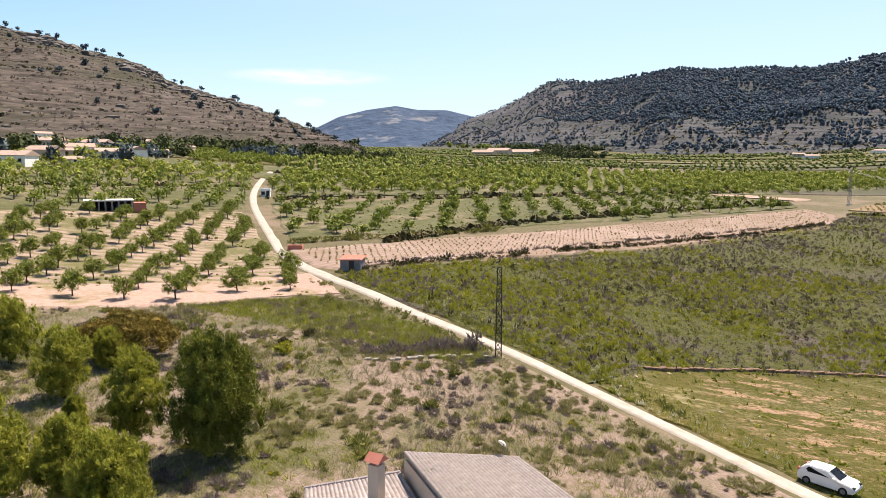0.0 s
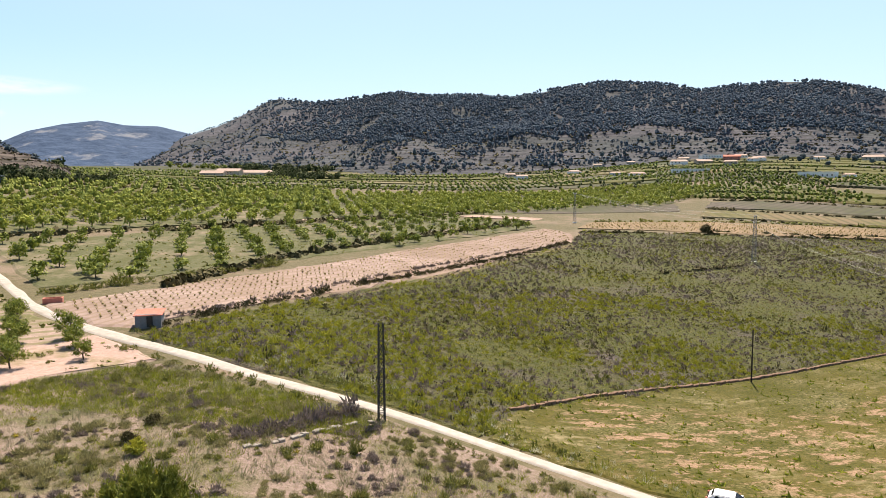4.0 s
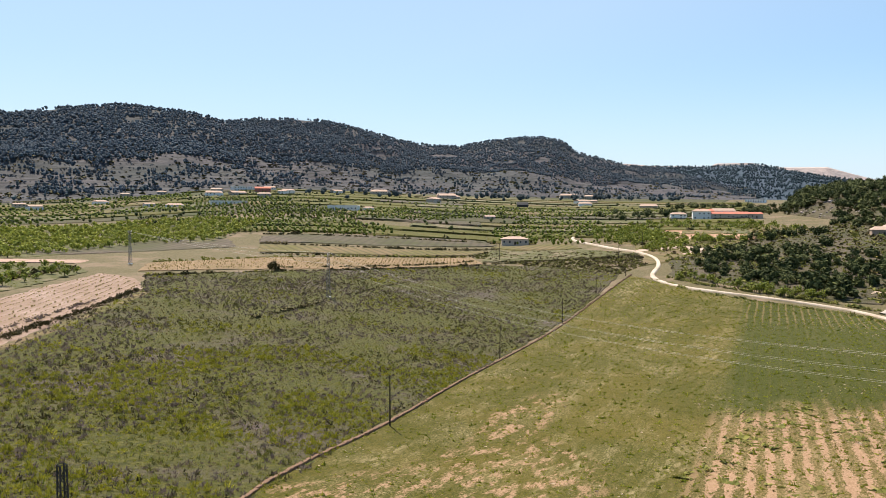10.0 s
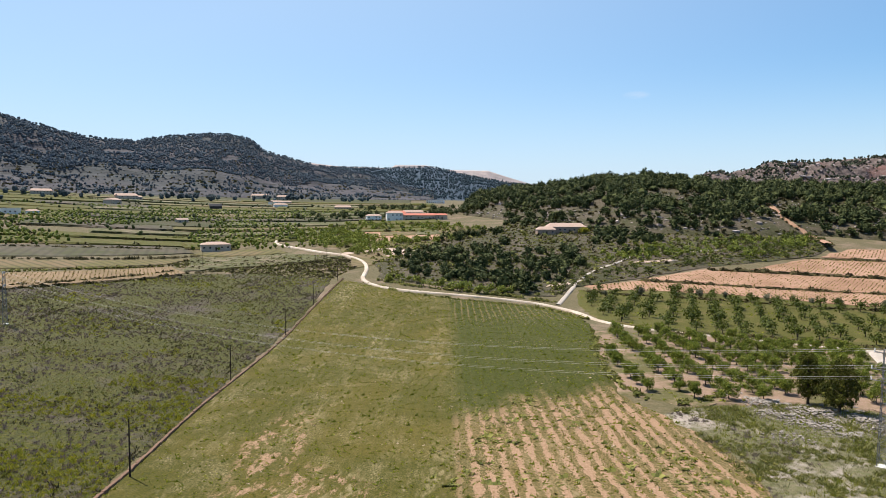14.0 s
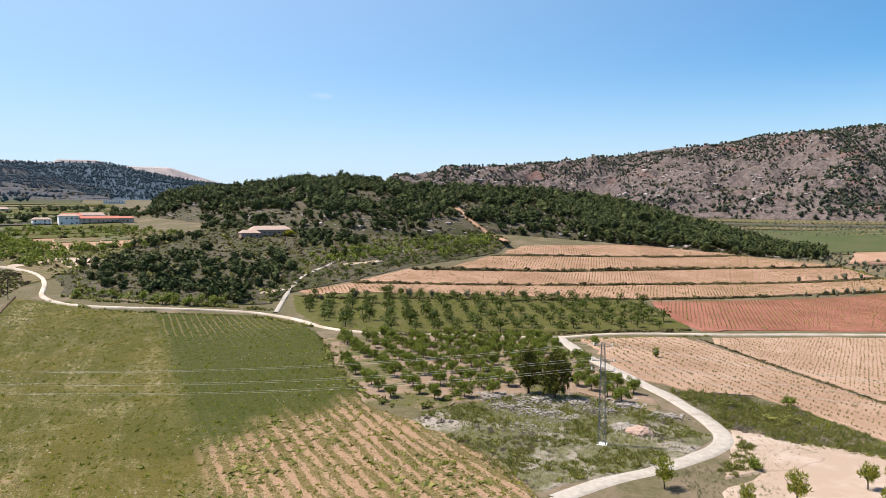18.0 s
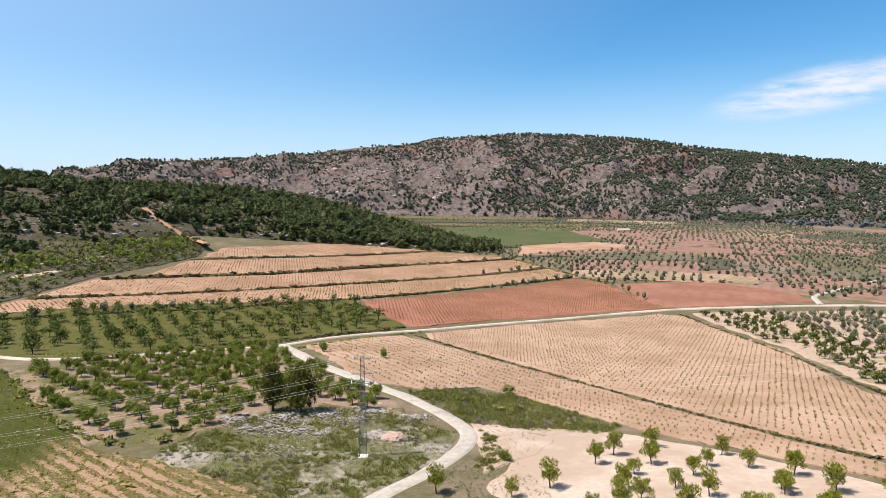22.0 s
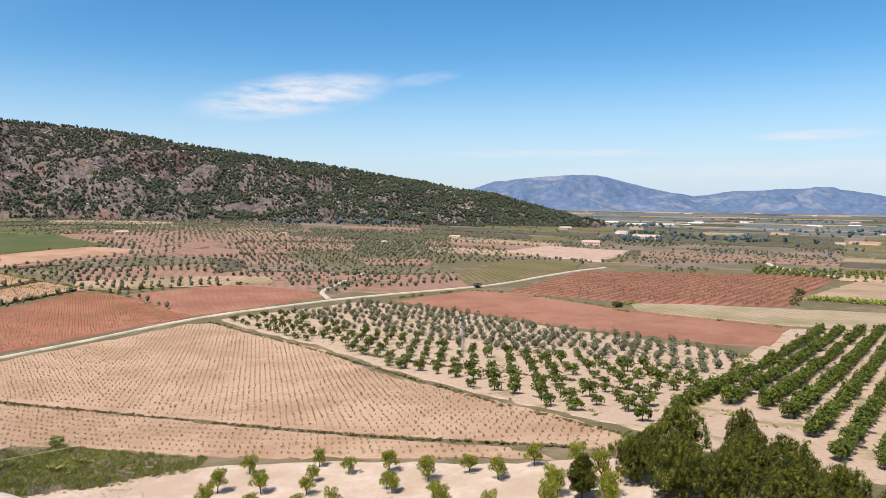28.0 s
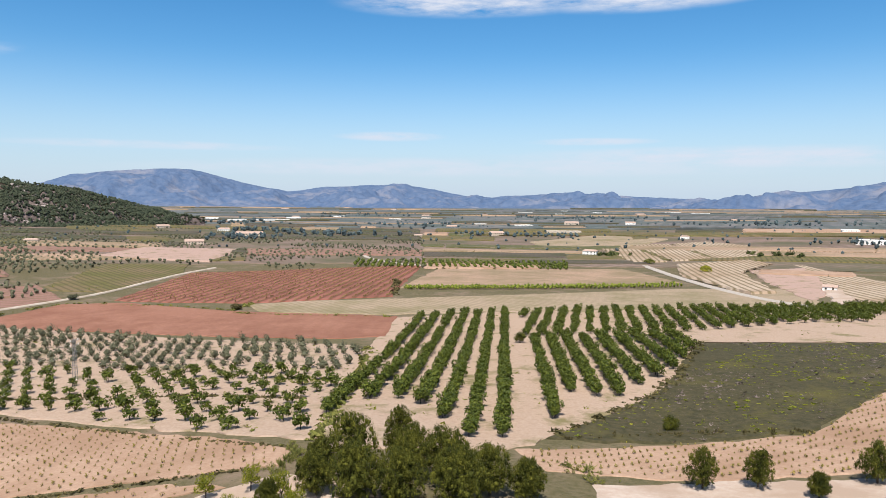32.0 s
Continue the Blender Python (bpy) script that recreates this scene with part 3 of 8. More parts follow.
SOUTH_EAST = [(246, -309, -13.7), (81, -403, -14.4), (801, -627, 3.9), (752, -736, 0.9), (527, 465, 23.3), (822, -354, 9.2), (255, 407, 7.2), (286, -220, -11.9), (240, 260, 2.2), (398, -130, -10.3), (252, -474, -15.7), (408, -589, -10.9), (-85, -760, -21.2), (510, -130, -6.9), (419, 243, 15.1), (568, 116, 13.3), (615, -120, -2.3)]
OUTER = [(-300, 600, 24), (-800, 700, 45), (-600, 1100, 48), (208, 1009, 54), (0, 600, 17), (500, 800, 38), (900, 800, 42), (1100, 300, 32), (1300, -300, 22), (684, -1387, -17), (0, -2500, -28), (-1000, -2000, -12), (-400, -600, -12), (1500, -3500, -28), (-380, 224, 33), (-800, 300, 60), (-150, -150, 2), (0, -4800, -30), (4000, -2500, 0), (4000, 1500, 60), (0, 4500, 80), (-4000, 3000, 80), (-4000, -1000, 60), (-2500, -4000, -25), (2500, -4200, -25), (-200, 350, 17), (20, 20, 1.5), (-30, 30, 3)]
SPOTS = np.array(VALLEY + SOUTH_EAST + OUTER, float)


def warp(x, y):
    r = np.hypot(x, y) + 1e-9
    k = np.log1p(r / 60) / r
    return np.stack([x * k, y * k], -1)


def kernel(d2):
    return 0.5 * d2 * np.log(d2 + 1e-12)


def solve_terrain():
    u, n = warp(SPOTS[:, 0], SPOTS[:, 1]), len(SPOTS)
    a = np.zeros((n + 3, n + 3))
    a[:n, :n] = kernel(((u[:, None] - u[None]) ** 2).sum(-1)) + 0.002 * np.eye(n)
    pm = np.c_[np.ones(n), u]
    a[:n, n:], a[n:, :n] = pm, pm.T
    return u, np.linalg.solve(a, np.r_[SPOTS[:, 2], 0, 0, 0])


TERRAIN = solve_terrain()


def height(x, y):
    """The lie of the land, as a thin plate over the spot heights."""
    u, w = TERRAIN
    x, y = np.asarray(x, float), np.asarray(y, float)
    q, n = warp(x, y), len(u)
    return kernel(((q[..., None, :] - u) ** 2).sum(-1)) @ w[:n] + w[n] + q @ w[n + 1:]


def h1(x, y):
    return float(height(np.array([x]), np.array([y]))[0])


# ---- mesh tools ----
def mesh_of(name, verts, faces, mats, smooth=False):
    """A mesh from arrays; faces may be triangles or quads of one kind."""
    me = bpy.data.meshes.new(name)
    verts, faces = np.asarray(verts, np.float32), np.asarray(faces, np.int32)
    n, k = faces.shape
    me.vertices.add(len(verts))
    me.vertices.foreach_set("co", verts.ravel())
    me.loops.add(n * k)
    me.loops.foreach_set("vertex_index", faces.ravel())
    me.polygons.add(n)
    me.polygons.foreach_set("loop_start", np.arange(0, n * k, k, dtype=np.int32))
    me.polygons.foreach_set("use_smooth", np.full(n, smooth))
    for m in mats if isinstance(mats, (list, tuple)) else [mats]:
        me.materials.append(m)
    me.update(calc_edges=True)
    me.validate()
    return me


def part(name, bm, mat, parent, label=""):
    """Links a bmesh, or a mesh, as one mesh object under a thing or a part."""
    if isinstance(bm, bmesh.types.BMesh):
        me = bpy.data.meshes.new(name)
        bm.normal_update()
        bm.to_mesh(me)
        bm.free()
        me.materials.append(mat)
    else:
        me = bm
    ob = new(name, me)
    ob.parent = parent
    return tagged(ob, label)


def thing(name, label, category, at=(0, 0, 0), turn=0.0, group="", kind=""):
    ob = new(name)
    ob.matrix_basis = pose(*at, 0, 0, turn)
    return tagged(ob, label, category, group, kind)


def box(bm, x0, y0, z0, x1, y1, z1):
    m = Matrix.Translation(((x0 + x1) / 2, (y0 + y1) / 2, (z0 + z1) / 2)) @ Matrix.Diagonal((x1 - x0, y1 - y0, z1 - z0, 1))
    bmesh.ops.create_cube(bm, size=1, matrix=m)
    return bm


def boxed(*spans):
    bm = bmesh.new()
    for s in spans:
        box(bm, *s)
    return bm


def beam(bm, a, b, r0, r1=None, sides=6):
    a, b = Vector(a), Vector(b)
    d = b - a
    m = Matrix.Translation((a + b) / 2) @ d.to_track_quat("Z", "Y").to_matrix().to_4x4()
    bmesh.ops.create_cone(bm, cap_ends=True, segments=sides, radius1=r0, radius2=r0 if r1 is None else r1, depth=d.length, matrix=m)
    return bm


def smooth_line(pts, rounds=2):
    p = np.array(pts, float)
    for _ in range(rounds):
        q = np.empty((2 * len(p) - 2, p.shape[1]))
        q[0::2], q[1::2] = p[:-1] * 0.75 + p[1:] * 0.25, p[:-1] * 0.25 + p[1:] * 0.75
        p = np.vstack([p[:1], q, p[-1:]])
    return p


def inside(poly, x, y):
    """Which of the points lie inside the polygon."""
    poly = np.asarray(poly, float)
    res = np.zeros(len(x), bool)
    for (x0, y0), (x1, y1) in zip(poly, np.roll(poly, -1, 0)):
        hit = ((y0 > y) != (y1 > y)) & (x < (x1 - x0) * (y - y0) / (y1 - y0 + 1e-12) + x0)
        res ^= hit
    return res


def field(name, corners, mat, label, category="field", step=None, lift=0.0):
    """A parcel of land, draped over the terrain."""
    pts = np.array(corners, float)
    r = np.hypot(*(pts.mean(0) - (0, 25)))
    step = step or max(6.0, r / 16)
    lift += 0.0006 * r
    rng = np.random.default_rng(int(abs(pts[0, 0] * 13 + pts[1, 1] * 7)) + len(pts))
    edge = []
    for a, b in zip(pts, np.roll(pts, -1, 0)):
        n = max(1, int(np.hypot(*(b - a)) / max(2.5, r / 60)))
        side = np.array([a[1] - b[1], b[0] - a[0]]) / (np.hypot(*(b - a)) + 1e-9)
        for k in range(n):
            edge.append(a + (b - a) * k / n + (side * rng.normal(0, 0.22 + 0.0012 * r) if k else 0))
    bm = bmesh.new()
    bm.faces.new([bm.verts.new((x, y, 0)) for x, y in edge])
    for axis in (0, 1):
        lo, hi = pts[:, axis].min(), pts[:, axis].max()
        normal = (1, 0, 0) if axis == 0 else (0, 1, 0)
        for c in np.arange(math.floor(lo / step) * step + step, hi, step):
            co = (c, 0, 0) if axis == 0 else (0, c, 0)
            bmesh.ops.bisect_plane(bm, geom=bm.verts[:] + bm.edges[:] + bm.faces[:], plane_co=co, plane_no=normal, dist=1e-4)
    co = np.array([v.co for v in bm.verts])
    z = height(co[:, 0], co[:, 1]) + lift
    for v, h in zip(bm.verts, z):
        v.co.z = h
    bm.normal_update()
    if sum(f.normal.z for f in bm.faces) < 0:
        bmesh.ops.reverse_faces(bm, faces=bm.faces)
    rim = [e for e in bm.edges if len(e.link_faces) == 1]
    low = bmesh.ops.extrude_edge_only(bm, edges=rim)["geom"]
    mid = pts.mean(0)
    for v in low:
        if isinstance(v, bmesh.types.BMVert):
            d = Vector((v.co.x - mid[0], v.co.y - mid[1], 0)).normalized()
            v.co += d * (1.2 + 0.002 * r) - Vector((0, 0, 0.26 + 0.0018 * r))
    me = bpy.data.meshes.new(name)
    bm.to_mesh(me)
    bm.free()
    me.materials.append(mat)
    return tagged(new(name, me), label, category, kind="structure")


def ribbon(name, line, width, mat, label, lift=0.06, category="road", wobble=0.25, over=None, rise=0.0009):
    p = smooth_line(line, 3)
    seg = np.r_[0, np.cumsum(np.hypot(*np.diff(p[:, :2], axis=0).T))]
    s = np.linspace(0, seg[-1], max(8, int(seg[-1] / 2.2)))
    p = np.c_[np.interp(s, seg, p[:, 0]), np.interp(s, seg, p[:, 1])]
    d = np.gradient(p, axis=0)
    d /= np.hypot(*d.T)[:, None]
    nrm = np.c_[-d[:, 1], d[:, 0]]
    rng = np.random.default_rng(int(abs(line[0][0]) * 7 + 3))
    cols = np.array([-0.68, -0.5, -0.28, 0.0, 0.28, 0.5, 0.68]) * width
    verts = []
    for k, c in enumerate(cols):
        jit = np.convolve(rng.normal(0, wobble * width * 0.3, len(s)), (0.25, 0.5, 0.25), 'same') if k in (1, 5) else 0
        q = p + nrm * (c + jit)[:, None] if np.ndim(jit) else p + nrm * c
        r = np.hypot(q[:, 0], q[:, 1] - 25)
        z = (height(q[:, 0], q[:, 1]) if over is None else on_slope(over, q)) + lift + rise * np.clip(r - 60, 0, 420) + 0.03 + (-0.3, -0.04, -0.05, 0.0, -0.05, -0.04, -0.3)[k] - (0.75 * rise * r if k in (0, 6) else 0)
        verts.append(np.c_[q, z])
    n = len(s)
    verts = np.vstack(verts)
    faces = [(k * n + i, k * n + i + 1, (k + 1) * n + i + 1, (k + 1) * n + i) for k in range(6) for i in range(n - 1)]
    f = np.array(faces)[:, ::-1]
    return tagged(new(name, mesh_of(name, verts, f, mat, True)), label, category, kind="structure")


def instances(name, verts, faces, places, sizes, mat, seed=0, squash=0.25, lean=0.0):
    """One joined mesh of many turned and scaled copies of a small form."""
    rng = np.random.default_rng(seed)
    places, sizes = np.asarray(places, float), np.asarray(sizes, float)
    n, v = len(places), len(verts)
    a = rng.uniform(0, 2 * np.pi, n)
    sc = sizes[:, None] * rng.uniform(1 - squash, 1 + squash, (n, 3))
    V = verts[None] * sc[:, None, :]
    x = V[..., 0] * np.cos(a)[:, None] - V[..., 1] * np.sin(a)[:, None]
    y = V[..., 0] * np.sin(a)[:, None] + V[..., 1] * np.cos(a)[:, None]
    out = np.stack([x, y, V[..., 2]], -1) + places[:, None, :]
    F = faces[None] + (np.arange(n) * v)[:, None, None]
    return mesh_of(name, out.reshape(-1, 3), F.reshape(-1, faces.shape[1]), mat)


def ico(level, seed=0, jitter=0.2):
    bm = bmesh.new()
    bmesh.ops.create_icosphere(bm, subdivisions=level, radius=1)
    v, f = np.array([q.co for q in bm.verts]), np.array([[q.index for q in g.verts] for g in bm.faces])
    bm.free()
    return v * (1 + np.random.default_rng(seed).uniform(-jitter, jitter, (len(v), 1))), f


CORE = (np.array([(1, 0, 0), (-1, 0, 0), (0, 1, 0), (0, -1, 0), (0, 0, 1), (0, 0, -1)], float) * 1.15, np.array([(0, 2, 4), (2, 1, 4), (1, 3, 4), (3, 0, 4), (2, 0, 5), (1, 2, 5), (3, 1, 5), (0, 3, 5)]))


def leaf_cloud(lumps, count, size, seed=0, up=0.3, core=0.0, centre=None):
    """Many small leaf triangles on and in a few ellipsoid lumps (x, y, z, rx, ry, rz)."""
    rng = np.random.default_rng(seed)
    lumps = np.array(lumps, float)
    w = lumps[:, 3] * lumps[:, 4] + lumps[:, 4] * lumps[:, 5] + lumps[:, 3] * lumps[:, 5]
    pick = rng.choice(len(lumps), count, p=w / w.sum())
    d = rng.normal(size=(count, 3))
    d /= np.linalg.norm(d, axis=1)[:, None]
    rad = rng.uniform(0.55, 1.06, count) ** 0.7
    c = lumps[pick, :3] + d * lumps[pick, 3:] * rad[:, None]
    nrm = d * 0.8 + rng.normal(0, 0.5, (count, 3)) + np.array([0, 0, 0.25 + up * 0.7])
    nrm /= np.linalg.norm(nrm, axis=1)[:, None]
    t = np.cross(nrm, rng.normal(size=(count, 3)))
    t /= np.linalg.norm(t, axis=1)[:, None]
    b = np.cross(nrm, t)
    s = size * rng.uniform(0.6, 1.4, count)[:, None]
    V = np.stack([c + t * s * 1.35, c - t * s * 0.6 + b * s * 0.5, c - t * s * 0.6 - b * s * 0.5], 1)
    verts, faces = [V.reshape(-1, 3)], [np.arange(count * 3).reshape(-1, 3)]
    if core:
        iv, jf = CORE
        for k, q in enumerate(lumps if centre is None else lumps[[centre]]):
            verts.append(q[:3] + iv * q[3:] * core * rng.uniform(0.85, 1.1, (len(iv), 1)))
            faces.append(jf + count * 3 + k * len(iv))
    return np.vstack(verts), np.vstack(faces)


ROUND = ico(1, 9, 0.1)


def blade_cloud(lumps, count, length, width, seed=0, up=0.7, core=0.0, loose=0.45):
    """Thin needles or blades that point up and out of a few ellipsoid lumps."""
    rng = np.random.default_rng(seed)
    lumps = np.array(lumps, float)
    w = lumps[:, 3] * lumps[:, 4] + lumps[:, 4] * lumps[:, 5] + lumps[:, 3] * lumps[:, 5]
    pick = rng.choice(len(lumps), count, p=w / w.sum())
    d = rng.normal(size=(count, 3))
    d /= np.linalg.norm(d, axis=1)[:, None]
    c = lumps[pick, :3] + d * lumps[pick, 3:] * rng.uniform(0.55, 1.0, (count, 1))
    go = d * 0.8 + rng.normal(0, loose, (count, 3)) + np.array([0, 0, up])
    go /= np.linalg.norm(go, axis=1)[:, None]
    side = np.cross(go, d * 0.8 + rng.normal(0, 0.55, (count, 3)) + np.array([0, 0, 0.5]))
    side *= width * 0.5 / np.linalg.norm(side, axis=1)[:, None]
    V = np.stack([c - side, c + side, c + go * length * rng.uniform(0.6, 1.3, (count, 1))], 1)
    verts, faces = [V.reshape(-1, 3)], [np.arange(count * 3).reshape(-1, 3)]
    if core:
        iv, jf = ROUND
        for k, q in enumerate(lumps):
            verts.append(q[:3] + iv * q[3:] * core * rng.uniform(0.75, 1.1, (len(iv), 1)))
            faces.append(jf + count * 3 + k * len(iv))
    return np.vstack(verts), np.vstack(faces)


def tussock(blades, width, seed, spread=0.9):
    """A tuft of blades from one root, about one unit high."""
    rng = np.random.default_rng(seed)
    a, r = rng.uniform(0, 6.283, blades), rng.uniform(0, 0.28, blades)
    base = np.c_[np.cos(a) * r, np.sin(a) * r, np.full(blades, -0.08)]
    go = np.c_[np.cos(a), np.sin(a), np.zeros(blades)] * (spread * rng.uniform(0.1, 1.2, blades))[:, None] + rng.normal(0, 0.12, (blades, 3)) + np.array([0, 0, 1.0])
    tip = base + go * rng.uniform(0.45, 1.0, (blades, 1))
    t = a + rng.normal(0, 0.9, blades) + 1.57
    side = np.c_[np.cos(t), np.sin(t), np.zeros(blades)] * width * 0.5
    return np.stack([base - side, base + side, tip], 1).reshape(-1, 3), np.arange(blades * 3).reshape(-1, 3)


# ---- ground ----
def build_ground():
    az = np.radians(np.arange(0, 360, 0.9))
    r = np.concatenate([np.linspace(0.5, 60, 30), np.geomspace(62, 4850, 130)])
    A, R = np.meshgrid(az, r, indexing="ij")
    x, y = R * np.sin(A), 25 + R * np.cos(A)
    z = height(x.ravel(), y.ravel()).reshape(x.shape) - 0.08 - 0.0003 * R
    na, nr = x.shape
    i, j = np.meshgrid(np.arange(na), np.arange(nr - 1), indexing="ij")
    k = (i + 1) % na
    faces = np.stack([i * nr + j, i * nr + j + 1, k * nr + j + 1, k * nr + j], -1).reshape(-1, 4)[:, ::-1]
    return tagged(new("ground", mesh_of("ground", np.stack([x, y, z], -1).reshape(-1, 3), faces, M["verge"], True)),
                  "olive-brown weedy ground of the dry valley", "ground", kind="structure")


build_ground()

# ---- hills: bearing in degrees, distance and height of the crest ----
HILLS = {}


def on_slope(name, q):
    """Height of a hill's face, or of the ground where that is higher."""
    x, y, z, b, s = HILLS[name]
    out = []
    for px, py in q:
        i = min(max(int(round((math.degrees(math.atan2(px, py - 25)) - b[0]) / (b[1] - b[0]))), 0), len(b) - 1)
        out.append(np.interp(math.hypot(px, py - 25), np.hypot(x[i], y[i] - 25), z[i]))
    return np.maximum(out, height(q[:, 0], q[:, 1]))



def hill(name, crest, foot, mat, label, rough=4.0, power=1.15, grain=120.0, back=0.35, step=0.25, terrace=0.0, rows=34, jag=0.0):
    c = np.array(crest, float)
    ft = np.array(foot, float)
    b = np.arange(c[0, 0], c[-1, 0] + 1e-6, step)
    cd, cz, fd = np.interp(b, c[:, 0], c[:, 1]), np.interp(b, c[:, 0], c[:, 2]), np.interp(b, ft[:, 0], ft[:, 1])
    if jag:
        cz = cz + jag * np.array([noise.fractal(Vector((q / 1.6, 3.3, 0.4)), 0.8, 2.2, 5) for q in b])
    s = np.r_[np.linspace(0, 1, rows), 1 + np.linspace(0.04, back, 8)]
    B, S = np.meshgrid(np.radians(b), s, indexing="ij")
    D = fd[:, None] + (cd - fd)[:, None] * S
    x, y = D * np.sin(B), 25 + D * np.cos(B)
    g = height(x.ravel(), y.ravel()).reshape(x.shape)
    up = np.clip(S, 0, 1) ** power
    z = g * (1 - up) + cz[:, None] * up - np.where(S > 1, (S - 1) * 0.9 * (cz - 0.0)[:, None] * 0.5, 0)
    env = np.sin(np.clip(S, 0, 1) * np.pi) ** 0.8
    nz = np.array([noise.fractal(Vector((px / grain, py / grain, 1.7)), 0.9, 2.1, 5) for px, py in zip(x.ravel(), y.ravel())]).reshape(x.shape)
    z = z + nz * rough * env - np.where(S < 0.02, 1.5, 0)
    if terrace:
        t = z / terrace
        z = np.where(S < 0.999, (np.floor(t) + np.clip((t - np.floor(t)) * 3, 0, 1)) * terrace * 0.6 + z * 0.4, z)
    HILLS[name] = (x, y, z, b, s)
    na, nr = x.shape
    i, j = np.meshgrid(np.arange(na - 1), np.arange(nr - 1), indexing="ij")
    faces = np.stack([i * nr + j, i * nr + j + 1, (i + 1) * nr + j + 1, (i + 1) * nr + j], -1).reshape(-1, 4)[:, ::-1]
    return tagged(new(name, mesh_of(name, np.stack([x, y, z], -1).reshape(-1, 3), faces, mat, True)), label, "hill", kind="structure")


hill("hill_west", [(-110, 800, 150), (-90, 800, 165), (-75, 780, 155), (-63.8, 756, 143), (-60.6, 747, 135), (-58.6, 741, 126), (-54.8, 730, 114),
                   (-52.8, 725, 98), (-49.5, 715, 85), (-46.5, 707, 74), (-44.1, 700, 63), (-41.6, 694, 50), (-38, 690, 30)],
     [(-110, 420), (-60, 420), (-45, 470), (-38, 560)], M["hill_bare"], "bare stony hillside with low terraces and rock bands", rough=7, power=1.1, terrace=5.0, rows=120)
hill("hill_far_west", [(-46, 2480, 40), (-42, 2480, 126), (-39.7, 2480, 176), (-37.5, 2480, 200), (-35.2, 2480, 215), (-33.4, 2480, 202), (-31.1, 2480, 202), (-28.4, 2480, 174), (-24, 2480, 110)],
     [(-46, 1900), (-24, 1900)], M["far_hill_hazed"], "distant wooded hill and pale rock with blue haze painted in", rough=14, grain=300)
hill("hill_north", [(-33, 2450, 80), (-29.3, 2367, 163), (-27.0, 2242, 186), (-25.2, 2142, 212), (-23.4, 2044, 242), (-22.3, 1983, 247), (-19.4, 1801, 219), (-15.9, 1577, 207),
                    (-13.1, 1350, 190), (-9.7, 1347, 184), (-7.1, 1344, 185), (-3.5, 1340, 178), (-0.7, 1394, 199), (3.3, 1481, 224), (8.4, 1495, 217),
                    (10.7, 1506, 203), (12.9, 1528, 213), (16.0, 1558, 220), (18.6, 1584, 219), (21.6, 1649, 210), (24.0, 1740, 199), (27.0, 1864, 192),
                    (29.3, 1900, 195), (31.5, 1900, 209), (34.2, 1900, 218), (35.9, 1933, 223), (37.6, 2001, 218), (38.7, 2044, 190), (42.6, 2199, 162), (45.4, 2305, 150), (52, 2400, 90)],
     [(-33, 1500), (-25, 1150), (-13, 850), (5, 900), (20, 1100), (35, 1250), (52, 1500)], M["hill_scrub_hazed"], "long pine-covered ridge with terraced lower slopes", rough=16, power=1.25, terrace=5.0, rows=110)
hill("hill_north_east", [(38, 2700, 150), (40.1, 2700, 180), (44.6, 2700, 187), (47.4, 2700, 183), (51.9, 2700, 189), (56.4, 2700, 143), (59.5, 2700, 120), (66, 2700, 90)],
     [(38, 1700), (66, 1700)], M["far_wood_hazed"], "distant dark wooded hill", rough=12, grain=250)
hill("hill_mesa", [(40, 4500, 290), (42.4, 4500, 314), (44.4, 4500, 296), (48.7, 4500, 286), (49.0, 4500, 305), (51.5, 4500, 305), (52.9, 4500, 276), (54.2, 4500, 274), (56.5, 4500, 271), (58.2, 4500, 227), (59.8, 4500, 190), (63, 4500, 120)],
     [(40, 4250), (63, 4250)], M["mesa"], "distant pale flat-topped cliffs", rough=10, grain=300, back=0.2)
hill("hill_pine", [(54.2, 830, 26), (55.2, 817, 43), (56.4, 811, 49), (59.1, 802, 54), (61.7, 793, 56), (65.1, 781, 62), (68.5, 764, 65), (71.6, 751, 60), (74.7, 738, 55), (79.3, 720, 51),
                   (83.9, 706, 48), (88.6, 693, 42), (93.1, 669, 31), (96.7, 649, 18), (99.8, 632, 8), (103.2, 613, -1), (106, 600, -4)],
     [(54.2, 690), (57, 600), (61, 520), (68, 480), (75, 500), (82, 560), (90, 575), (106, 570)], M["hill_pine"], "low rounded hill under dense pine wood", rough=3, power=0.9, grain=80, back=0.5)
hill("hill_east", [(70, 1430, 60), (74.0, 1454, 87), (76.0, 1473, 97), (77.9, 1490, 116), (82.0, 1528, 124), (85.9, 1568, 132), (91.2, 1603, 146), (95.5, 1610, 162), (98.2, 1614, 166), (101.8, 1619, 183),
                   (108.4, 1630, 194), (113.6, 1589, 183), (118.1, 1553, 168), (122.5, 1518, 146), (126.8, 1493, 128), (130.9, 1480, 114), (134.7, 1467, 100), (138.3, 1455, 82),
                   (142.6, 1460, 64), (147.3, 1474, 42), (151.9, 1488, 9), (155.0, 1498, -18)],
     [(70, 1050), (90, 1060), (110, 1020), (130, 1080), (145, 1200), (155, 1420)], M["hill_rock"], "long rocky hill with red gullies and scattered pines", rough=38, power=0.95, grain=95, step=0.2, rows=90)
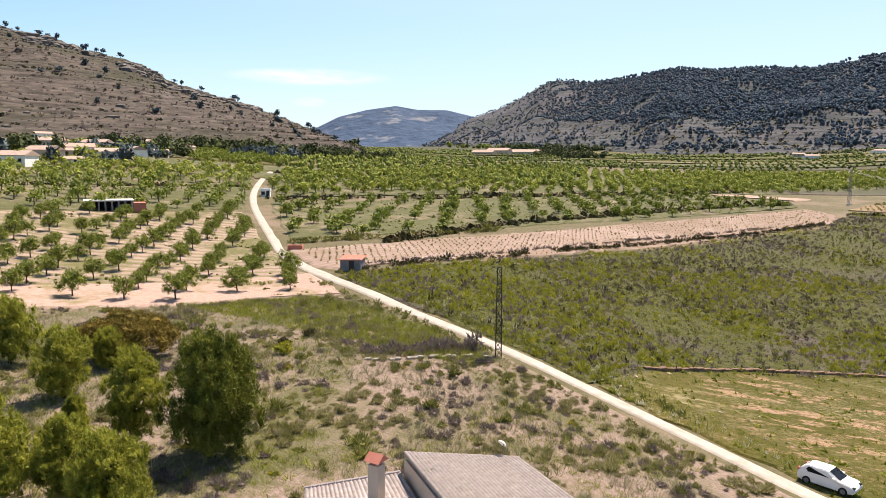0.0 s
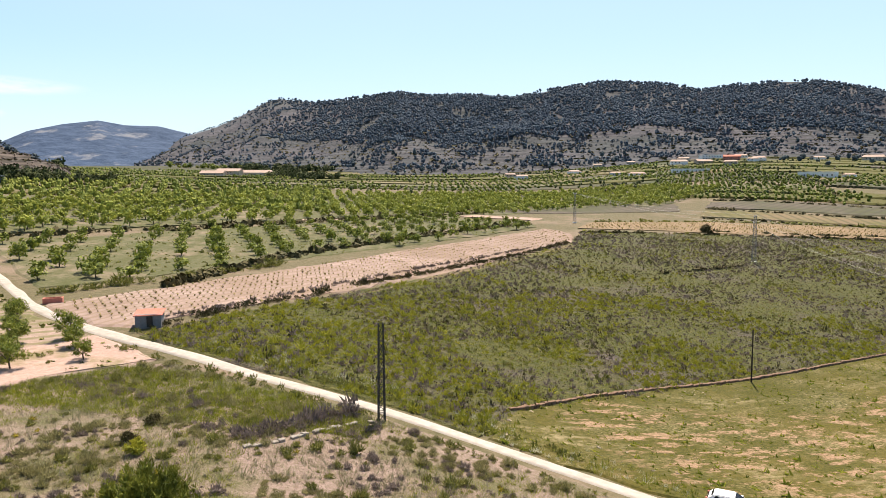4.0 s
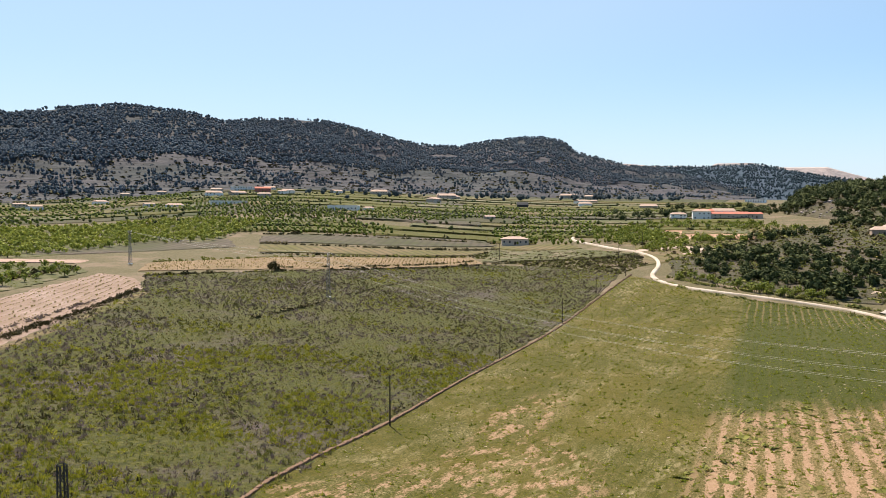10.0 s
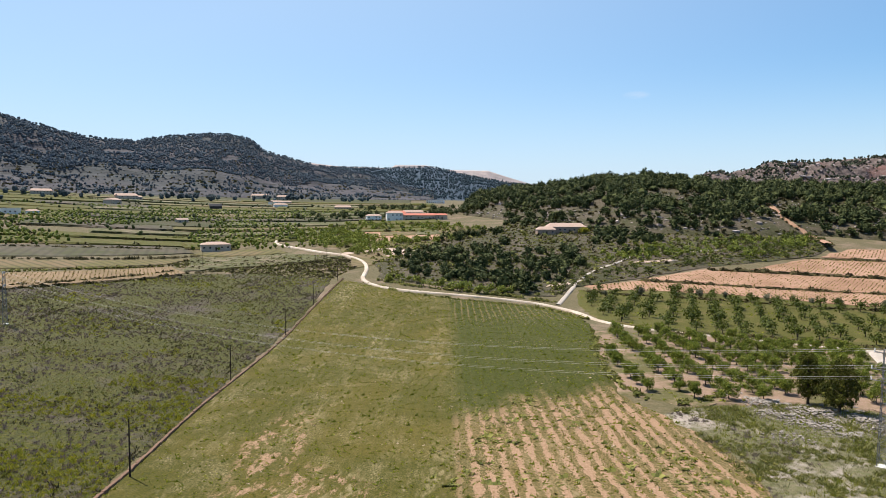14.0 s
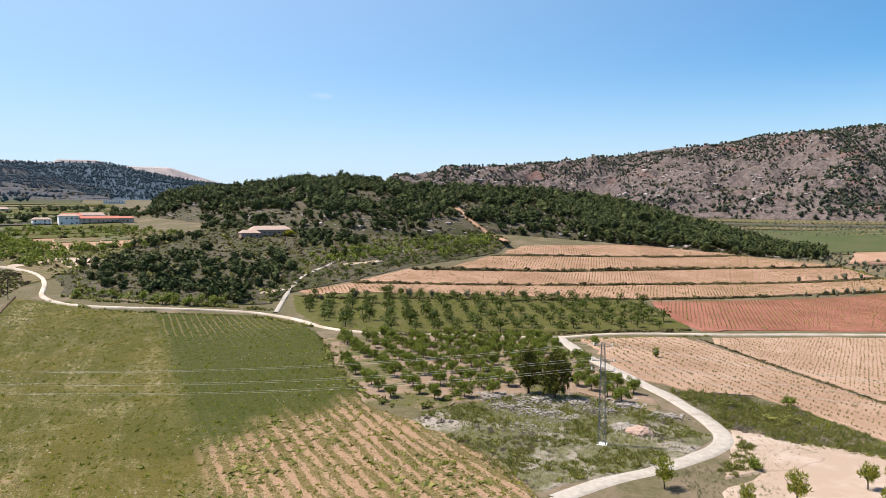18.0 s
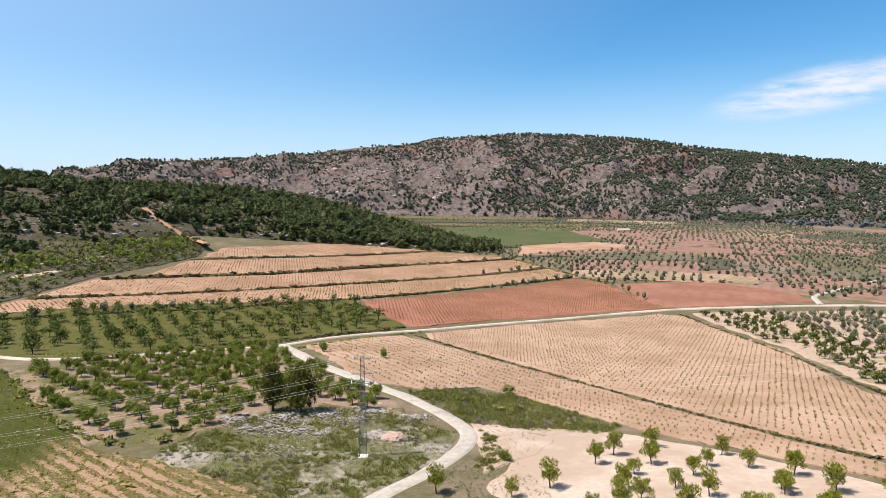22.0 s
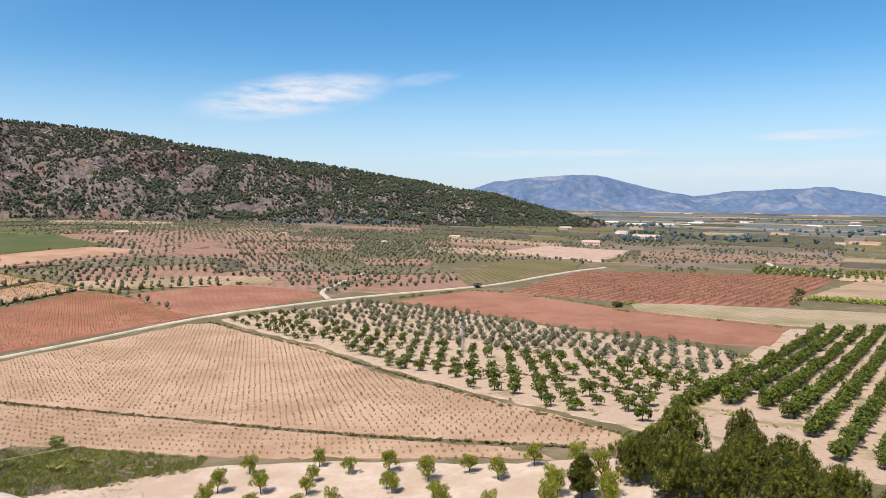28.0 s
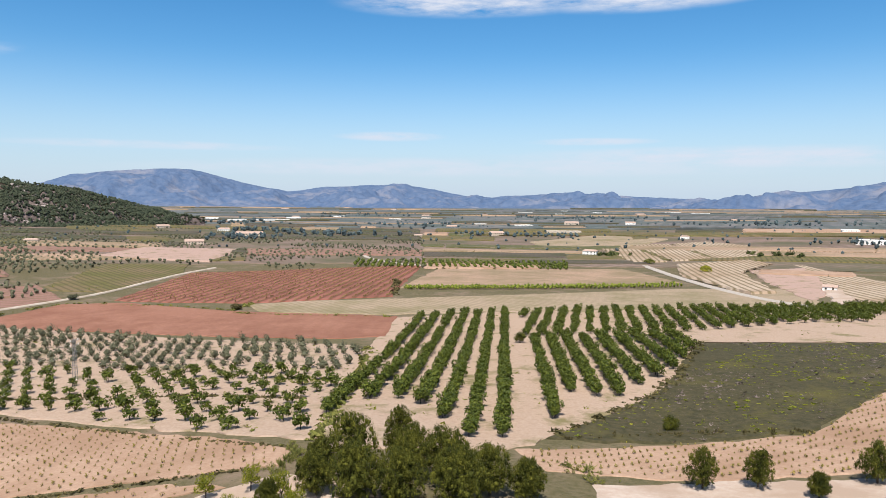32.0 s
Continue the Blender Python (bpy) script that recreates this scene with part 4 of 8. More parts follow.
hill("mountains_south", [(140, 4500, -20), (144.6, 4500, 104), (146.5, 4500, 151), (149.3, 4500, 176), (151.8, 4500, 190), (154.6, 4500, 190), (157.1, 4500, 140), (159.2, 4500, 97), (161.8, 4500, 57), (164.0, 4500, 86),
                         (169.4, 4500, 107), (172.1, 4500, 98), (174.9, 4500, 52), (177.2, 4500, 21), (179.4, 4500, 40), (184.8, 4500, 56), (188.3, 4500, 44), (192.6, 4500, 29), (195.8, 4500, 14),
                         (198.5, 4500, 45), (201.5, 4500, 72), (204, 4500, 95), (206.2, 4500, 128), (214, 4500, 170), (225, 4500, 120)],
     [(140, 3600), (225, 3600)], M["far_haze_blue"], "mountains beyond the plain with blue haze painted in", rough=70, grain=260, back=0.06, step=0.12, rows=60, jag=5.0)

# ---- parcels ----
PARCELS = {}


def parcel(key, name, corners, mat, label, **kw):
    PARCELS[key] = corners
    if np.hypot(*(np.mean(corners, 0) - (0, 25))) > 560:
        kw["lift"] = 1.3
    return field(name, corners, M[mat], label, **kw)


WALL_LINE = [(0, 77), (12, 94), (35, 115), (62, 139), (85, 157), (130, 191), (170, 220), (212, 248)]
parcel("meadow", "meadow", WALL_LINE[:-1] + [(209, 246), (207, 228), (203, 205), (208, 182), (218, 162), (223, 148), (210, 131), (180, 111), (142, 91), (116, 75), (105, 60), (93, 47), (84, 41), (74, 36.5), (46, 44), (20, 56), (11, 60.5), (-1, 65)],
       "meadow", "mown meadow of green and straw-coloured grass", category="meadow")
PARCELS["stubble"] = [(58, 76), (72, 88), (88, 97), (98, 95), (110, 84), (111, 71), (103, 59), (92, 48), (83, 42), (70, 42), (52, 50), (44, 60)]
SCRUB = [(-49, 83), (-40, 79), (-29, 74), (-21, 71), (-11, 68), (-2, 65), (1, 78), (35, 117), (85, 159), (130, 193), (170, 222), (208, 252), (200, 300), (175, 314), (66, 290), (14, 280), (9, 238), (-10, 194), (-27, 150), (-40, 112)]
parcel("scrub", "abandoned_vineyard", SCRUB, "scrub", "abandoned vineyard gone to green scrub")
parcel("orchard_track", "orchard_soil", [(172, 106), (196, 82), (221, 46), (200, 40), (174, 34), (150, 24), (132, 17), (124, 18), (137, 33), (133, 45), (116, 60), (117, 74), (142, 90)], "soil_weedy", "weedy pinkish soil under almond trees")
parcel("orchard_grass", "orchard_meadow", [(250, 149), (268, 158), (296, 87), (322, 10), (290, 2), (258, -4), (249, -1), (232, 41), (193, 92), (195, 114), (232, 138)], "grass", "grassed ground under almond trees")
parcel("terrace_a", "vineyard_terrace", [(277, 159), (299, 142), (339, 50), (399, -48), (444, -135), (400, -140), (375, -76), (327, 6), (300, 80), (272, 150)], "soil_terrace", "tan soil of a terraced vineyard")
parcel("terrace_b", "vineyard_terrace", [(305, 142), (346, 126), (382, 52), (476, -64), (501, -130), (454, -135), (406, -50), (344, 50), (315, 105)], "soil_terrace", "tan soil of a terraced vineyard")
parcel("terrace_c", "vineyard_terrace", [(362, 109), (419, 94), (476, 16), (555, -80), (517, -125), (506, -130), (480, -64), (392, 48)], "soil_terrace", "tan soil of a terraced vineyard")
parcel("terrace_d", "vineyard_terrace", [(435, 89), (489, 79), (564, 12), (595, -33), (562, -74), (486, 12)], "soil_terrace", "tan soil of a terraced vineyard")
parcel("red_vines", "vineyard_soil", [(318, 4), (389, -132), (369, -141), (282, -132), (280, -99), (268, -44), (253, -9), (272, -2)], "soil_rust", "rust-red tilled vineyard soil")
parcel("plough_a", "ploughed_field", [(362, -145), (345, -232), (280, -211), (281, -160), (283, -134)], "soil_red", "bare ploughed red earth")
parcel("vines_a", "vineyard_soil", [(238, -10), (255, -52), (267, -120), (258, -128), (233, -124), (180, -117), (145, -101), (90, -82), (56, -68), (43, -60), (42, -52), (66, -49.2), (94, -46.5), (112, -44.5), (140, -39.5), (165, -32.5), (193, -21.5), (226, -9)], "soil_tan", "tan tilled soil of a vineyard")
parcel("vines_b", "vineyard_soil", [(218, 35), (233, 0), (224, -5), (193, -18.5), (165, -29.5), (140, -36.5), (112, -41.5), (92, -43.7), (58, -47), (48, -44), (84, -33), (109, -24), (140, -14), (150, -6), (146, 8), (156, 22)], "soil_tan", "tan tilled soil of a vineyard")
parcel("young_orchard", "orchard_soil", [(112, 2), (110, -12), (101, -22), (84, -31), (52, -40), (40, -48), (30, -46), (28, -30), (40, -8), (64, 10), (80, 12), (92, 4)], "soil_pale", "whitish bare soil of a young orchard")
parcel("mixed_orchard", "orchard_soil", [(265, -136), (253, -212), (215, -224), (140, -208), (62, -190), (52, -174), (46, -95), (41, -66), (56, -71), (120, -98), (184, -122), (240, -130)], "soil_cream", "pale tan soil under almond and olive trees")
parcel("plough_b", "ploughed_field", [(242, -226), (240, -291), (212, -304), (139, -281), (59, -266), (54, -210), (73, -205), (165, -219)], "soil_red", "bare ploughed red earth")
parcel("red_vines_b", "vineyard_soil", [(223, -311), (249, -459), (86, -563), (78, -379), (74, -342), (146, -313)], "soil_rows", "rust-red vineyard soil")
parcel("olive_patch", "fallow_field", [(285, -334), (332, -481), (283, -525), (255, -455), (246, -340)], "olive_ground", "olive-yellow fallow field")
parcel("pale_field", "fallow_field", [(144, -306), (120, -320), (70, -331), (-98, -400), (-160, -400), (-150, -305), (7, -289), (60, -272), (128, -280)], "straw", "pale straw-coloured fallow field")
parcel("grey_field", "fallow_field", [(76, -385), (67, -540), (-87, -561), (-109, -447), (-60, -420), (44, -390)], "greypink", "greyish pink fallow field")
parcel("row_orchard", "orchard_soil", [(56, -200), (58, -262), (7, -286), (-170, -300), (-180, -190), (-117, -185), (-57, -187), (-35, -125), (-3, -80), (6, -68), (36, -60), (44, -75), (48, -120)], "soil_cream", "pale soil between rows of almond trees")
parcel("green_patch", "fallow_patch", [(-2, -78), (-33, -122), (-57, -184), (-130, -182), (-110, -130), (-85, -121), (-53, -86), (-25, -80)], "fallow_green", "green fallow patch with weeds", lift=0.15)
parcel("front_vines", "vineyard_soil", [(4, -69), (-25, -78), (-53, -84), (-85, -119), (-100, -115), (-75, -70), (-57, -62), (-22, -58), (-1, -58)], "soil_tan", "tan soil of a small vineyard")
parcel("white_track", "bare_soil", [(-8, -53), (-31, -58), (-60, -58), (-60, -44), (-8, -44)], "soil_pale", "whitish bare soil beside the pines")
parcel("west_orchard", "orchard_soil", [(-75, 28), (-66, 41), (-58, 54), (-49, 68), (-42, 74), (-51, 80), (-62, 86), (-84, 102), (-115, 126), (-126, 134), (-141, 79), (-146, 40), (-140, 0), (-95, 0)], "soil_orchard", "pale weedy soil under almond trees")
parcel("west_edge", "bare_strip", [(-74, 27), (-66, 41), (-58, 54), (-49, 68), (-42, 74), (-51, 80), (-56, 83), (-63, 72), (-72, 58), (-80, 44), (-88, 26)], "soil_pink", "bare pink tilled soil at the orchard's edge", lift=0.1)
parcel("west_grass", "orchard_meadow", [(-130, 138), (-168, 176), (-181, 100), (-186, 40), (-150, 30), (-143, 79)], "grass_far", "dry grass under rows of almond trees")
parcel("west_far", "orchard_meadow", [(-174, 180), (-217, 237), (-232, 200), (-225, 100), (-215, 40), (-186, 40), (-183, 100)], "grass_far", "dry grass under almond trees")
parcel("strip_vines", "vineyard_soil", [(-79, 104), (-66, 121), (-54, 152), (-40, 196), (-18, 246), (0, 284), (9, 270), (10, 243), (-10, 199), (-27, 156), (-39, 122), (-48, 98), (-53, 88), (-60, 89)], "soil_strip", "tan soil of a long vineyard strip")
parcel("mid_orchard", "orchard_meadow", [(-90, 116), (-119, 140), (-135, 155), (-108, 216), (-55, 323), (-7, 304), (-4, 290), (-24, 246), (-46, 200), (-70, 141)], "grass_far", "straw and green grass under almond trees")
parcel("far_orchard", "orchard_meadow", [(-210, 240), (-175, 457), (-60, 540), (60, 560), (120, 520), (60, 410), (20, 400), (-89, 285), (-144, 168), (-172, 190)], "grass_far", "green ground under a wide almond orchard")
parcel("tan_strip", "vineyard_soil", [(13, 290), (20, 318), (74, 334), (183, 340), (177, 318), (66, 297)], "soil_brown", "tan soil of a narrow vineyard strip")
parcel("tan_strip_b", "bare_strip", [(-92, 262), (-60, 338), (-8, 322), (-3, 334), (-58, 350), (-98, 274)], "soil_pink", "bare earth strip between orchards")
parcel("grey_strip", "fallow_field", [(-37, 389), (13, 423), (70, 418), (66, 380), (-23, 360)], "grey_field", "grey fallow field")
parcel("green_crop", "crop_field", [(796, -133), (800, -265), (591, -250), (590, -160), (596, -125), (630, -124)], "crop", "bright green cereal field")

parcel("grey_terrace", "plot", [(92, 428), (121, 436), (235, 414), (223, 382), (146, 385), (84, 398)], "grey_field", "grey weedy terrace", lift=0.12)
parcel("olive_terrace", "plot", [(81, 385), (153, 368), (208, 360), (183, 347), (117, 349), (73, 355)], "olive_ground", "olive-yellow weedy terrace", lift=0.12)
parcel("pav_yard", "plot", [(252, 377), (272, 368), (259, 341), (225, 363), (220, 378)], "olive_ground", "dry yard beside a small house", lift=0.12)
parcel("mid_green", "plot", [(211, 364), (257, 339), (261, 296), (246, 298), (209, 319), (181, 324)], "grass_far", "green fallow strip", lift=0.12)
parcel("brown_plot", "plot", [(383, 402), (378, 350), (373, 311), (350, 292), (340, 347)], "soil_terrace", "tan bare plot", lift=0.4)
parcel("farm_yard", "plot", [(298, 304), (303, 280), (284, 267), (282, 284)], "soil_pale", "pale bare yard below the farm", lift=0.3)
parcel("pale_plot", "plot", [(282, 285), (309, 282), (296, 267), (270, 270)], "soil_pale", "pale bare plot", lift=0.12)
parcel("pale_plot", "plot", [(252, 190), (264, 177), (258, 172), (243, 181)], "soil_pale", "pale bare plot", lift=0.12)
parcel("tan_plot", "plot", [(541, -216), (557, -315), (572, -401), (499, -237), (512, -143)], "soil_rose", "pinkish tilled plot", lift=0.12)
parcel("pink_plot", "plot", [(765, -290), (678, -405), (569, -426), (557, -274), (668, -262)], "soil_rose", "pink tilled plot", lift=0.12)
parcel("rust_plot", "plot", [(588, -235), (527, -255), (522, -142), (583, -165)], "soil_terrace", "tan-brown tilled plot", lift=0.12)
parcel("pink_orchard", "plot", [(476, -166), (496, -251), (465, -325), (388, -304), (330, -281), (299, -223), (352, -200), (390, -151)], "soil_rose", "pink soil under scattered olive trees", lift=0.12)
parcel("red_orchard", "plot", [(290, -233), (324, -297), (298, -352), (251, -306), (261, -248)], "soil_rose", "red soil under scattered trees", lift=0.12)
parcel("pink_terrace", "plot", [(373, -534), (389, -651), (305, -688), (272, -542)], "soil_pink", "pink bare terrace", lift=0.12)
parcel("plain_strip", "plot", [(-19, -965), (-137, -1156), (-222, -1029), (-158, -895), (-31, -847)], "straw", "pale bare field of the plain", lift=0.12)
parcel("pale_vines", "plot", [(-102, -854), (-143, -896), (-140, -636), (-107, -624)], "soil_vines", "pale vineyard plot", lift=0.12)
parcel("pale_vines", "plot", [(-151, -895), (-198, -912), (-190, -668), (-147, -643)], "soil_vines", "tan vineyard plot", lift=0.12)
parcel("pale_vines", "plot", [(-205, -911), (-259, -951), (-286, -850), (-250, -699), (-196, -667)], "soil_vines", "pale vineyard plot", lift=0.12)
parcel("pale_vines", "plot", [(-143, -603), (-220, -643), (-223, -597), (-171, -516), (-147, -371), (-131, -365), (-123, -492)], "soil_vines", "tan vineyard plot", lift=0.12)
parcel("small_orchard_soil", "plot", [(-186, -541), (-246, -566), (-174, -369), (-149, -324), (-162, -406)], "soil_pink", "pinkish soil of a small orchard", lift=0.12)
parcel("white_yard", "plot", [(-181, -387), (-201, -404), (-175, -337), (-154, -309)], "soil_pale", "white gravel yard", lift=0.12)
parcel("right_vines", "plot", [(-248, -648), (-242, -441), (-176, -307), (-167, -308), (-237, -566)], "soil_vines", "tan vineyard plot", lift=0.12)
parcel("west_path", "plot", [(-53, 50), (-46, 52), (-41, 46), (-45, 46)], "dry", "bare dry soil", lift=0.12)


def sector_field(name, b0, b1, r0, r1, mat, label, lift):
    bb = np.linspace(b0, b1, 16)
    pts = [(r * math.sin(radians(q)), 25 + r * math.cos(radians(q))) for q, r in [(q, r1) for q in bb] + [(q, r0) for q in bb[::-1]]]
    return field(name, pts, M[mat], label, step=45 if r1 < 1500 else 140, lift=lift)


sector_field("plain_floor", 104, 218, 615, 1500, "plain_ground", "grey-brown farmland of the plain", -0.15)
sector_field("plain_floor", 138, 218, 1500, 4300, "plain_hazed", "far plain farmland, haze painted into its grey-brown", 0.2)
sector_field("valley_side", -42, 50, 575, 1450, "valley_ground", "olive-brown terraced valley side", -0.1)


BANKS = []


def patchwork(name, bearings, ranges, rows, cells, palette, seed, label, lift=0.3):
    """Strips of farmland that follow the contours, one object each."""
    rng = np.random.default_rng(seed)
    edges = np.geomspace(*ranges, rows + 1)
    banks = []
    for k in range(rows):
        cuts = np.sort(np.r_[bearings[0], rng.uniform(*bearings, cells - 1), bearings[1]])
        for b0, b1 in zip(cuts[:-1], cuts[1:]):
            if b1 - b0 < 1.0 or rng.random() < 0.25:
                continue
            tilt = rng.uniform(-0.25, 0.25)
            w = edges[k + 1] - edges[k]
            r0, r1 = edges[k] + w * rng.uniform(0.0, 0.25), edges[k + 1] - w * rng.uniform(0.0, 0.35)
            n = max(2, int((b1 - b0) / 4) + 1)
            bb = np.linspace(b0 + 0.15, b1 - 0.15, n)
            pts = [(r * math.sin(radians(b)), 25 + r * math.cos(radians(b))) for b, r in
                   [(b, r1 + tilt * w * (b - b0) / (b1 - b0)) for b in bb] + [(b, r0 + tilt * w * (b - b0) / (b1 - b0)) for b in bb[::-1]]]
            if r0 < 1400:
                n = int((b1 - b0) * r1 / 57.3 / 2.6)
                bb = rng.uniform(b0, b1, n)
                rr = np.where(rng.random(n) < 0.75, r0, r1) + tilt * w * (bb - b0) / (b1 - b0) + rng.normal(0, 0.7, n)
                banks.append(np.c_[rr * np.sin(np.radians(bb)), 25 + rr * np.cos(np.radians(bb))])
            field(name, pts, M[palette[rng.integers(len(palette))]], label, step=max(25, r0 / 9), lift=lift + 0.0012 * r0)
    if banks:
        BANKS.append(np.vstack(banks))


patchwork("terrace_field", (-40, 10), (600, 1000), 8, 5, ["grass", "grass", "olive_ground", "grass_far", "grass"], 3, "narrow terraced field on the valley side")
patchwork("terrace_field", (10, 52), (440, 1050), 13, 6, ["grass", "grass", "grass", "olive_ground", "grey_field", "grass_far"], 4, "narrow terraced field on the valley side")
patchwork("terrace_field", (-60, -40), (250, 450), 4, 3, ["grass_far", "olive_ground"], 14, "narrow terraced field below the village")
patchwork("terrace_field", (-45, -22), (330, 600), 7, 4, ["grass", "olive_ground", "grass"], 15, "narrow terraced field beyond the orchards")
patchwork("plain_field", (112, 140), (420, 1000), 9, 4, ["soil_rose", "soil_rose", "greypink", "grey_field", "plain_ground"], 5, "pinkish tilled field of the plain")
patchwork("plain_field", (140, 172), (620, 1400), 7, 4, ["soil_rose", "greypink", "grey_field", "grey_field", "olive_ground"], 6, "tilled field of the plain")
patchwork("plain_field", (172, 215), (560, 1400), 9, 5, ["straw", "soil_tan", "grey_field", "grass_far", "olive_ground", "greypink"], 7, "pale tilled field of the plain")
patchwork("plain_field", (138, 216), (1400, 3900), 24, 13, ["plain_hazed", "plain_hazed", "greypink", "grey_field", "plain_hazed", "plain_hazed"], 8, "distant field of the plain", lift=0.8)
patchwork("plain_field", (92, 125), (760, 1030), 4, 4, ["grey_field", "olive_ground", "grey_field"], 9, "greyish field below the rocky hill")

# ---- tracks and roads ----
ribbon("farm_track", [(-262, 262), (-228, 251), (-191, 206), (-157, 168), (-135, 147), (-117, 132), (-91, 111), (-78, 100), (-64, 90), (-53, 83), (-41, 78), (-29, 72), (-21, 69), (-12, 66), (-1, 63), (10, 59), (19, 54), (45, 42), (74, 34)],
       1.7, M["track"], "pale chalky farm track", lift=0.05)
ribbon("farm_track", [(74, 34), (83, 27), (88, 21), (95, 15), (103, 9.5), (110, 7), (118, 7.5), (128, 10), (140, 14), (151, 20), (166, 27), (182, 34), (222, 41)], 2.8, M["track"], "pale chalky farm track with a bend", lift=0.06)
ribbon("lane", [(352, 458), (337, 441), (324, 420), (300, 399), (288, 387), (283, 377), (279, 364), (275.5, 347), (270, 328.5), (267.5, 314.5), (265.5, 301), (258.5, 284.5), (250, 271), (238.5, 258), (227, 248.5), (218, 242), (211.5, 234), (207, 224), (206, 211.5), (208.5, 201), (214, 188), (224, 167), (229, 152), (219, 134), (189, 112), (189, 95), (206, 71), (223, 41), (235, 16), (243, -6), (252, -28), (260, -50), (268, -84), (276, -120), (276, -146), (271, -180), (268, -211), (259, -248), (248, -302), (244, -341), (249, -396), (252, -455), (248, -500)],
       1.5, M["asphalt_pale"], "narrow pale paved lane", lift=0.05, rise=0.0017)
ribbon("side_track", [(271, -207), (284, -215), (294, -222), (302, -235), (319, -269), (341, -311), (346, -326)], 2.2, M["track"], "pale side track between orchards", lift=0.2)
ribbon("side_track", [(233, 150), (259, 159), (283, 166), (307, 171), (345, 168), (362, 172), (380, 158), (413, 140)], 1.5, M["track"], "pale side track up to the wood", lift=0.16)
ribbon("hill_track", [(640, 175), (600, 152), (575, 140), (562, 135), (553, 127), (547, 121), (540, 112), (520, 104), (490, 96), (466, 90)], 3.6, M["soil_terrace"], "orange earth track up the pine hill", lift=0.25, over="hill_pine")
ribbon("plain_lane", [(-79, -659), (-112, -624), (-114, -544), (-118, -456), (-124, -372), (-133, -311), (-150, -280)], 4.5, M["track"], "pale lane across the plain", lift=0.3)
ribbon("plain_lane", [(167, -687), (148, -629), (112, -576), (78, -554)], 4.5, M["track"], "pale lane across the plain", lift=0.3)
ribbon("grass_path", [(-44, 92), (-37, 108), (-27, 149), (-11, 189), (10, 236)], 2.6, M["olive_ground"], "faint grassy path beside the vineyard strip", lift=0.03)

# ---- vegetation ----
def grid_in(poly, spacing, angle, seed, jitter=0.12, skip=0.0, margin=0.0, origin=None):
    """Planting positions on a turned grid inside a parcel."""
    rng = np.random.default_rng(seed)
    p = np.array(poly, float)
    c = p.mean(0) if origin is None else np.array(origin, float)
    a = radians(angle)
    ux, uy = np.array([math.cos(a), math.sin(a)]), np.array([-math.sin(a), math.cos(a)])
    rel = p - c
    s, t = rel @ ux, rel @ uy
    i, j = np.meshgrid(np.arange(math.floor(s.min() / spacing[0]), s.max() / spacing[0] + 1), np.arange(math.floor(t.min() / spacing[1]), t.max() / spacing[1] + 1), indexing="ij")
    g = np.c_[i.ravel() * spacing[0], j.ravel() * spacing[1]] + rng.normal(0, jitter, (i.size, 2)) * np.array(spacing)
    q = c + g[:, :1] * ux + g[:, 1:] * uy
    if margin:
        p = c + (p - c) * (1 - margin)
    keep = inside(p, q[:, 0], q[:, 1]) & (rng.random(len(q)) >= skip)
    return q[keep]


def on_ground(q, dz=0.0):
    return np.c_[q, height(q[:, 0], q[:, 1]) + dz]


def random_in(poly, count, seed):
    rng = np.random.default_rng(seed)
    p = np.array(poly, float)
    q = rng.uniform(p.min(0), p.max(0), (count * 3, 2))
    return q[inside(p, q[:, 0], q[:, 1])][:count]


def limbs_mesh(seed, height_, spread, trunk_r, fork=0.28, limbs=4, sides=6):
    rng = random.Random(seed)
    bm = bmesh.new()
    top = Vector((rng.uniform(-0.1, 0.1), rng.uniform(-0.1, 0.1), height_ * fork))
    beam(bm, (0, 0, -0.4), top, trunk_r, trunk_r * 0.75, sides)
    for k in range(limbs):
        a = 2 * math.pi * (k + rng.uniform(-0.25, 0.25)) / limbs
        mid = top + Vector((math.cos(a) * spread * 0.45, math.sin(a) * spread * 0.45, height_ * rng.uniform(0.2, 0.3)))
        end = mid + Vector((math.cos(a) * spread * 0.3, math.sin(a) * spread * 0.3, height_ * rng.uniform(0.2, 0.32)))
        beam(bm, top, mid, trunk_r * 0.55, trunk_r * 0.4, 5)
        beam(bm, mid, end, trunk_r * 0.4, trunk_r * 0.15, 4)
    return bm


def almond_lumps(seed, h, r):
    rng = np.random.default_rng(seed)
    out = []
    for k in range(11):
        a = k * 2 * math.pi / 5.5 + rng.uniform(-0.4, 0.4)
        d = r * rng.uniform(0.35, 0.8) * (0.75 if k > 6 else 1.0)
        s = r * rng.uniform(0.24, 0.38)
        out.append((math.cos(a) * d, math.sin(a) * d, h * (rng.uniform(0.36, 0.58) if k < 6 else rng.uniform(0.6, 0.84)), s, s, s * rng.uniform(0.8, 1.2)))
    out.append((0, 0, h * 0.62, r * 0.36, r * 0.36, h * 0.2))
    return out


def almond_proto(seed, h=3.6, r=2.1, leaves=620, leaf=0.17, mat="almond", name="almond_tree", label="green almond tree with a short trunk", group="almond trees"):
    t = thing(name, label, "tree", group=group)
    part("trunk", limbs_mesh(seed, h, r, 0.11), M["bark"], t, "dark gnarled trunk and limbs")
    v, f = blade_cloud(almond_lumps(seed, h, r), leaves, leaf * (3.0 if mat == "almond_young" else 2.2), leaf * 0.85, seed, 0.9 if mat == "almond_young" else 0.4, 0.3 if mat == "almond_young" else 0.5, 0.55)
    part("crown", mesh_of("crown", v, f, M[mat]), None, t)
    return t


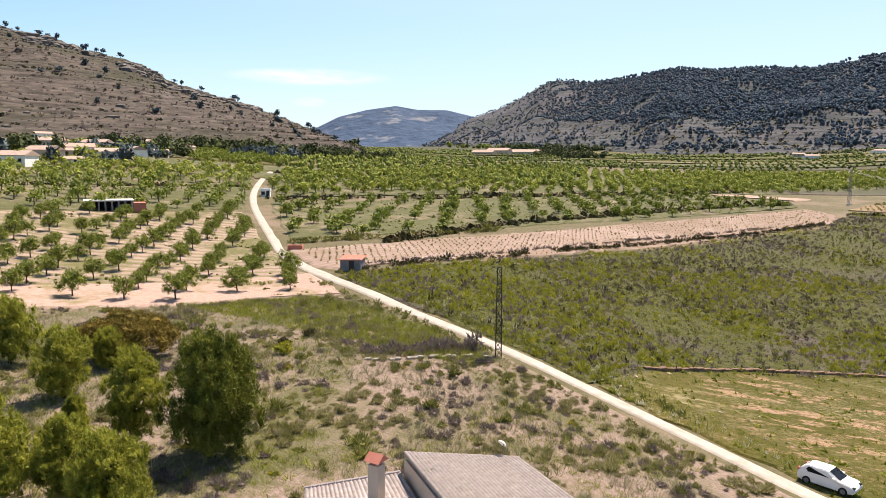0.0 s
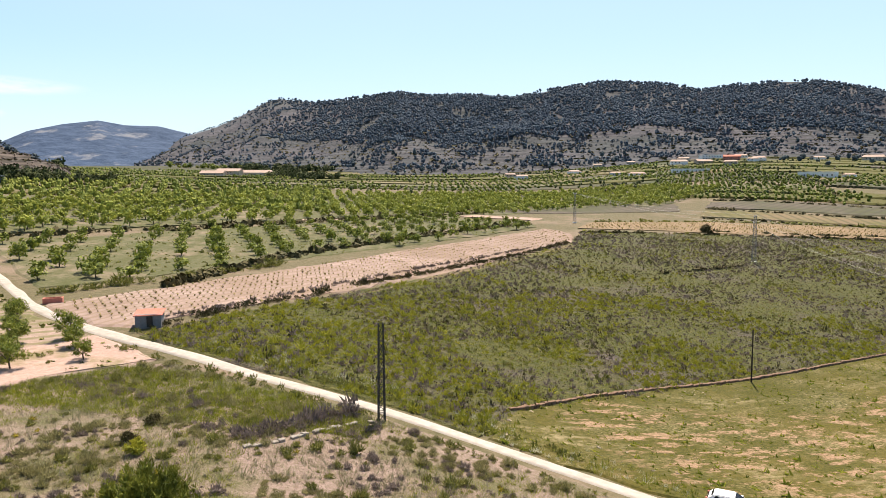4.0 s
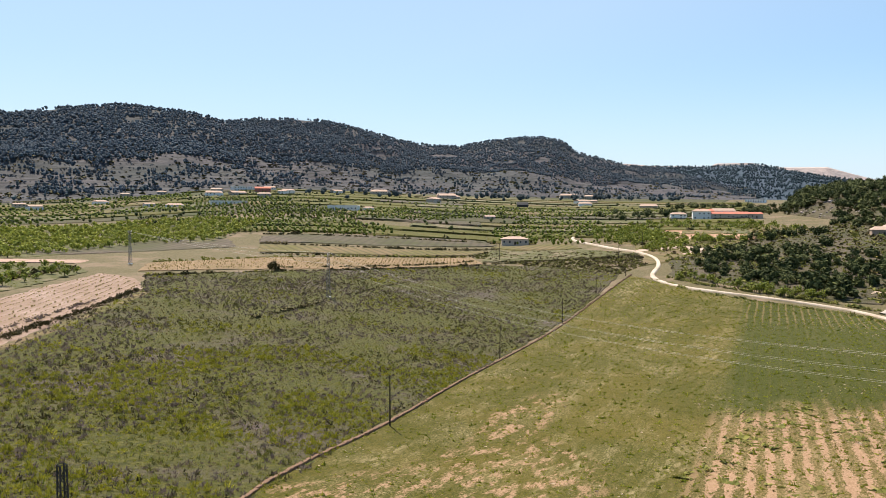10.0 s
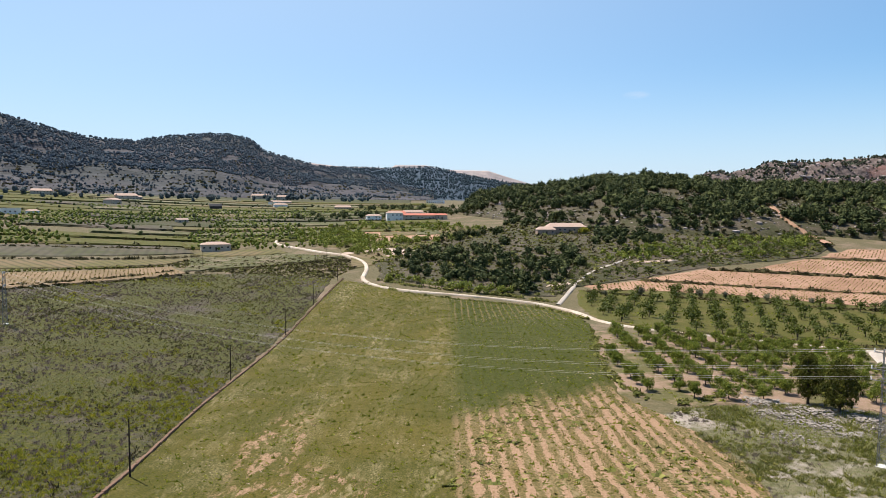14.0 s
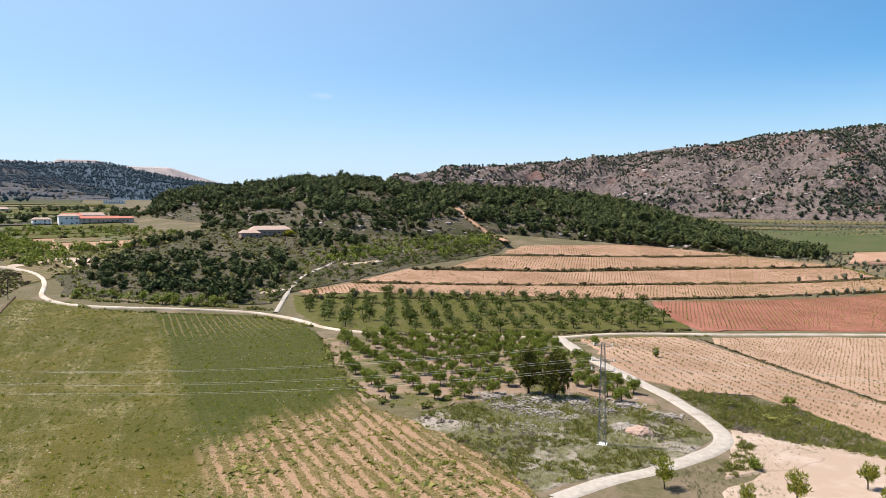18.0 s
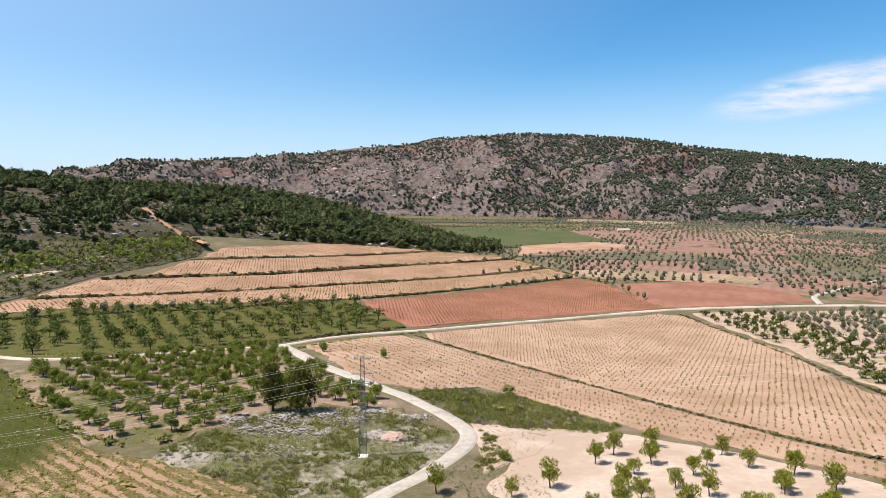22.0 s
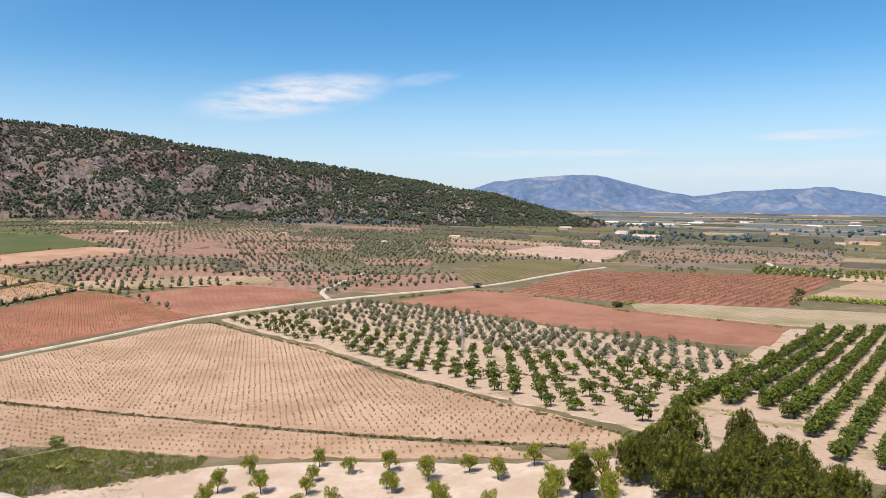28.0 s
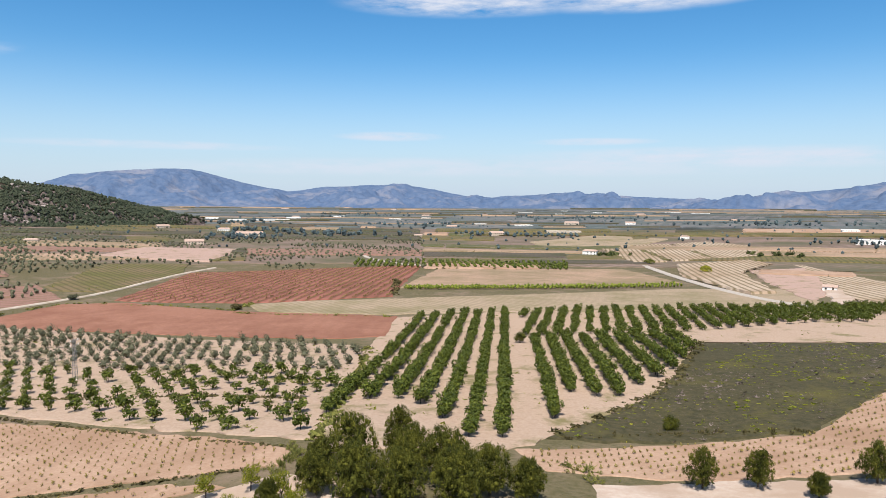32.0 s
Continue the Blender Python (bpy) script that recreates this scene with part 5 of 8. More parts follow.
def plant(protos, places, seed, scale=(0.8, 1.15)):
    """The protos stand at the first places; copies fill the rest."""
    rng = random.Random(seed)
    pts = on_ground(places)
    for k, (x, y, z) in enumerate(pts):
        s = rng.uniform(*scale)
        m = pose(x, y, z, rng.uniform(-4, 4), rng.uniform(-4, 4), rng.uniform(0, 360)) @ Matrix.Diagonal((s, s, s * rng.uniform(0.88, 1.1), 1))
        if k < len(protos):
            protos[k].matrix_basis = m
        else:
            ob = copy_thing(protos[rng.randrange(len(protos))], Matrix())
            ob.matrix_basis = m


LUMP = ico(1, 21, 0.12)


def lump_tree(seed, count):
    """A far tree, one unit high: a rounded crown of a few uneven lumps."""
    g = np.random.default_rng(seed)
    verts, faces = [], []
    for k in range(count):
        a, d = g.uniform(0, 6.28), 0.0 if k == 0 else g.uniform(0.12, 0.24)
        w = 0.33 if k == 0 else g.uniform(0.17, 0.26)
        z = 0.5 if k == 0 else g.uniform(0.34, 0.78)
        shape = LUMP if k == 0 else CORE
        verts.append(np.array((math.cos(a) * d, math.sin(a) * d, z)) + shape[0] * (w, w, w * 1.1) * g.uniform(0.8, 1.15, (len(shape[0]), 1)))
        faces.append(shape[1] + sum(len(q) for q in verts[:-1]))
    return np.vstack(verts), np.vstack(faces)


def tree_stuff(name, places, size, mat, label, category="orchard", seed=0, leaves=42, leaf=0.5, trunk=True, shape="almond", kinds=3, squash=0.22):
    """Many far trees as one thing: crowns and trunks."""
    rng = np.random.default_rng(seed)
    pts = on_ground(np.asarray(places, float)) if np.shape(places)[1] == 2 else np.asarray(places, float)
    top = thing(name, label, category, kind="stuff")
    which = rng.integers(0, kinds, len(pts))
    sizes = size * rng.uniform(0.75, 1.2, len(pts))
    for k in range(kinds):
        if shape == "almond":
            lumps = almond_lumps(seed * 7 + k, 1.0, 0.6)
        elif shape == "pine":
            g = np.random.default_rng(seed * 5 + k)
            lumps = [(g.uniform(-.12, .12), g.uniform(-.12, .12), z, w, w, 0.16) for z, w in ((0.3, 0.26), (0.45, 0.33), (0.62, 0.28), (0.78, 0.2), (0.92, 0.11))]
        else:
            g = np.random.default_rng(seed * 5 + k)
            lumps = [(0, 0, 0.42, 0.36, 0.36, 0.38)] + [(math.cos(a) * 0.27, math.sin(a) * 0.27, z, w, w, w * 0.85) for a, z, w in zip(g.uniform(0, 6.28, 3), (0.3, 0.5, 0.68), g.uniform(0.2, 0.32, 3))]
        centre = {"almond": len(lumps) - 1, "pine": 1}.get(shape, 0)
        if leaves > 40:
            v, f = leaf_cloud(lumps, leaves, leaf, seed * 3 + k, core=0.85, centre=centre)
        else:
            v, f = lump_tree(seed * 3 + k, 3 if leaves < 18 else 4)
        sel = which == k
        if sel.any():
            part("crowns", instances("crowns", v, f, pts[sel], sizes[sel], M[mat], seed + k, squash), None, top)
    if trunk:
        a = np.arange(3) * 2 * np.pi / 3
        tv = np.r_[np.c_[np.cos(a) * 0.045, np.sin(a) * 0.045, np.full(3, -0.1)], np.c_[np.cos(a) * 0.03, np.sin(a) * 0.03, np.full(3, 0.55)]]
        tf = np.array([(0, 1, 4), (0, 4, 3), (1, 2, 5), (1, 5, 4), (2, 0, 3), (2, 3, 5)])
        part("trunks", instances("trunks", tv, tf, pts, sizes, M["bark"], seed, 0.1), None, top)
    return top


def tuft_stuff(name, places, size, mat, label, seed=0, blades=18, width=0.07, category="grass", spread=0.35):
    rng = np.random.default_rng(seed)
    v, f = tussock(blades, width, seed)
    pts = on_ground(np.asarray(places, float), -0.03)
    me = instances(name, v, f, pts, size * rng.lognormal(0, spread, len(pts)).clip(0.4, 2.2), M[mat] if isinstance(mat, str) else mat, seed)
    return tagged(new(name, me), label, category, kind="stuff")


def bush_stuff(name, places, size, mat, label, seed=0, leaves=90, length=0.3, width=0.07, category="shrubs", spread=0.35):
    rng = np.random.default_rng(seed)
    v, f = blade_cloud([(0, 0, 0.22, 0.38, 0.38, 0.26), (0.2, 0.1, 0.3, 0.22, 0.22, 0.2), (-0.15, 0.18, 0.26, 0.24, 0.24, 0.2)], leaves, length, width, seed, 0.9, 0.5 if leaves > 45 else 0.0)
    pts = on_ground(np.asarray(places, float), -0.05)
    me = instances(name, v, f, pts, size * rng.lognormal(0, spread, len(pts)).clip(0.4, 2.2), M[mat] if isinstance(mat, str) else mat, seed)
    return tagged(new(name, me), label, category, kind="stuff")


def shrub_stuff(name, places, size, mat, label, seed=0, leaves=14, leaf=0.4, category="shrubs", flat=0.6, spread=0.4, parent=None):
    rng = np.random.default_rng(seed)
    pts = on_ground(np.asarray(places, float), 0.06 - 0.1 * size) if np.shape(places)[1] == 2 else np.asarray(places, float)
    sizes = size * rng.lognormal(0, spread, len(pts)).clip(0.4, 2.4)
    v, f = leaf_cloud([(0, 0, 0.35 * flat, 0.55, 0.55, 0.45 * flat)], leaves, leaf, seed + 11, up=0.4, core=0.55 if leaves > 11 else 0.0)
    me = instances(name, v, f, pts, sizes, M[mat] if isinstance(mat, str) else mat, seed)
    return tagged(new(name, me), label, category, kind="stuff")


# almond orchards near the camera's way, tree by tree
young = [almond_proto(s, 3.7, 1.6, 1100, 0.13, "almond_young", label="young leafy almond tree on bare soil", group="young orchard") for s in (1, 2, 3)]
sapling_places = grid_in(PARCELS["young_orchard"], (7.2, 4.9), 27, 1, 0.06, 0.08, 0.06, origin=(81.1, 1.3))
sapling_places = sapling_places[sapling_places[:, 0] < 83.5 + 0.43 * (4 - sapling_places[:, 1])]
sapling_places = sapling_places[sapling_places[:, 1] < 4]
YOUNG = [(86, -7), (77, 4), (90, -12), (73, -5), (79, -10), (83, -15), (71, -12), (79, -22), (84, -28), (76, -27), (66, -14), (70, -30), (63, -23), (61, -29), (56, -24), (65, -24), (57, -34), (51, -33), (49, -40), (43, -42), (80.4, 19.8), (75.2, 10.3)]
apart = np.array([min(math.hypot(x - u, y - v) for u, v in YOUNG) for x, y in sapling_places])
plant(young, np.vstack([YOUNG, sapling_places[apart > 5.2]]), 5, (0.75, 1.15))
tracks = [almond_proto(s, 3.5, 2.0, 2400, 0.125, "almond_mid", label="bushy almond tree beside the lane", group="orchard by the lane") for s in (4, 5, 6)]
plant(tracks, grid_in(PARCELS["orchard_track"], (5.2, 7.2), 37, 2, 0.05, 0.05, 0.04), 6)
wests = [almond_proto(s, 3.5, 1.85, 1500, 0.12, label="green almond tree in a tilled orchard", group="orchard west of the track") for s in (7, 8, 9)]
plant(wests, grid_in(PARCELS["west_orchard"], (7.0, 6.4), 40, 3, 0.08, 0.06, 0.05), 7, (0.8, 1.2))
# each row: where it crosses the middle of the orchard, its near end and its far end
ROW_LINES = ((44.5, -88, -262), (38.2, -104, -268), (31.8, -106, -272), (25.4, -100, -275), (19.2, -87, -278), (13.1, -74, -280), (7.0, -76, -284),
             (-4.0, -93, -205), (-9.6, -118, -204), (-15.2, -112, -204), (-21.0, -115, -204), (-27.2, -126, -205), (-33.4, -133, -206), (-39.6, -142, -206), (-45.8, -156, -207), (-52.0, -172, -208))
row_rng = np.random.default_rng(44)
ROWS = []
for x0, y0, y1 in ROW_LINES:
    ys = np.arange(y0, y1, -2.55) + row_rng.normal(0, 0.22, len(np.arange(y0, y1, -2.55)))
    ROWS.append(np.c_[x0 - 0.012 * (ys + 112) + row_rng.normal(0, 0.16, len(ys)), ys][row_rng.random(len(ys)) > 0.05])
ROWS = np.vstack(ROWS)
BACK = [(1, -211), (-62, -212), (-101, -232), (-135, -238), (-178, -300), (-60, -292), (1, -284)]
ROWS = np.vstack([ROWS, grid_in(BACK, (6.0, 3.6), -6, 14, 0.05, 0.06)])
tree_stuff("orchard_trees", ROWS, 3.3, "almond_dark", "dark green almond trees in dense rows", seed=31, leaves=260, leaf=0.1, squash=0.14)
tree_stuff("orchard_trees", grid_in(PARCELS["orchard_grass"], (7.6, 6.8), -72, 5, 0.1, 0.12, 0.04), 4.1, "almond_dark", "sparse almond trees standing in grass", seed=30, leaves=150, leaf=0.09)
mixed = grid_in(PARCELS["mixed_orchard"], (7.6, 7.4), -11, 6, 0.05, 0.08, 0.03)
mixed = mixed[mixed[:, 1] >= -134 - 0.1 * mixed[:, 0]]
olives = grid_in(PARCELS["mixed_orchard"], (4.8, 8.4), -11, 16, 0.06, 0.1, 0.03)
olives = olives[olives[:, 1] < -134 - 0.1 * olives[:, 0]]
tree_stuff("orchard_trees", mixed, 3.3, "almond_dark", "almond trees on pinkish soil", seed=29, leaves=210, leaf=0.11)
tree_stuff("olive_grove", olives, 3.4, "olive", "grey-green olive trees on pinkish soil", seed=28, leaves=130, leaf=0.085, shape="round")

def clear_of(q, *keys):
    """Leaves out what would stand in the named parcels."""
    q = np.asarray(q, float)
    for k in keys:
        q = q[~inside(PARCELS[k], q[:, 0], q[:, 1])]
    return q


def beyond_lane(q):
    return q[q[:, 0] > np.interp(q[:, 1], (-460, -300, -210, -100), (266, 266, 294, 300))]


# far orchards
tree_stuff("orchard_trees", grid_in(PARCELS["mid_orchard"], (8.6, 7.4), 28, 7, 0.08, 0.1), 3.3, "almond", "rows of green almond trees", seed=32, leaves=150, leaf=0.125)
tree_stuff("orchard_trees", grid_in(PARCELS["far_orchard"], (7.0, 6.5), 20, 8, 0.1, 0.05), 3.7, "almond_far", "wide orchard of green almond trees", seed=33, leaves=80, leaf=0.17)
tree_stuff("orchard_trees", grid_in(PARCELS["west_grass"], (7.0, 6.5), 40, 9, 0.1, 0.08), 3.8, "almond", "rows of green almond trees", seed=34, leaves=100, leaf=0.11)
tree_stuff("orchard_trees", grid_in(PARCELS["west_far"], (7.0, 6.5), 40, 10, 0.1, 0.08), 4.0, "almond_far", "rows of green almond trees", seed=35, leaves=50, leaf=0.17)


def sector(b0, b1, r0, r1, count, seed):
    rng = np.random.default_rng(seed)
    b, r = np.radians(rng.uniform(b0, b1, count)), np.sqrt(rng.uniform(r0 ** 2, r1 ** 2, count))
    return np.c_[r * np.sin(b), 25 + r * np.cos(b)]


def sector_grid(b0, b1, r0, r1, spacing, angle, seed, skip=0.1, clump=None):
    poly = [(r * math.sin(radians(b)), 25 + r * math.cos(radians(b))) for b, r in [(b, r1) for b in np.linspace(b0, b1, 8)] + [(b, r0) for b in np.linspace(b1, b0, 8)]]
    q = grid_in(poly, spacing, angle, seed, 0.12, skip)
    if clump is not None:
        n = np.array([noise.noise(Vector((x / 90, y / 90, seed))) for x, y in q])
        q = q[n > clump]
    return q


tree_stuff("orchard_trees", sector_grid(8, 46, 430, 760, (4.6, 6.5), 25, 41, 0.12, -0.12), 3.0, "almond_mid", "green orchards on the valley terraces", seed=36, leaves=34, leaf=0.2, trunk=False)
tree_stuff("orchard_trees", sector_grid(-45, 8, 540, 900, (5.6, 7.5), 10, 42, 0.15, -0.15), 3.3, "almond_mid", "green orchards below the ridge", seed=37, leaves=26, leaf=0.24, trunk=False)
tree_stuff("orchard_trees", sector_grid(-45, -19, 300, 560, (7.5, 7), 30, 48, 0.12), 3.8, "almond_far", "scattered orchards beyond the track", seed=43, leaves=30, leaf=0.2, trunk=False)
tree_stuff("olive_grove", clear_of(beyond_lane(sector_grid(104, 142, 300, 900, (5.2, 12.0), 58, 43, 0.1, -0.35)), "terrace_a", "terrace_b", "terrace_c", "terrace_d", "red_vines", "plough_a", "green_crop", "rust_plot", "olive_patch", "pink_terrace", "plough_b", "red_vines_b", "mixed_orchard"), 3.5, "olive", "scattered grey-green olive trees on pink soil", shape="round", seed=38, leaves=30, leaf=0.22, trunk=False)
tree_stuff("olive_grove", clear_of(sector_grid(134, 172, 560, 1300, (8, 11), 78, 44, 0.15, -0.08), "terrace_a", "terrace_b", "terrace_c", "terrace_d", "red_vines", "plough_a", "green_crop", "rust_plot", "olive_patch", "pink_terrace", "plough_b", "red_vines_b", "mixed_orchard"), 3.6, "olive", "grey-green olive groves of the plain", shape="round", seed=39, leaves=16, leaf=0.3, trunk=False)
tree_stuff("orchard_trees", sector_grid(166, 184, 570, 640, (5.5, 5), 8, 45, 0.08), 3.6, "almond_dark", "dark orchard belt across the plain", seed=40, leaves=30, leaf=0.22, trunk=False)
tree_stuff("orchard_trees", grid_in([(72, -374), (73, -386), (-12, -405), (-103, -428), (-104, -413), (-10, -392)], (2.4, 2.2), -13, 46), 2.3, "almond_mid", "narrow green belt of trees", seed=41, leaves=40, leaf=0.2, trunk=False)
tree_stuff("orchard_trees", sector_grid(92, 130, 760, 1060, (7.5, 7), 30, 47, 0.15), 3.0, "olive", "grey groves below the rocky hill", seed=42, leaves=16, leaf=0.3, trunk=False)


# vineyards
def vines(key, spacing, angle, seed, size=0.62, leaves=12, leaf=0.26, mat="vine", skip=0.06, margin=0.02):
    q = grid_in(PARCELS[key], spacing, angle, seed, 0.05, skip, margin)
    rng = np.random.default_rng(seed)
    v, f = leaf_cloud([(0, 0, 0.6, 0.4, 0.4, 0.35)], leaves, leaf, seed)
    a = np.arange(3) * 2 * np.pi / 3
    tv = np.r_[np.c_[np.cos(a) * 0.07, np.sin(a) * 0.07, np.full(3, -0.2)], np.c_[np.cos(a) * 0.05, np.sin(a) * 0.05, np.full(3, 0.6)]]
    tf = np.array([(0, 1, 4), (0, 4, 3), (1, 2, 5), (1, 5, 4), (2, 0, 3), (2, 3, 5)])
    top = thing("vines", "low vines with fresh yellow-green leaves in rows", "vines", kind="stuff")
    pts = on_ground(q)
    sizes = size * rng.uniform(0.6, 1.3, len(pts))
    part("leaves", instances("leaves", v, f, pts, sizes, M[mat], seed), None, top)
    part("stocks", instances("stocks", tv, tf, pts, sizes, M["bark"], seed, 0.1), None, top)


vines("vines_a", (1.7, 2.7), 20, 51)
vines("vines_b", (1.5, 2.9), 20, 52)
vines("strip_vines", (1.5, 2.6), 70, 53, 0.55)
vines("front_vines", (1.6, 2.7), 30, 54, 0.7)
vines("terrace_a", (1.8, 2.8), -62, 55, 0.7, 8, 0.4)
vines("terrace_b", (1.8, 2.8), -58, 56, 0.7, 8, 0.4)
vines("terrace_c", (2.0, 3.0), -56, 57, 0.7, 7, 0.45)
vines("terrace_d", (2.2, 3.0), -50, 58, 0.7, 6, 0.5)
vines("red_vines", (1.8, 3.0), -65, 59, 0.75, 7, 0.4)
vines("red_vines_b", (1.8, 6.0), 89, 60, 0.9, 6, 0.45)
vines("tan_strip", (2.0, 3.0), 5, 61, 0.8, 6, 0.45)
vines("stubble", (1.9, 2.7), 37, 62, 0.45, 10, 0.3, skip=0.8)


# ---- scrub, banks and verges ----
def bank(line, width, per_metre, size, mat, label):
    p = smooth_line(line, 2)
    seg = np.r_[0, np.cumsum(np.hypot(*np.diff(p, axis=0).T))]
    seed = int(abs(line[0][0] * 3 + line[-1][1])) + 100
    rng = np.random.default_rng(seed)
    n = int(seg[-1] * per_metre)
    s = rng.uniform(0, seg[-1], n)
    q = np.c_[np.interp(s, seg, p[:, 0]), np.interp(s, seg, p[:, 1])] + rng.normal(0, width * 0.3, (n, 2))
    gap = np.array([noise.noise(Vector((v / 14, seed, 0))) for v in s])
    if np.hypot(*(p.mean(0) - (0, 25))) < 135:
        return bush_stuff("weedy_bank", q[gap > -0.42], size * 1.1, mat, label, seed, 36, 0.34, 0.12, "weeds")
    return shrub_stuff("weedy_bank", q[gap > -0.42], size, mat, label, seed, leaves=12, leaf=0.36, category="weeds")


bank([(-68, 121), (-67, 137), (-65, 159), (-60, 180), (-52, 204), (-39, 243), (-23, 278), (-8, 298)], 3, 2.2, 1.3, "shrub_dark", "dark weedy bank between fields")
bank([(-50, 87), (-47, 95), (-45, 107), (-40, 119), (-36, 138), (-28, 157), (-18, 182), (-4, 212), (8, 240)], 1.8, 3.4, 0.8, "shrub_dark", "dark weedy bank between fields")
bank([(-52, 91), (-48, 98), (-46, 110), (-42, 124), (-37, 144), (-30, 166), (-19, 191), (-4, 221)], 1.6, 1.6, 0.8, "shrub_grey", "dark weedy bank between fields")
bank([(-114, 203), (-102, 230), (-88, 268), (-66, 308), (-34, 356)], 3, 1.2, 1.5, "shrub_dark", "dark weedy bank between fields")
bank([(13, 275), (40, 284), (65, 290), (118, 303), (171, 313)], 2, 1.6, 1.1, "shrub_dark", "dark weedy bank between fields")
bank([(20, 321), (75, 337), (134, 344), (181, 342)], 2, 1, 1.2, "shrub", "dark weedy bank between fields")
bank([(96, 441), (133, 426), (176, 416), (232, 397)], 2.5, 0.9, 1.5, "shrub_dark", "dark weedy bank between fields")
bank([(83, 394), (116, 381), (156, 374), (217, 367)], 2.5, 0.9, 1.4, "shrub_dark", "dark weedy bank between fields")
bank([(71, 350), (96, 346), (128, 345), (183, 343)], 2, 1, 1.2, "shrub_dark", "dark weedy bank between fields")
bank([(59, 301), (81, 302), (112, 309), (141, 316), (175, 326)], 2, 1.4, 1.1, "shrub_dark", "dark weedy bank between fields")
bank([(177, 317), (207, 316), (229, 306), (243, 295), (254, 280)], 2, 1.2, 1.2, "shrub_dark", "dark weedy bank between fields")
bank([(107, 485), (167, 473), (238, 462), (297, 411)], 3, 0.7, 1.7, "shrub", "dark weedy bank between fields")
bank([(122, 540), (208, 527), (316, 508), (347, 459)], 3, 0.6, 1.8, "shrub_dark", "dark weedy bank between fields")
bank([(267, 155), (266, 123), (290, 72), (323, 6), (372, -75), (398, -136)], 2, 3.5, 1.2, "shrub_dark", "dark weedy bank between fields")
bank([(299, 142), (313, 100), (341, 50), (401, -49), (444, -135)], 2.5, 3.5, 1.5, "shrub_dark", "dark weedy bank between fields")
bank([(345, 125), (368, 81), (384, 52), (465, -42), (505, -131)], 2.5, 3.5, 1.5, "shrub_dark", "dark weedy bank between fields")
bank([(419, 94), (479, 16), (559, -81)], 2.5, 2.6, 1.6, "shrub_dark", "dark weedy bank between fields")
bank([(501, -130), (444, -135), (397, -139), (367, -143)], 2, 1.2, 1.2, "shrub", "dark weedy bank between fields")
bank([(233, -5), (193, -20), (165, -31), (140, -38), (112, -43), (93, -45), (66, -48), (46, -51)], 1.0, 3.2, 0.42, "shrub_dark", "low weedy strip between vineyards")
bank([(212, 37), (219, 27), (232, 7), (241, -9)], 1.4, 2, 0.6, "shrub", "green weedy verge")
bank([(188, 92), (214, 73), (232, 41), (239, 15), (252, -3)], 2.5, 2.5, 1.1, "shrub_dark", "dark hedge along the lane")
bank([(265, -129), (221, -122), (182, -116), (128, -98), (89, -81), (64, -69), (43, -61)], 1.3, 2.2, 0.5, "shrub_dark", "dull grassy strip beside the vineyard")
bank([(43, -61), (40, -57), (40, -52), (42, -48)], 2, 3, 0.8, "shrub", "grassy strip beside the vineyard")
bank([(56, -187), (47, -131), (43, -92), (40, -64)], 3, 1.8, 0.9, "shrub", "green verge of the orchard")
bank([(159, -117), (128, -113), (101, -112), (75, -109), (54, -103)], 1.6, 3.2, 0.7, "shrub_dark", "dark weedy line between orchard rows")
bank([(67, -129), (58, -126), (48, -128)], 9, 9, 0.6, "shrub", "green weedy patch in the orchard")
bank([(142, -278), (133, -273), (94, -269), (59, -263)], 2, 1, 0.9, "shrub", "green weedy verge")
bank([(75, -350), (79, -385), (86, -430)], 4, 1.8, 1.4, "shrub_dark", "clump of weeds at a field corner")
bank([(145, -285), (146, -298), (145, -311)], 4, 1.4, 1.4, "shrub", "clump of weeds at a field corner")
bank([(249, -230), (242, -300), (214, -294), (181, -300), (144, -285)], 2, 0.8, 1, "shrub", "green weedy verge")
bank([(-3, -80), (-20, -103), (-33, -120), (-43, -144), (-57, -185)], 3, 1.5, 1, "shrub_dark", "dark weedy bank between fields")
bank([(-3, -78), (-17, -83), (-33, -86), (-53, -85)], 2, 1.6, 0.8, "shrub_dark", "dark weedy bank between fields")
bank([(43, -62), (41, -58), (42, -54), (43, -50)], 3, 2, 1, "shrub", "green verge beside the pines")
bank([(-1, -60), (-8, -59), (-8, -52)], 4, 2, 1, "shrub", "green verge beside the pines")
bank([(-86, 111), (-80, 120), (-71, 129), (-64, 142), (-58, 160)], 2.5, 2.2, 1.3, "shrub", "green weedy verge")
bank([(-59, 69), (-56, 74), (-54, 79)], 2, 2, 0.9, "shrub", "green weedy verge")
bank([(-178, 98), (-178, 122), (-175, 149), (-170, 176)], 3, 1, 1.4, "shrub_dark", "dark weedy bank between fields")
bank([(-142, 161), (-122, 201), (-89, 275), (-39, 372)], 2.5, 1, 1.4, "shrub_dark", "dark weedy bank between fields")
bank([(-51, 79), (-40, 74), (-28, 69), (-20, 65.5), (-13, 63)], 1.2, 2.5, 0.55, "shrub", "green weedy verge")
bank([(-52, 86), (-41, 81), (-30, 76), (-21, 73), (-13, 70), (-7, 68), (0, 67), (8, 64)], 1.4, 2.5, 0.6, "shrub", "green weedy verge")
bank([(-6, 60), (0, 59), (5, 57), (11, 54.5), (16, 52)], 1.2, 2.2, 0.5, "shrub", "green weedy verge")
bank([(-21, 53), (-18, 57), (-15.5, 61), (-14, 63)], 2.0, 7, 0.9, "shrub_grey", "grey-brown dry brush beside the pylon")
bank([(211, 234), (202, 200), (207, 182), (214, 160), (218, 146), (197, 120)], 1.8, 1.2, 0.8, "shrub", "green weedy verge")
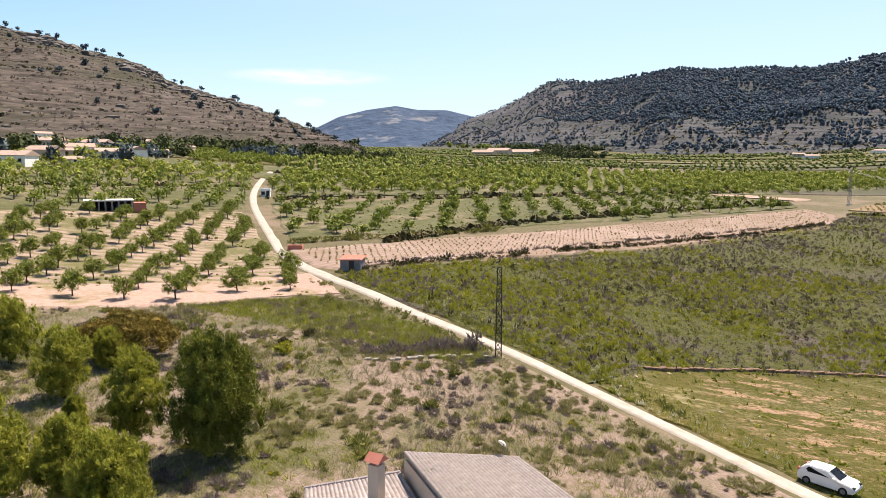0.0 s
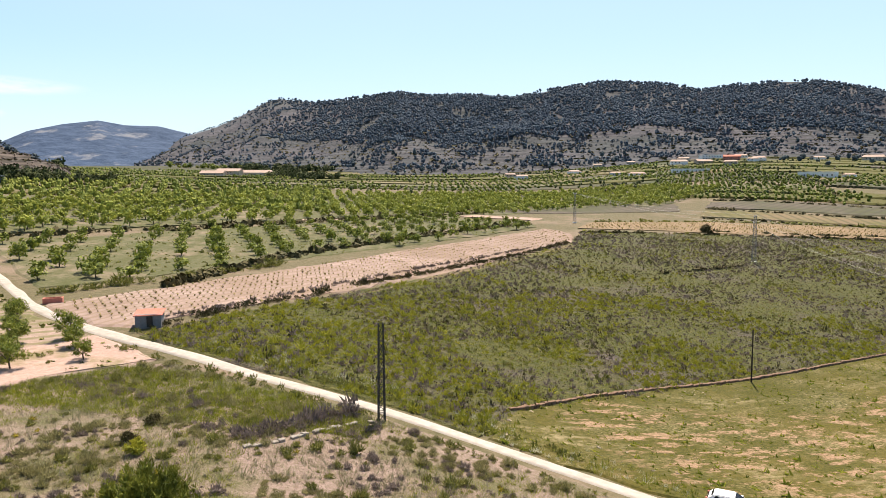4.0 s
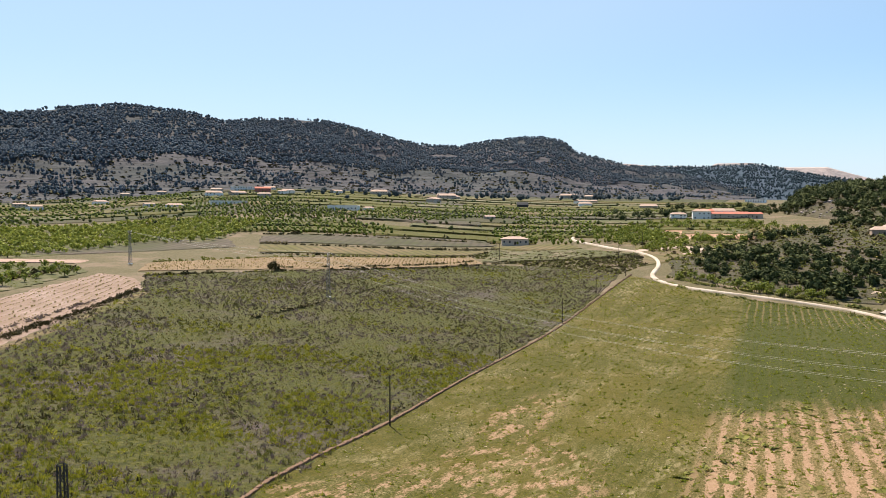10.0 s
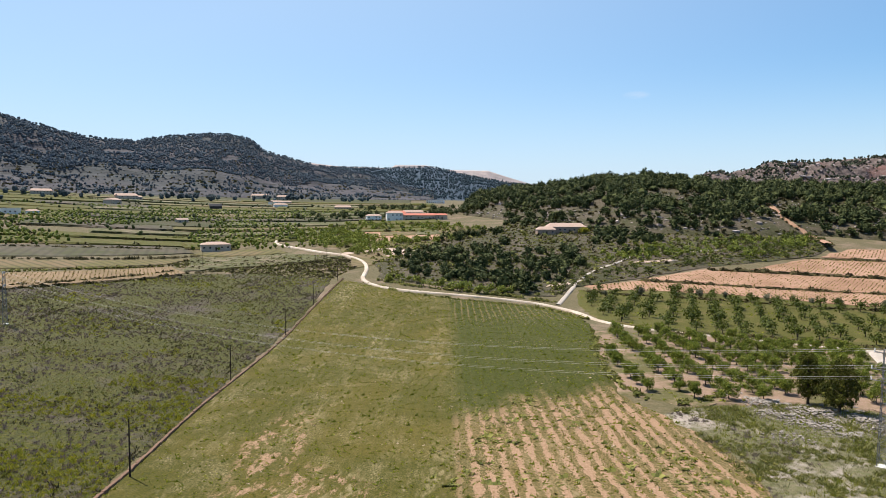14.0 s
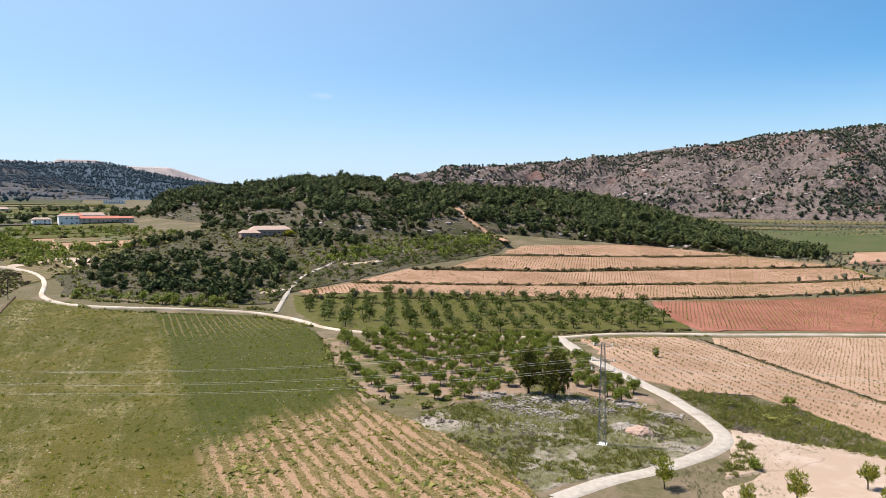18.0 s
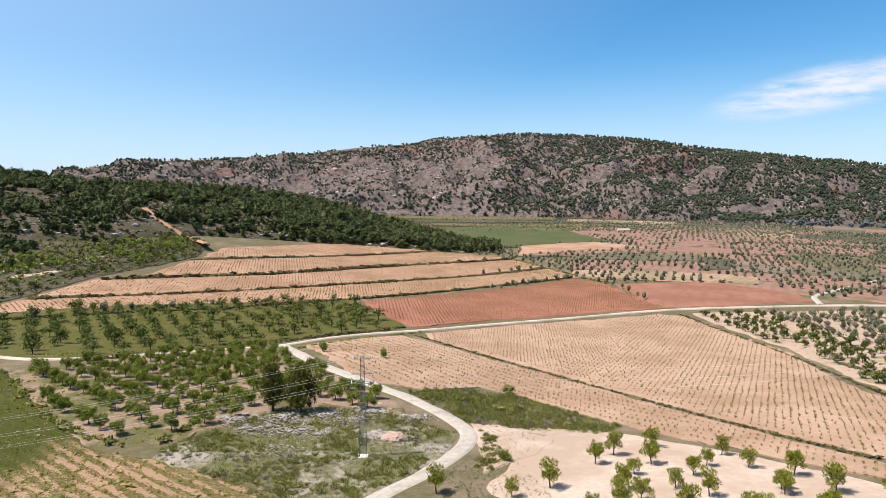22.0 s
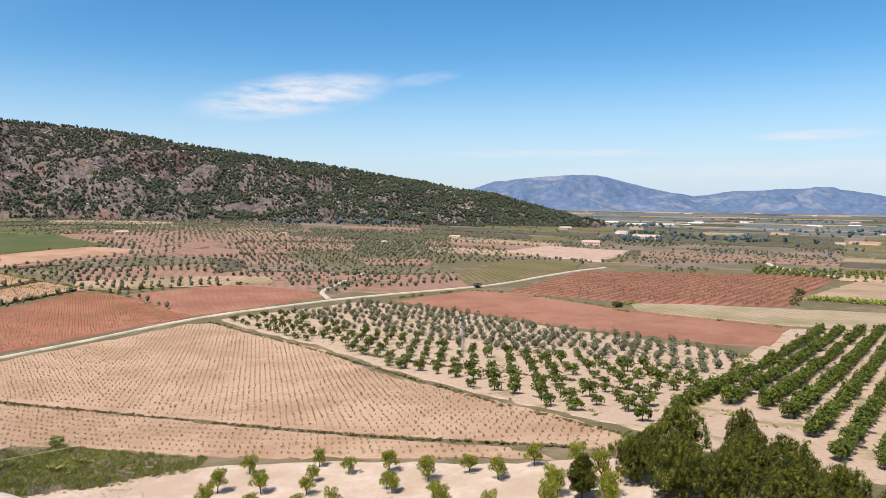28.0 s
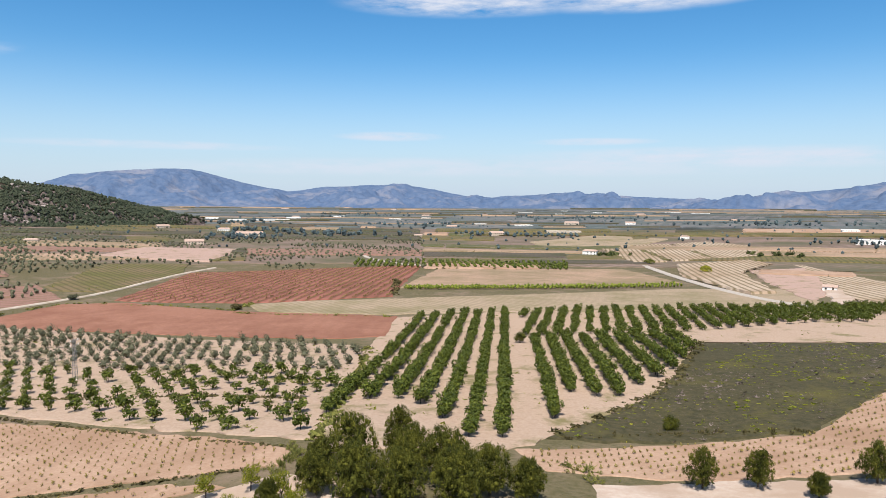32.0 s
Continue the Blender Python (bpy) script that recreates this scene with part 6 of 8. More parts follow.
bank([(219, 231), (216, 209), (224, 191), (232, 171), (238, 154)], 2.5, 1.5, 1.3, "shrub", "green weedy verge")
bank([(177, 109), (148, 94), (130, 83), (120, 75), (114, 66), (120, 59), (127, 58)], 2.2, 1.8, 0.9, "shrub", "green weedy verge")
bank([(32, 198), (47, 211), (62, 226)], 1.2, 2.4, 0.8, "shrub_dark", "dark ditch edge in the scrub")
bank([(74, 238), (92, 255), (107, 267), (123, 280)], 1.2, 2.4, 0.8, "shrub_dark", "dark ditch edge in the scrub")


def off_lane(q, near=45.0):
    """Leaves out what would stand on the lane through the valley or on its open, meadow side."""
    q = np.asarray(q, float)
    lane_x = np.interp(q[:, 1], (229, 249, 266, 282, 312, 340, 367, 398, 417, 456), (212, 226, 247, 261, 272, 280, 286, 302, 325, 350))
    off = q[:, 0] - lane_x
    return q[~((q[:, 1] > 229) & (q[:, 1] < 460) & (off > -near) & (off < 4.5))]


def clumped(q, seed, size, threshold):
    n = np.array([noise.noise(Vector((x / size, y / size, seed * 3.1))) for x, y in q])
    return q[n > threshold]


green_blades = material("tuft_green", [(0.15, 0.18, 0.016), (0.26, 0.27, 0.036)], 1.0, island=0.35, translucent=0.4)
straw_blades = material("tuft_straw", [(0.36, 0.29, 0.20), (0.46, 0.38, 0.28)], 1.0, island=0.3, translucent=0.2)
brown_blades = material("tuft_brown", [(0.19, 0.15, 0.08), (0.27, 0.21, 0.12)], 1.0, island=0.35, translucent=0.3)
tuft_stuff("grass_tufts", random_in(SCRUB, 11000, 71), 0.42, green_blades, "green grass tufts over an abandoned vineyard", 71, 8, 0.14)
tuft_stuff("dry_tufts", clumped(random_in(SCRUB, 16000, 70), 5, 25, -0.15), 0.5, brown_blades, "brownish dry tufts over an abandoned vineyard", 70, 8, 0.13)
bush_stuff("dry_shrubs", clumped(random_in(SCRUB, 17000, 72), 2, 30, -0.12), 0.6, "shrub_grey", "low grey-brown dry bushes", 72, 26, 0.4, 0.13)
bush_stuff("olive_shrubs", clumped(random_in(SCRUB, 6000, 73), 3, 22, 0.05), 0.75, "shrub", "low dull green bushes", 73, 24, 0.4, 0.13)
bush_stuff("yellow_shrubs", clumped(random_in(SCRUB, 8000, 74), 4, 18, 0.2), 0.75, "shrub_yellow", "low yellow-green flowering bushes", 74, 22, 0.4, 0.13)
a3 = np.arange(3) * 2 * np.pi / 3
STUMP_V = np.r_[np.c_[np.cos(a3) * 0.10, np.sin(a3) * 0.10, np.full(3, -0.2)], np.c_[np.cos(a3) * 0.08, np.sin(a3) * 0.08 + 0.05, np.full(3, 0.45)], [(0.45, 0.1, 0.95)], [(-0.4, -0.1, 0.9)], [(0.05, 0.42, 0.85)]]
STUMP_F = np.array([(0, 1, 4), (0, 4, 3), (1, 2, 5), (1, 5, 4), (2, 0, 3), (2, 3, 5), (3, 4, 6), (4, 5, 7), (5, 3, 8), (3, 6, 4), (4, 7, 5), (5, 8, 3)])
stocks = grid_in(SCRUB, (2.9, 2.4), 38, 75, 0.12, 0.3)
tagged(new("old_vine_stocks", instances("old_vine_stocks", STUMP_V, STUMP_F, on_ground(stocks), np.random.default_rng(5).uniform(0.32, 0.6, len(stocks)), M["bark"], 75)), "dark leafless vine stocks among grass", "vines", kind="stuff")

NEAR = [(-49, 83), (-29, 74), (-2, 65), (1, 78), (35, 117), (85, 159), (60, 175), (10, 165), (-27, 150), (-40, 112)]
tuft_stuff("grass_tufts", random_in(NEAR, 15000, 63), 0.45, green_blades, "lush green tufts over an abandoned vineyard", 63, 9, 0.11)
bush_stuff("yellow_shrubs", clumped(random_in(NEAR, 8000, 64), 24, 14, 0.06), 0.7, "shrub_yellow", "yellow-green flowering bushes in patches", 64, 24, 0.4, 0.12)
bush_stuff("dry_shrubs", clumped(random_in(SCRUB, 9000, 66), 25, 20, 0.05), 0.6, "shrub_dark", "low dark brown bushes", 66, 22, 0.42, 0.13)
row_bushes = grid_in(SCRUB, (1.6, 2.4), 38, 65, 0.1, 0.35)
bush_stuff("vine_bushes", clumped(row_bushes, 23, 26, -0.2), 0.62, "shrub_dark", "low dark regrowth along the old vine rows", 65, 12, 0.5, 0.2)

# the mown meadow
shrub_stuff("straw_tufts", clumped(random_in(PARCELS["meadow"], 9000, 76), 5, 16, 0.1), 0.2, straw_blades, "bleached straw tufts in the mown meadow", 76, 5, 0.7, "grass", flat=0.35)
shrub_stuff("grass_tufts", random_in(PARCELS["meadow"], 16000, 77), 0.28, green_blades, "short green tufts in the mown meadow", 77, 5, 0.7, "grass", flat=0.4)
LINES = grid_in(PARCELS["stubble"], (0.8, 2.7), 37, 78, 0.1, 0.25)
shrub_stuff("grass_tufts", clumped(LINES, 6, 12, 0.28), 0.3, green_blades, "rows of weeds on bare soil", 78, 6, 0.6, "grass", flat=0.4)
shrub_stuff("grass_tufts", clumped(random_in(PARCELS["stubble"], 900, 88), 7, 9, 0.0), 0.5, "shrub", "weeds on bare soil", 88, 6, 0.6, "grass", flat=0.4)

# the slope under the camera's start
FRONT = [(-75, 22), (-66, 40), (-58, 52), (-49, 66), (-40, 73), (-22, 67), (-6, 61), (14, 54), (30, 46), (22, 34), (14, 33), (6, 34), (-1, 30), (-6, 24), (0, 14), (-20, 8), (-60, 8)]
field("slope", FRONT, M["dry"], "dry slope of pale soil and sparse weeds", "slope", step=5)
sage_blades = material("tuft_sage", [(0.23, 0.225, 0.115), (0.34, 0.315, 0.185)], 1.0, island=0.35, translucent=0.3)
tuft_stuff("tall_grass", clumped(random_in(FRONT, 12000, 79), 8, 14, 0.05), 0.42, green_blades, "pale green tussocks on a dry slope", 79, 13, 0.065)
tuft_stuff("tall_grass", clumped(random_in(FRONT, 13000, 80), 9, 10, -0.05), 0.36, straw_blades, "dry straw tussocks on a slope", 80, 10, 0.06)
tuft_stuff("tall_grass", clumped(random_in(FRONT, 15000, 78), 3, 8, -0.05), 0.42, sage_blades, "grey-green tussocks on a dry slope", 78, 13, 0.065)


def dome_stuff(name, places, size, mat, label, seed, leaves=190, leaf=0.085, spread=0.45):
    """Soft rounded bushes of small leaves, low and uneven."""
    rng = np.random.default_rng(seed)
    pts = on_ground(np.asarray(places, float), -0.08)
    v, f = blade_cloud([(0, 0, 0.2, 0.42, 0.4, 0.26), (0.24, 0.1, 0.22, 0.26, 0.24, 0.2), (-0.16, 0.22, 0.24, 0.26, 0.26, 0.22), (-0.1, -0.26, 0.18, 0.26, 0.24, 0.18)], leaves, leaf * 4.2, leaf * 0.65, seed + 3, 0.75, 0.55, 0.35)
    sizes = size * rng.lognormal(0, spread, len(pts)).clip(0.4, 2.2)
    return tagged(new(name, instances(name, v, f, pts, sizes, M[mat], seed)), label, "shrubs", kind="stuff")


dome_stuff("dry_shrubs", clumped(random_in(FRONT, 3600, 81), 10, 9, 0.04), 0.46, "shrub_grey", "grey-brown dry bushes on a slope", 81)
dome_stuff("olive_shrubs", clumped(random_in(FRONT, 5200, 82), 11, 9, 0.02), 0.5, "shrub_sage", "dull olive bushes on a slope", 82)
dome_stuff("dark_shrubs", clumped(random_in(FRONT, 700, 89), 12, 9, 0.05), 0.7, "shrub", "fresh green low bushes on a slope", 89)
bush_stuff("flower_tufts", random_in(FRONT, 50, 83), 0.6, FLOWER, "bright yellow wild flowers", 83, 70, 0.2, 0.08)

UPPER = [(-54, 57), (-50, 64), (-44, 71), (-35, 70), (-22, 66), (-12, 61), (-11, 57), (-22, 56), (-31, 56), (-42, 57)]
tuft_stuff("tall_grass", random_in(UPPER, 5200, 86), 0.4, green_blades, "fresh green grass above a dry slope", 86, 12, 0.075)

MOUND = [(76, 38), (84, 43), (93, 49), (108, 62), (114, 60), (130, 45), (135, 33), (122, 17), (110, 9.5), (98, 15), (88, 24)]
CORNER = [(114, 5), (128, 8), (144, 13), (148, -4), (140, -13), (109, -23), (104, -16), (112, 0)]
field("stony_ground", MOUND, M["stony"], "weedy stony ground of a low mound", "slope", step=5)
for poly, n, sd in ((MOUND, 1700, 84), (CORNER, 900, 85)):
    dome_stuff("olive_shrubs", clumped(random_in(poly, int(n * 1.3), sd), sd + 5, 11, -0.1), 0.65, "shrub", "low green bushes on stony ground", sd, 60, 0.12)
    dome_stuff("dry_shrubs", clumped(random_in(poly, n // 2, sd + 10), sd, 9, 0.12), 0.5, "shrub_grey", "low grey bushes on stony ground", sd + 10, 60, 0.12)
    tuft_stuff("grass_tufts", random_in(poly, int(n * 2.2), sd + 20), 0.5, sage_blades, "pale grass on stony ground", sd + 20, 10, 0.1)
    tuft_stuff("grass_tufts", clumped(random_in(poly, int(n * 2.6), sd + 30), sd + 2, 12, -0.1), 0.55, green_blades, "green grass on stony ground", sd + 30, 10, 0.1)

for key, n, sd in (("green_patch", 7000, 91), ("mid_orchard", 2500, 92), ("orchard_grass", 2200, 93), ("olive_patch", 900, 94), ("row_orchard", 900, 95), ("mixed_orchard", 1500, 96), ("orchard_track", 900, 97), ("west_orchard", 1800, 98)):
    shrub_stuff("weed_tufts", clumped(random_in(PARCELS[key], n, sd), sd, 14, -0.05), 0.5, green_blades if sd % 2 else "shrub", "low weeds between the crops", sd, 8, 0.45, "grass", flat=0.4)

VERGE = [(108, -8), (112, 3), (98, 8), (88, 18), (66, 14), (60, 6), (90, 4)]
tuft_stuff("weed_tufts", random_in(VERGE, 900, 99), 0.42, sage_blades, "thin weeds on pale soil", 99, 9, 0.09)
field("bare_soil", [(116, 5), (114, 0), (102, -6), (94, 0), (91, 6), (87, 11), (98, 8), (106, 6)], M["soil_pale"], "pale chalky soil beside the track", lift=0.1)
FRINGE = [(114, 6), (110, 5), (100, 7), (90, 11.5), (87, 10), (97, 5), (106, 3.5)]
dome_stuff("olive_shrubs", random_in(FRINGE, 70, 87), 0.9, "shrub", "green bushes beside the track's bend", 87)


# ---- woods ----
def on_hill(name, count, seed, low=0.0, high=1.0, clump=None, size=60.0, bearings=None):
    """Places on a hill's slope; low and high bound the way from its foot to its crest."""
    x, y, z, b, s = HILLS[name]
    rng = np.random.default_rng(seed)
    u = rng.uniform(0, len(b) - 1.001, count)
    if bearings:
        u = np.interp(rng.uniform(*bearings, count), b, np.arange(len(b)))
    v = np.interp(rng.uniform(low, high, count) ** 0.8 if low == 0 else rng.uniform(low, high, count), s, np.arange(len(s)))
    i, j = np.minimum(u.astype(int), len(b) - 2), np.minimum(v.astype(int), len(s) - 2)
    fu, fv = u - i, v - j
    out = []
    for a in (x, y, z):
        out.append(a[i, j] * (1 - fu) * (1 - fv) + a[i + 1, j] * fu * (1 - fv) + a[i, j + 1] * (1 - fu) * fv + a[i + 1, j + 1] * fu * fv)
    p = np.stack(out, -1)
    if clump is not None:
        n = np.array([noise.noise(Vector((q[0] / size, q[1] / size, seed))) for q in p])
        p = p[n > clump]
    return p


def thinned(p):
    """Fewer trees on the bare western shoulder of the ridge."""
    b = np.degrees(np.arctan2(p[:, 0], p[:, 1] - 25))
    return p[np.random.default_rng(77).random(len(p)) < np.interp(b, (-25, -19), (0.1, 1.0))]


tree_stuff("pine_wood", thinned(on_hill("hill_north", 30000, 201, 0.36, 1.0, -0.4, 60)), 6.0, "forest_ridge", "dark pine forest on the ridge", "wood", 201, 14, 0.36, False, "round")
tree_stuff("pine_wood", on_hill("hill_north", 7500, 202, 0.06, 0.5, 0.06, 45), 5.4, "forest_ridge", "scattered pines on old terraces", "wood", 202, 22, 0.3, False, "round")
tree_stuff("ridge_pines", on_hill("hill_north", 300, 203, 0.985, 1.0), 7.0, "forest_hazed", "pines along the skyline", "wood", 203, 30, 0.26, True, "almond")
tree_stuff("pine_wood", on_hill("hill_north", 900, 204, 0.0, 0.2, 0.1, 60), 6.5, "forest_hazed", "scattered dark trees at the foot of the ridge", "wood", 204, 22, 0.3, False, "round")
tree_stuff("pine_wood", on_hill("hill_north_east", 6500, 205, 0.0, 1.0), 7, "forest_blue_hazed", "distant dark pine forest", "wood", 205, 14, 0.4, False, "round")
tree_stuff("pine_wood", on_hill("hill_pine", 2000, 206, 0.22, 1.0, -0.22, 40), 8.2, "pine_grove", "dense pine wood on a low hill", "wood", 206, 110, 0.105, True, "round", kinds=5, squash=0.35)
tree_stuff("pine_wood", on_hill("hill_pine", 700, 207, 0.5, 1.15), 8.0, "pine_grove", "dense pine wood on a low hill", "wood", 207, 100, 0.11, False, "round", kinds=5)
tree_stuff("pine_wood", on_hill("hill_pine", 380, 208, 0.0, 1.0, -0.5, 40, bearings=(88, 105)), 9.0, "pine_grove", "dense pine wood at the hill's end", "wood", 208, 110, 0.105, False, "round")
shrub_stuff("hill_shrubs", on_hill("hill_pine", 3200, 209, 0.0, 0.7, -0.3, 30), 1.8, "shrub_dark", "dark bushes on the pine hill", 209, 16, 0.36)
tree_stuff("hill_trees", on_hill("hill_east", 17000, 210, 0.0, 0.95, -0.05, 45), 4.6, "pine_hill", "scattered pines on a rocky hillside", "wood", 210, 14, 0.36, False, "round")
tree_stuff("hill_trees", on_hill("hill_east", 7500, 211, 0.6, 1.0, -0.22, 70), 5.0, "pine_hill", "dark pines near the crest", "wood", 211, 20, 0.32, False, "round")
tree_stuff("hill_trees", on_hill("hill_east", 19000, 212, 0.0, 1.0, -0.15, 45, bearings=(106, 154)), 5.2, "pine_hill", "dark pines on the long slope", "wood", 212, 20, 0.32, False, "round")
tree_stuff("hill_trees", on_hill("hill_east", 6500, 220, 0.0, 1.0, -0.3, 50, bearings=(124, 154)), 5.4, "pine_hill", "dark pines at the hill's low end", "wood", 220, 14, 0.36, False, "round")
tree_stuff("hill_trees", on_hill("hill_east", 900, 213, 0.0, 0.1, -0.1, 60), 7.5, "pine_hill", "dark pines at the foot of the rocky hill", "wood", 213, 22, 0.3, False, "round")
shrub_stuff("hill_shrubs", on_hill("hill_east", 3600, 214, 0.0, 1.0), 3.2, "shrub_dark", "dark bushes on a rocky hillside", 214, 10, 0.45)
shrub_stuff("hill_shrubs", on_hill("hill_west", 6500, 215, 0.0, 1.0), 1.1, "shrub_grey", "grey-brown bushes on a stony hillside", 215, 9, 0.5)
tree_stuff("hill_trees", on_hill("hill_west", 70, 216, 0.3, 1.0), 5.5, "forest_hazed", "few dark trees on a stony hillside", "wood", 216, 60, 0.18, False, "round")
tree_stuff("ridge_pines", on_hill("hill_west", 36, 217, 0.975, 1.0), 6.0, "forest_hazed", "dark trees along the stony crest", "wood", 217, 60, 0.18, True, "almond")

def along_contours(p, rise, part_=0.16):
    """Keeps the places that lie on the edges of terraces, a rise apart."""
    q = p[:, 2] / rise + 0.35 * np.sin(p[:, 0] / 130) + 0.3 * np.sin(p[:, 1] / 90)
    return p[(q - np.floor(q)) < part_]


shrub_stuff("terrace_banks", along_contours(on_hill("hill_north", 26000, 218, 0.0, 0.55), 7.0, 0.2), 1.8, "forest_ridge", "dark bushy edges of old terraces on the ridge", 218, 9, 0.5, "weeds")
shrub_stuff("terrace_banks", along_contours(on_hill("hill_west", 12000, 219, 0.0, 0.9), 6.0, 0.2), 1.1, "shrub_dark", "dark bushy edges of old terraces on a stony hill", 219, 8, 0.5, "weeds")

# rock bands on the stony hills
ROCK_V, ROCK_F = ico(1, 4, 0.3)
ROCK_V = ROCK_V * np.array([1.0, 1.0, 0.6])


def rocks(name, pts, size, label, seed, mat="rock", spread=0.5):
    rng = np.random.default_rng(seed)
    s = size * rng.lognormal(0, spread, len(pts)).clip(0.3, 3)
    return tagged(new(name, instances(name, ROCK_V, ROCK_F, pts, s, M[mat], seed, 0.35)), label, "rocks", kind="stuff")


band = on_hill("hill_west", 1900, 221, 0.78, 0.93, -0.12, 40, bearings=(-72, -46))
rocks("rock_band", band, 2.1, "grey rock band below the crest", 221, "rock_grey")
rocks("boulders", on_hill("hill_west", 300, 222, 0.05, 0.9, 0.1, 50), 1.6, "grey boulders on a hillside", 222, "rock_grey")
rocks("rock_band", on_hill("hill_east", 7500, 223, 0.12, 0.97, 0.0, 45, bearings=(72, 145)), 1.7, "pale rock outcrops on the hill", 223, "rock")
rocks("boulders", on_hill("hill_pine", 1600, 224, 0.0, 0.45), 0.8, "grey boulders on the slope", 224, "rock")

# the rough slope between the lane and the pine hill
SLOPE = [(222, 232), (228, 196), (240, 170), (262, 168), (300, 178), (345, 170), (420, 150), (520, 140), (540, 220), (500, 330), (420, 300), (360, 300), (290, 280), (250, 262)]
THICKET = [(232, 222), (246, 186), (280, 178), (330, 180), (345, 215), (330, 250), (290, 262), (256, 254)]
field("rough_slope", SLOPE, M["hill_pine"], "rough brown slope with bushes", "slope", lift=0.1)
EDGE = [(240, 168), (262, 168), (300, 178), (345, 172), (430, 152), (540, 140), (560, 118), (500, 92), (436, 93), (420, 98), (350, 130), (302, 146), (270, 164), (250, 160)]
field("rough_verge", EDGE, M["hill_pine"], "weedy broken ground above the terraces", "slope", lift=0.02)
shrub_stuff("olive_shrubs", random_in(EDGE, 1500, 261), 1.1, "shrub", "green bushes above the terraces", 261, 12, 0.38)
shrub_stuff("dark_shrubs", random_in(EDGE, 900, 262), 1.2, "shrub_dark", "dark bushes above the terraces", 262, 12, 0.38)
tree_stuff("orchard_trees", clumped(random_in(EDGE, 300, 263), 19, 30, -0.2), 3.2, "almond_dark", "almond trees above the terraces", "orchard", 263, 90, 0.1, True)
tree_stuff("pine_thicket", clumped(random_in(THICKET, 190, 225), 12, 18, -0.05), 4.8, "pine_grove", "dark pine thicket above the lane", "wood", 225, 110, 0.14, True, "round")
tree_stuff("pine_thicket", clumped(random_in(SLOPE, 620, 226), 13, 30, -0.05), 5.4, "pine_grove", "scattered pines on a rough slope", "wood", 226, 90, 0.16, True, "round")
shrub_stuff("olive_shrubs", random_in(SLOPE, 3600, 227), 1.2, "shrub", "green bushes on a rough slope", 227, 10, 0.45)
shrub_stuff("dark_shrubs", random_in(SLOPE, 2600, 228), 1.3, "shrub_dark", "dark bushes on a rough slope", 228, 10, 0.45)
tree_stuff("orchard_trees", clumped(random_in([(330, 160), (430, 100), (520, 110), (470, 160), (350, 180)], 260, 229), 14, 30, -0.1), 3.4, "almond_mid", "almond trees on small terraces", "orchard", 229, 60, 0.15, True)
tree_stuff("garden_trees", clumped(clear_of(random_in([(290, 290), (400, 285), (445, 365), (400, 400), (350, 410)], 300, 230), "brown_plot", "farm_yard"), 15, 40, -0.15), 3.8, "almond_mid", "green trees round the farm", "orchard", 230, 60, 0.15, True)
tree_stuff("lane_trees", random_in([(217, 226), (222, 190), (232, 168), (240, 176), (228, 200), (224, 228)], 40, 231), 3.2, "almond", "young trees above the lane", "orchard", 231, 90, 0.12, True)

# tree belts of the valley and the plain
for k, (x, y, n, r, size) in enumerate(((-406, 349, 26, 26, 9), (-440, 430, 30, 34, 9), (-352, 312, 20, 14, 10), (-345, 338, 26, 16, 10), (-330, 352, 26, 14, 10), (-318, 372, 26, 14, 9), (-303, 380, 18, 14, 8), (-350, 440, 14, 12, 7), (-290, 420, 10, 10, 7), (-520, 590, 30, 22, 13), (-470, 610, 14, 16, 12), (-470, 1050, 40, 40, 10), (-400, 1080, 40, 40, 10), (-330, 1110, 40, 40, 10), (-270, 1120, 30, 40, 10), (-314, 232, 12, 12, 8), (-261, 149, 12, 12, 8), (-294, 238, 12, 12, 8), (-345, 285, 14, 16, 8),
                                        (-290, 760, 40, 30, 9), (-330, 800, 34, 40, 9), (-250, 720, 30, 26, 8), (-600, 620, 26, 60, 9), (-700, 700, 30, 90, 9),
                                        (540, 470, 30, 40, 7), (470, 500, 24, 50, 7), (620, 560, 30, 60, 7), (800, 900, 40, 120, 9), (560, 900, 34, 120, 9), (330, 860, 24, 90, 8),
                                        (376, -900, 40, 60, 8), (300, -1050, 40, 80, 9), (430, -1100, 30, 60, 8), (-60, -1130, 30, 60, 8), (60, -1150, 26, 60, 8), (-260, -700, 12, 30, 7), (-440, -860, 30, 60, 7), (800, -640, 16, 60, 9), (752, -736, 20, 50, 9), (-100, -720, 12, 26, 6), (640, -1400, 60, 130, 9), (200, -1500, 40, 140, 9), (-500, -1500, 50, 200, 9), (-200, -2000, 60, 300, 10), (500, -2300, 60, 300, 10))):
    rng = np.random.default_rng(300 + k)
    q = np.c_[rng.normal(x, r * 0.5, n), rng.normal(y, r * 0.5, n)]
    near = math.hypot(x, y) < 900
    tree_stuff("tree_clump", q, size, "pine_grove" if near else "forest_hazed", "clump of dark trees", "trees", 300 + k, 150 if near else 30, 0.1, False, "round")
olives_by_lane = [(274, 117), (279, 109), (291, 86), (301, 71), (304, 62), (313, 47), (283, 100), (262, 143), (268, 130)]
tree_stuff("olive_row", np.array(olives_by_lane, float), 3.6, "olive", "row of grey-green olive trees below a terrace", "trees", 341, 160, 0.1, True, "round")
shrub_stuff("hill_shrubs", on_hill("hill_north", 3600, 232, 0.0, 0.6), 3.0, "shrub_dark", "dark bushes on old terraces", 232, 10, 0.45)
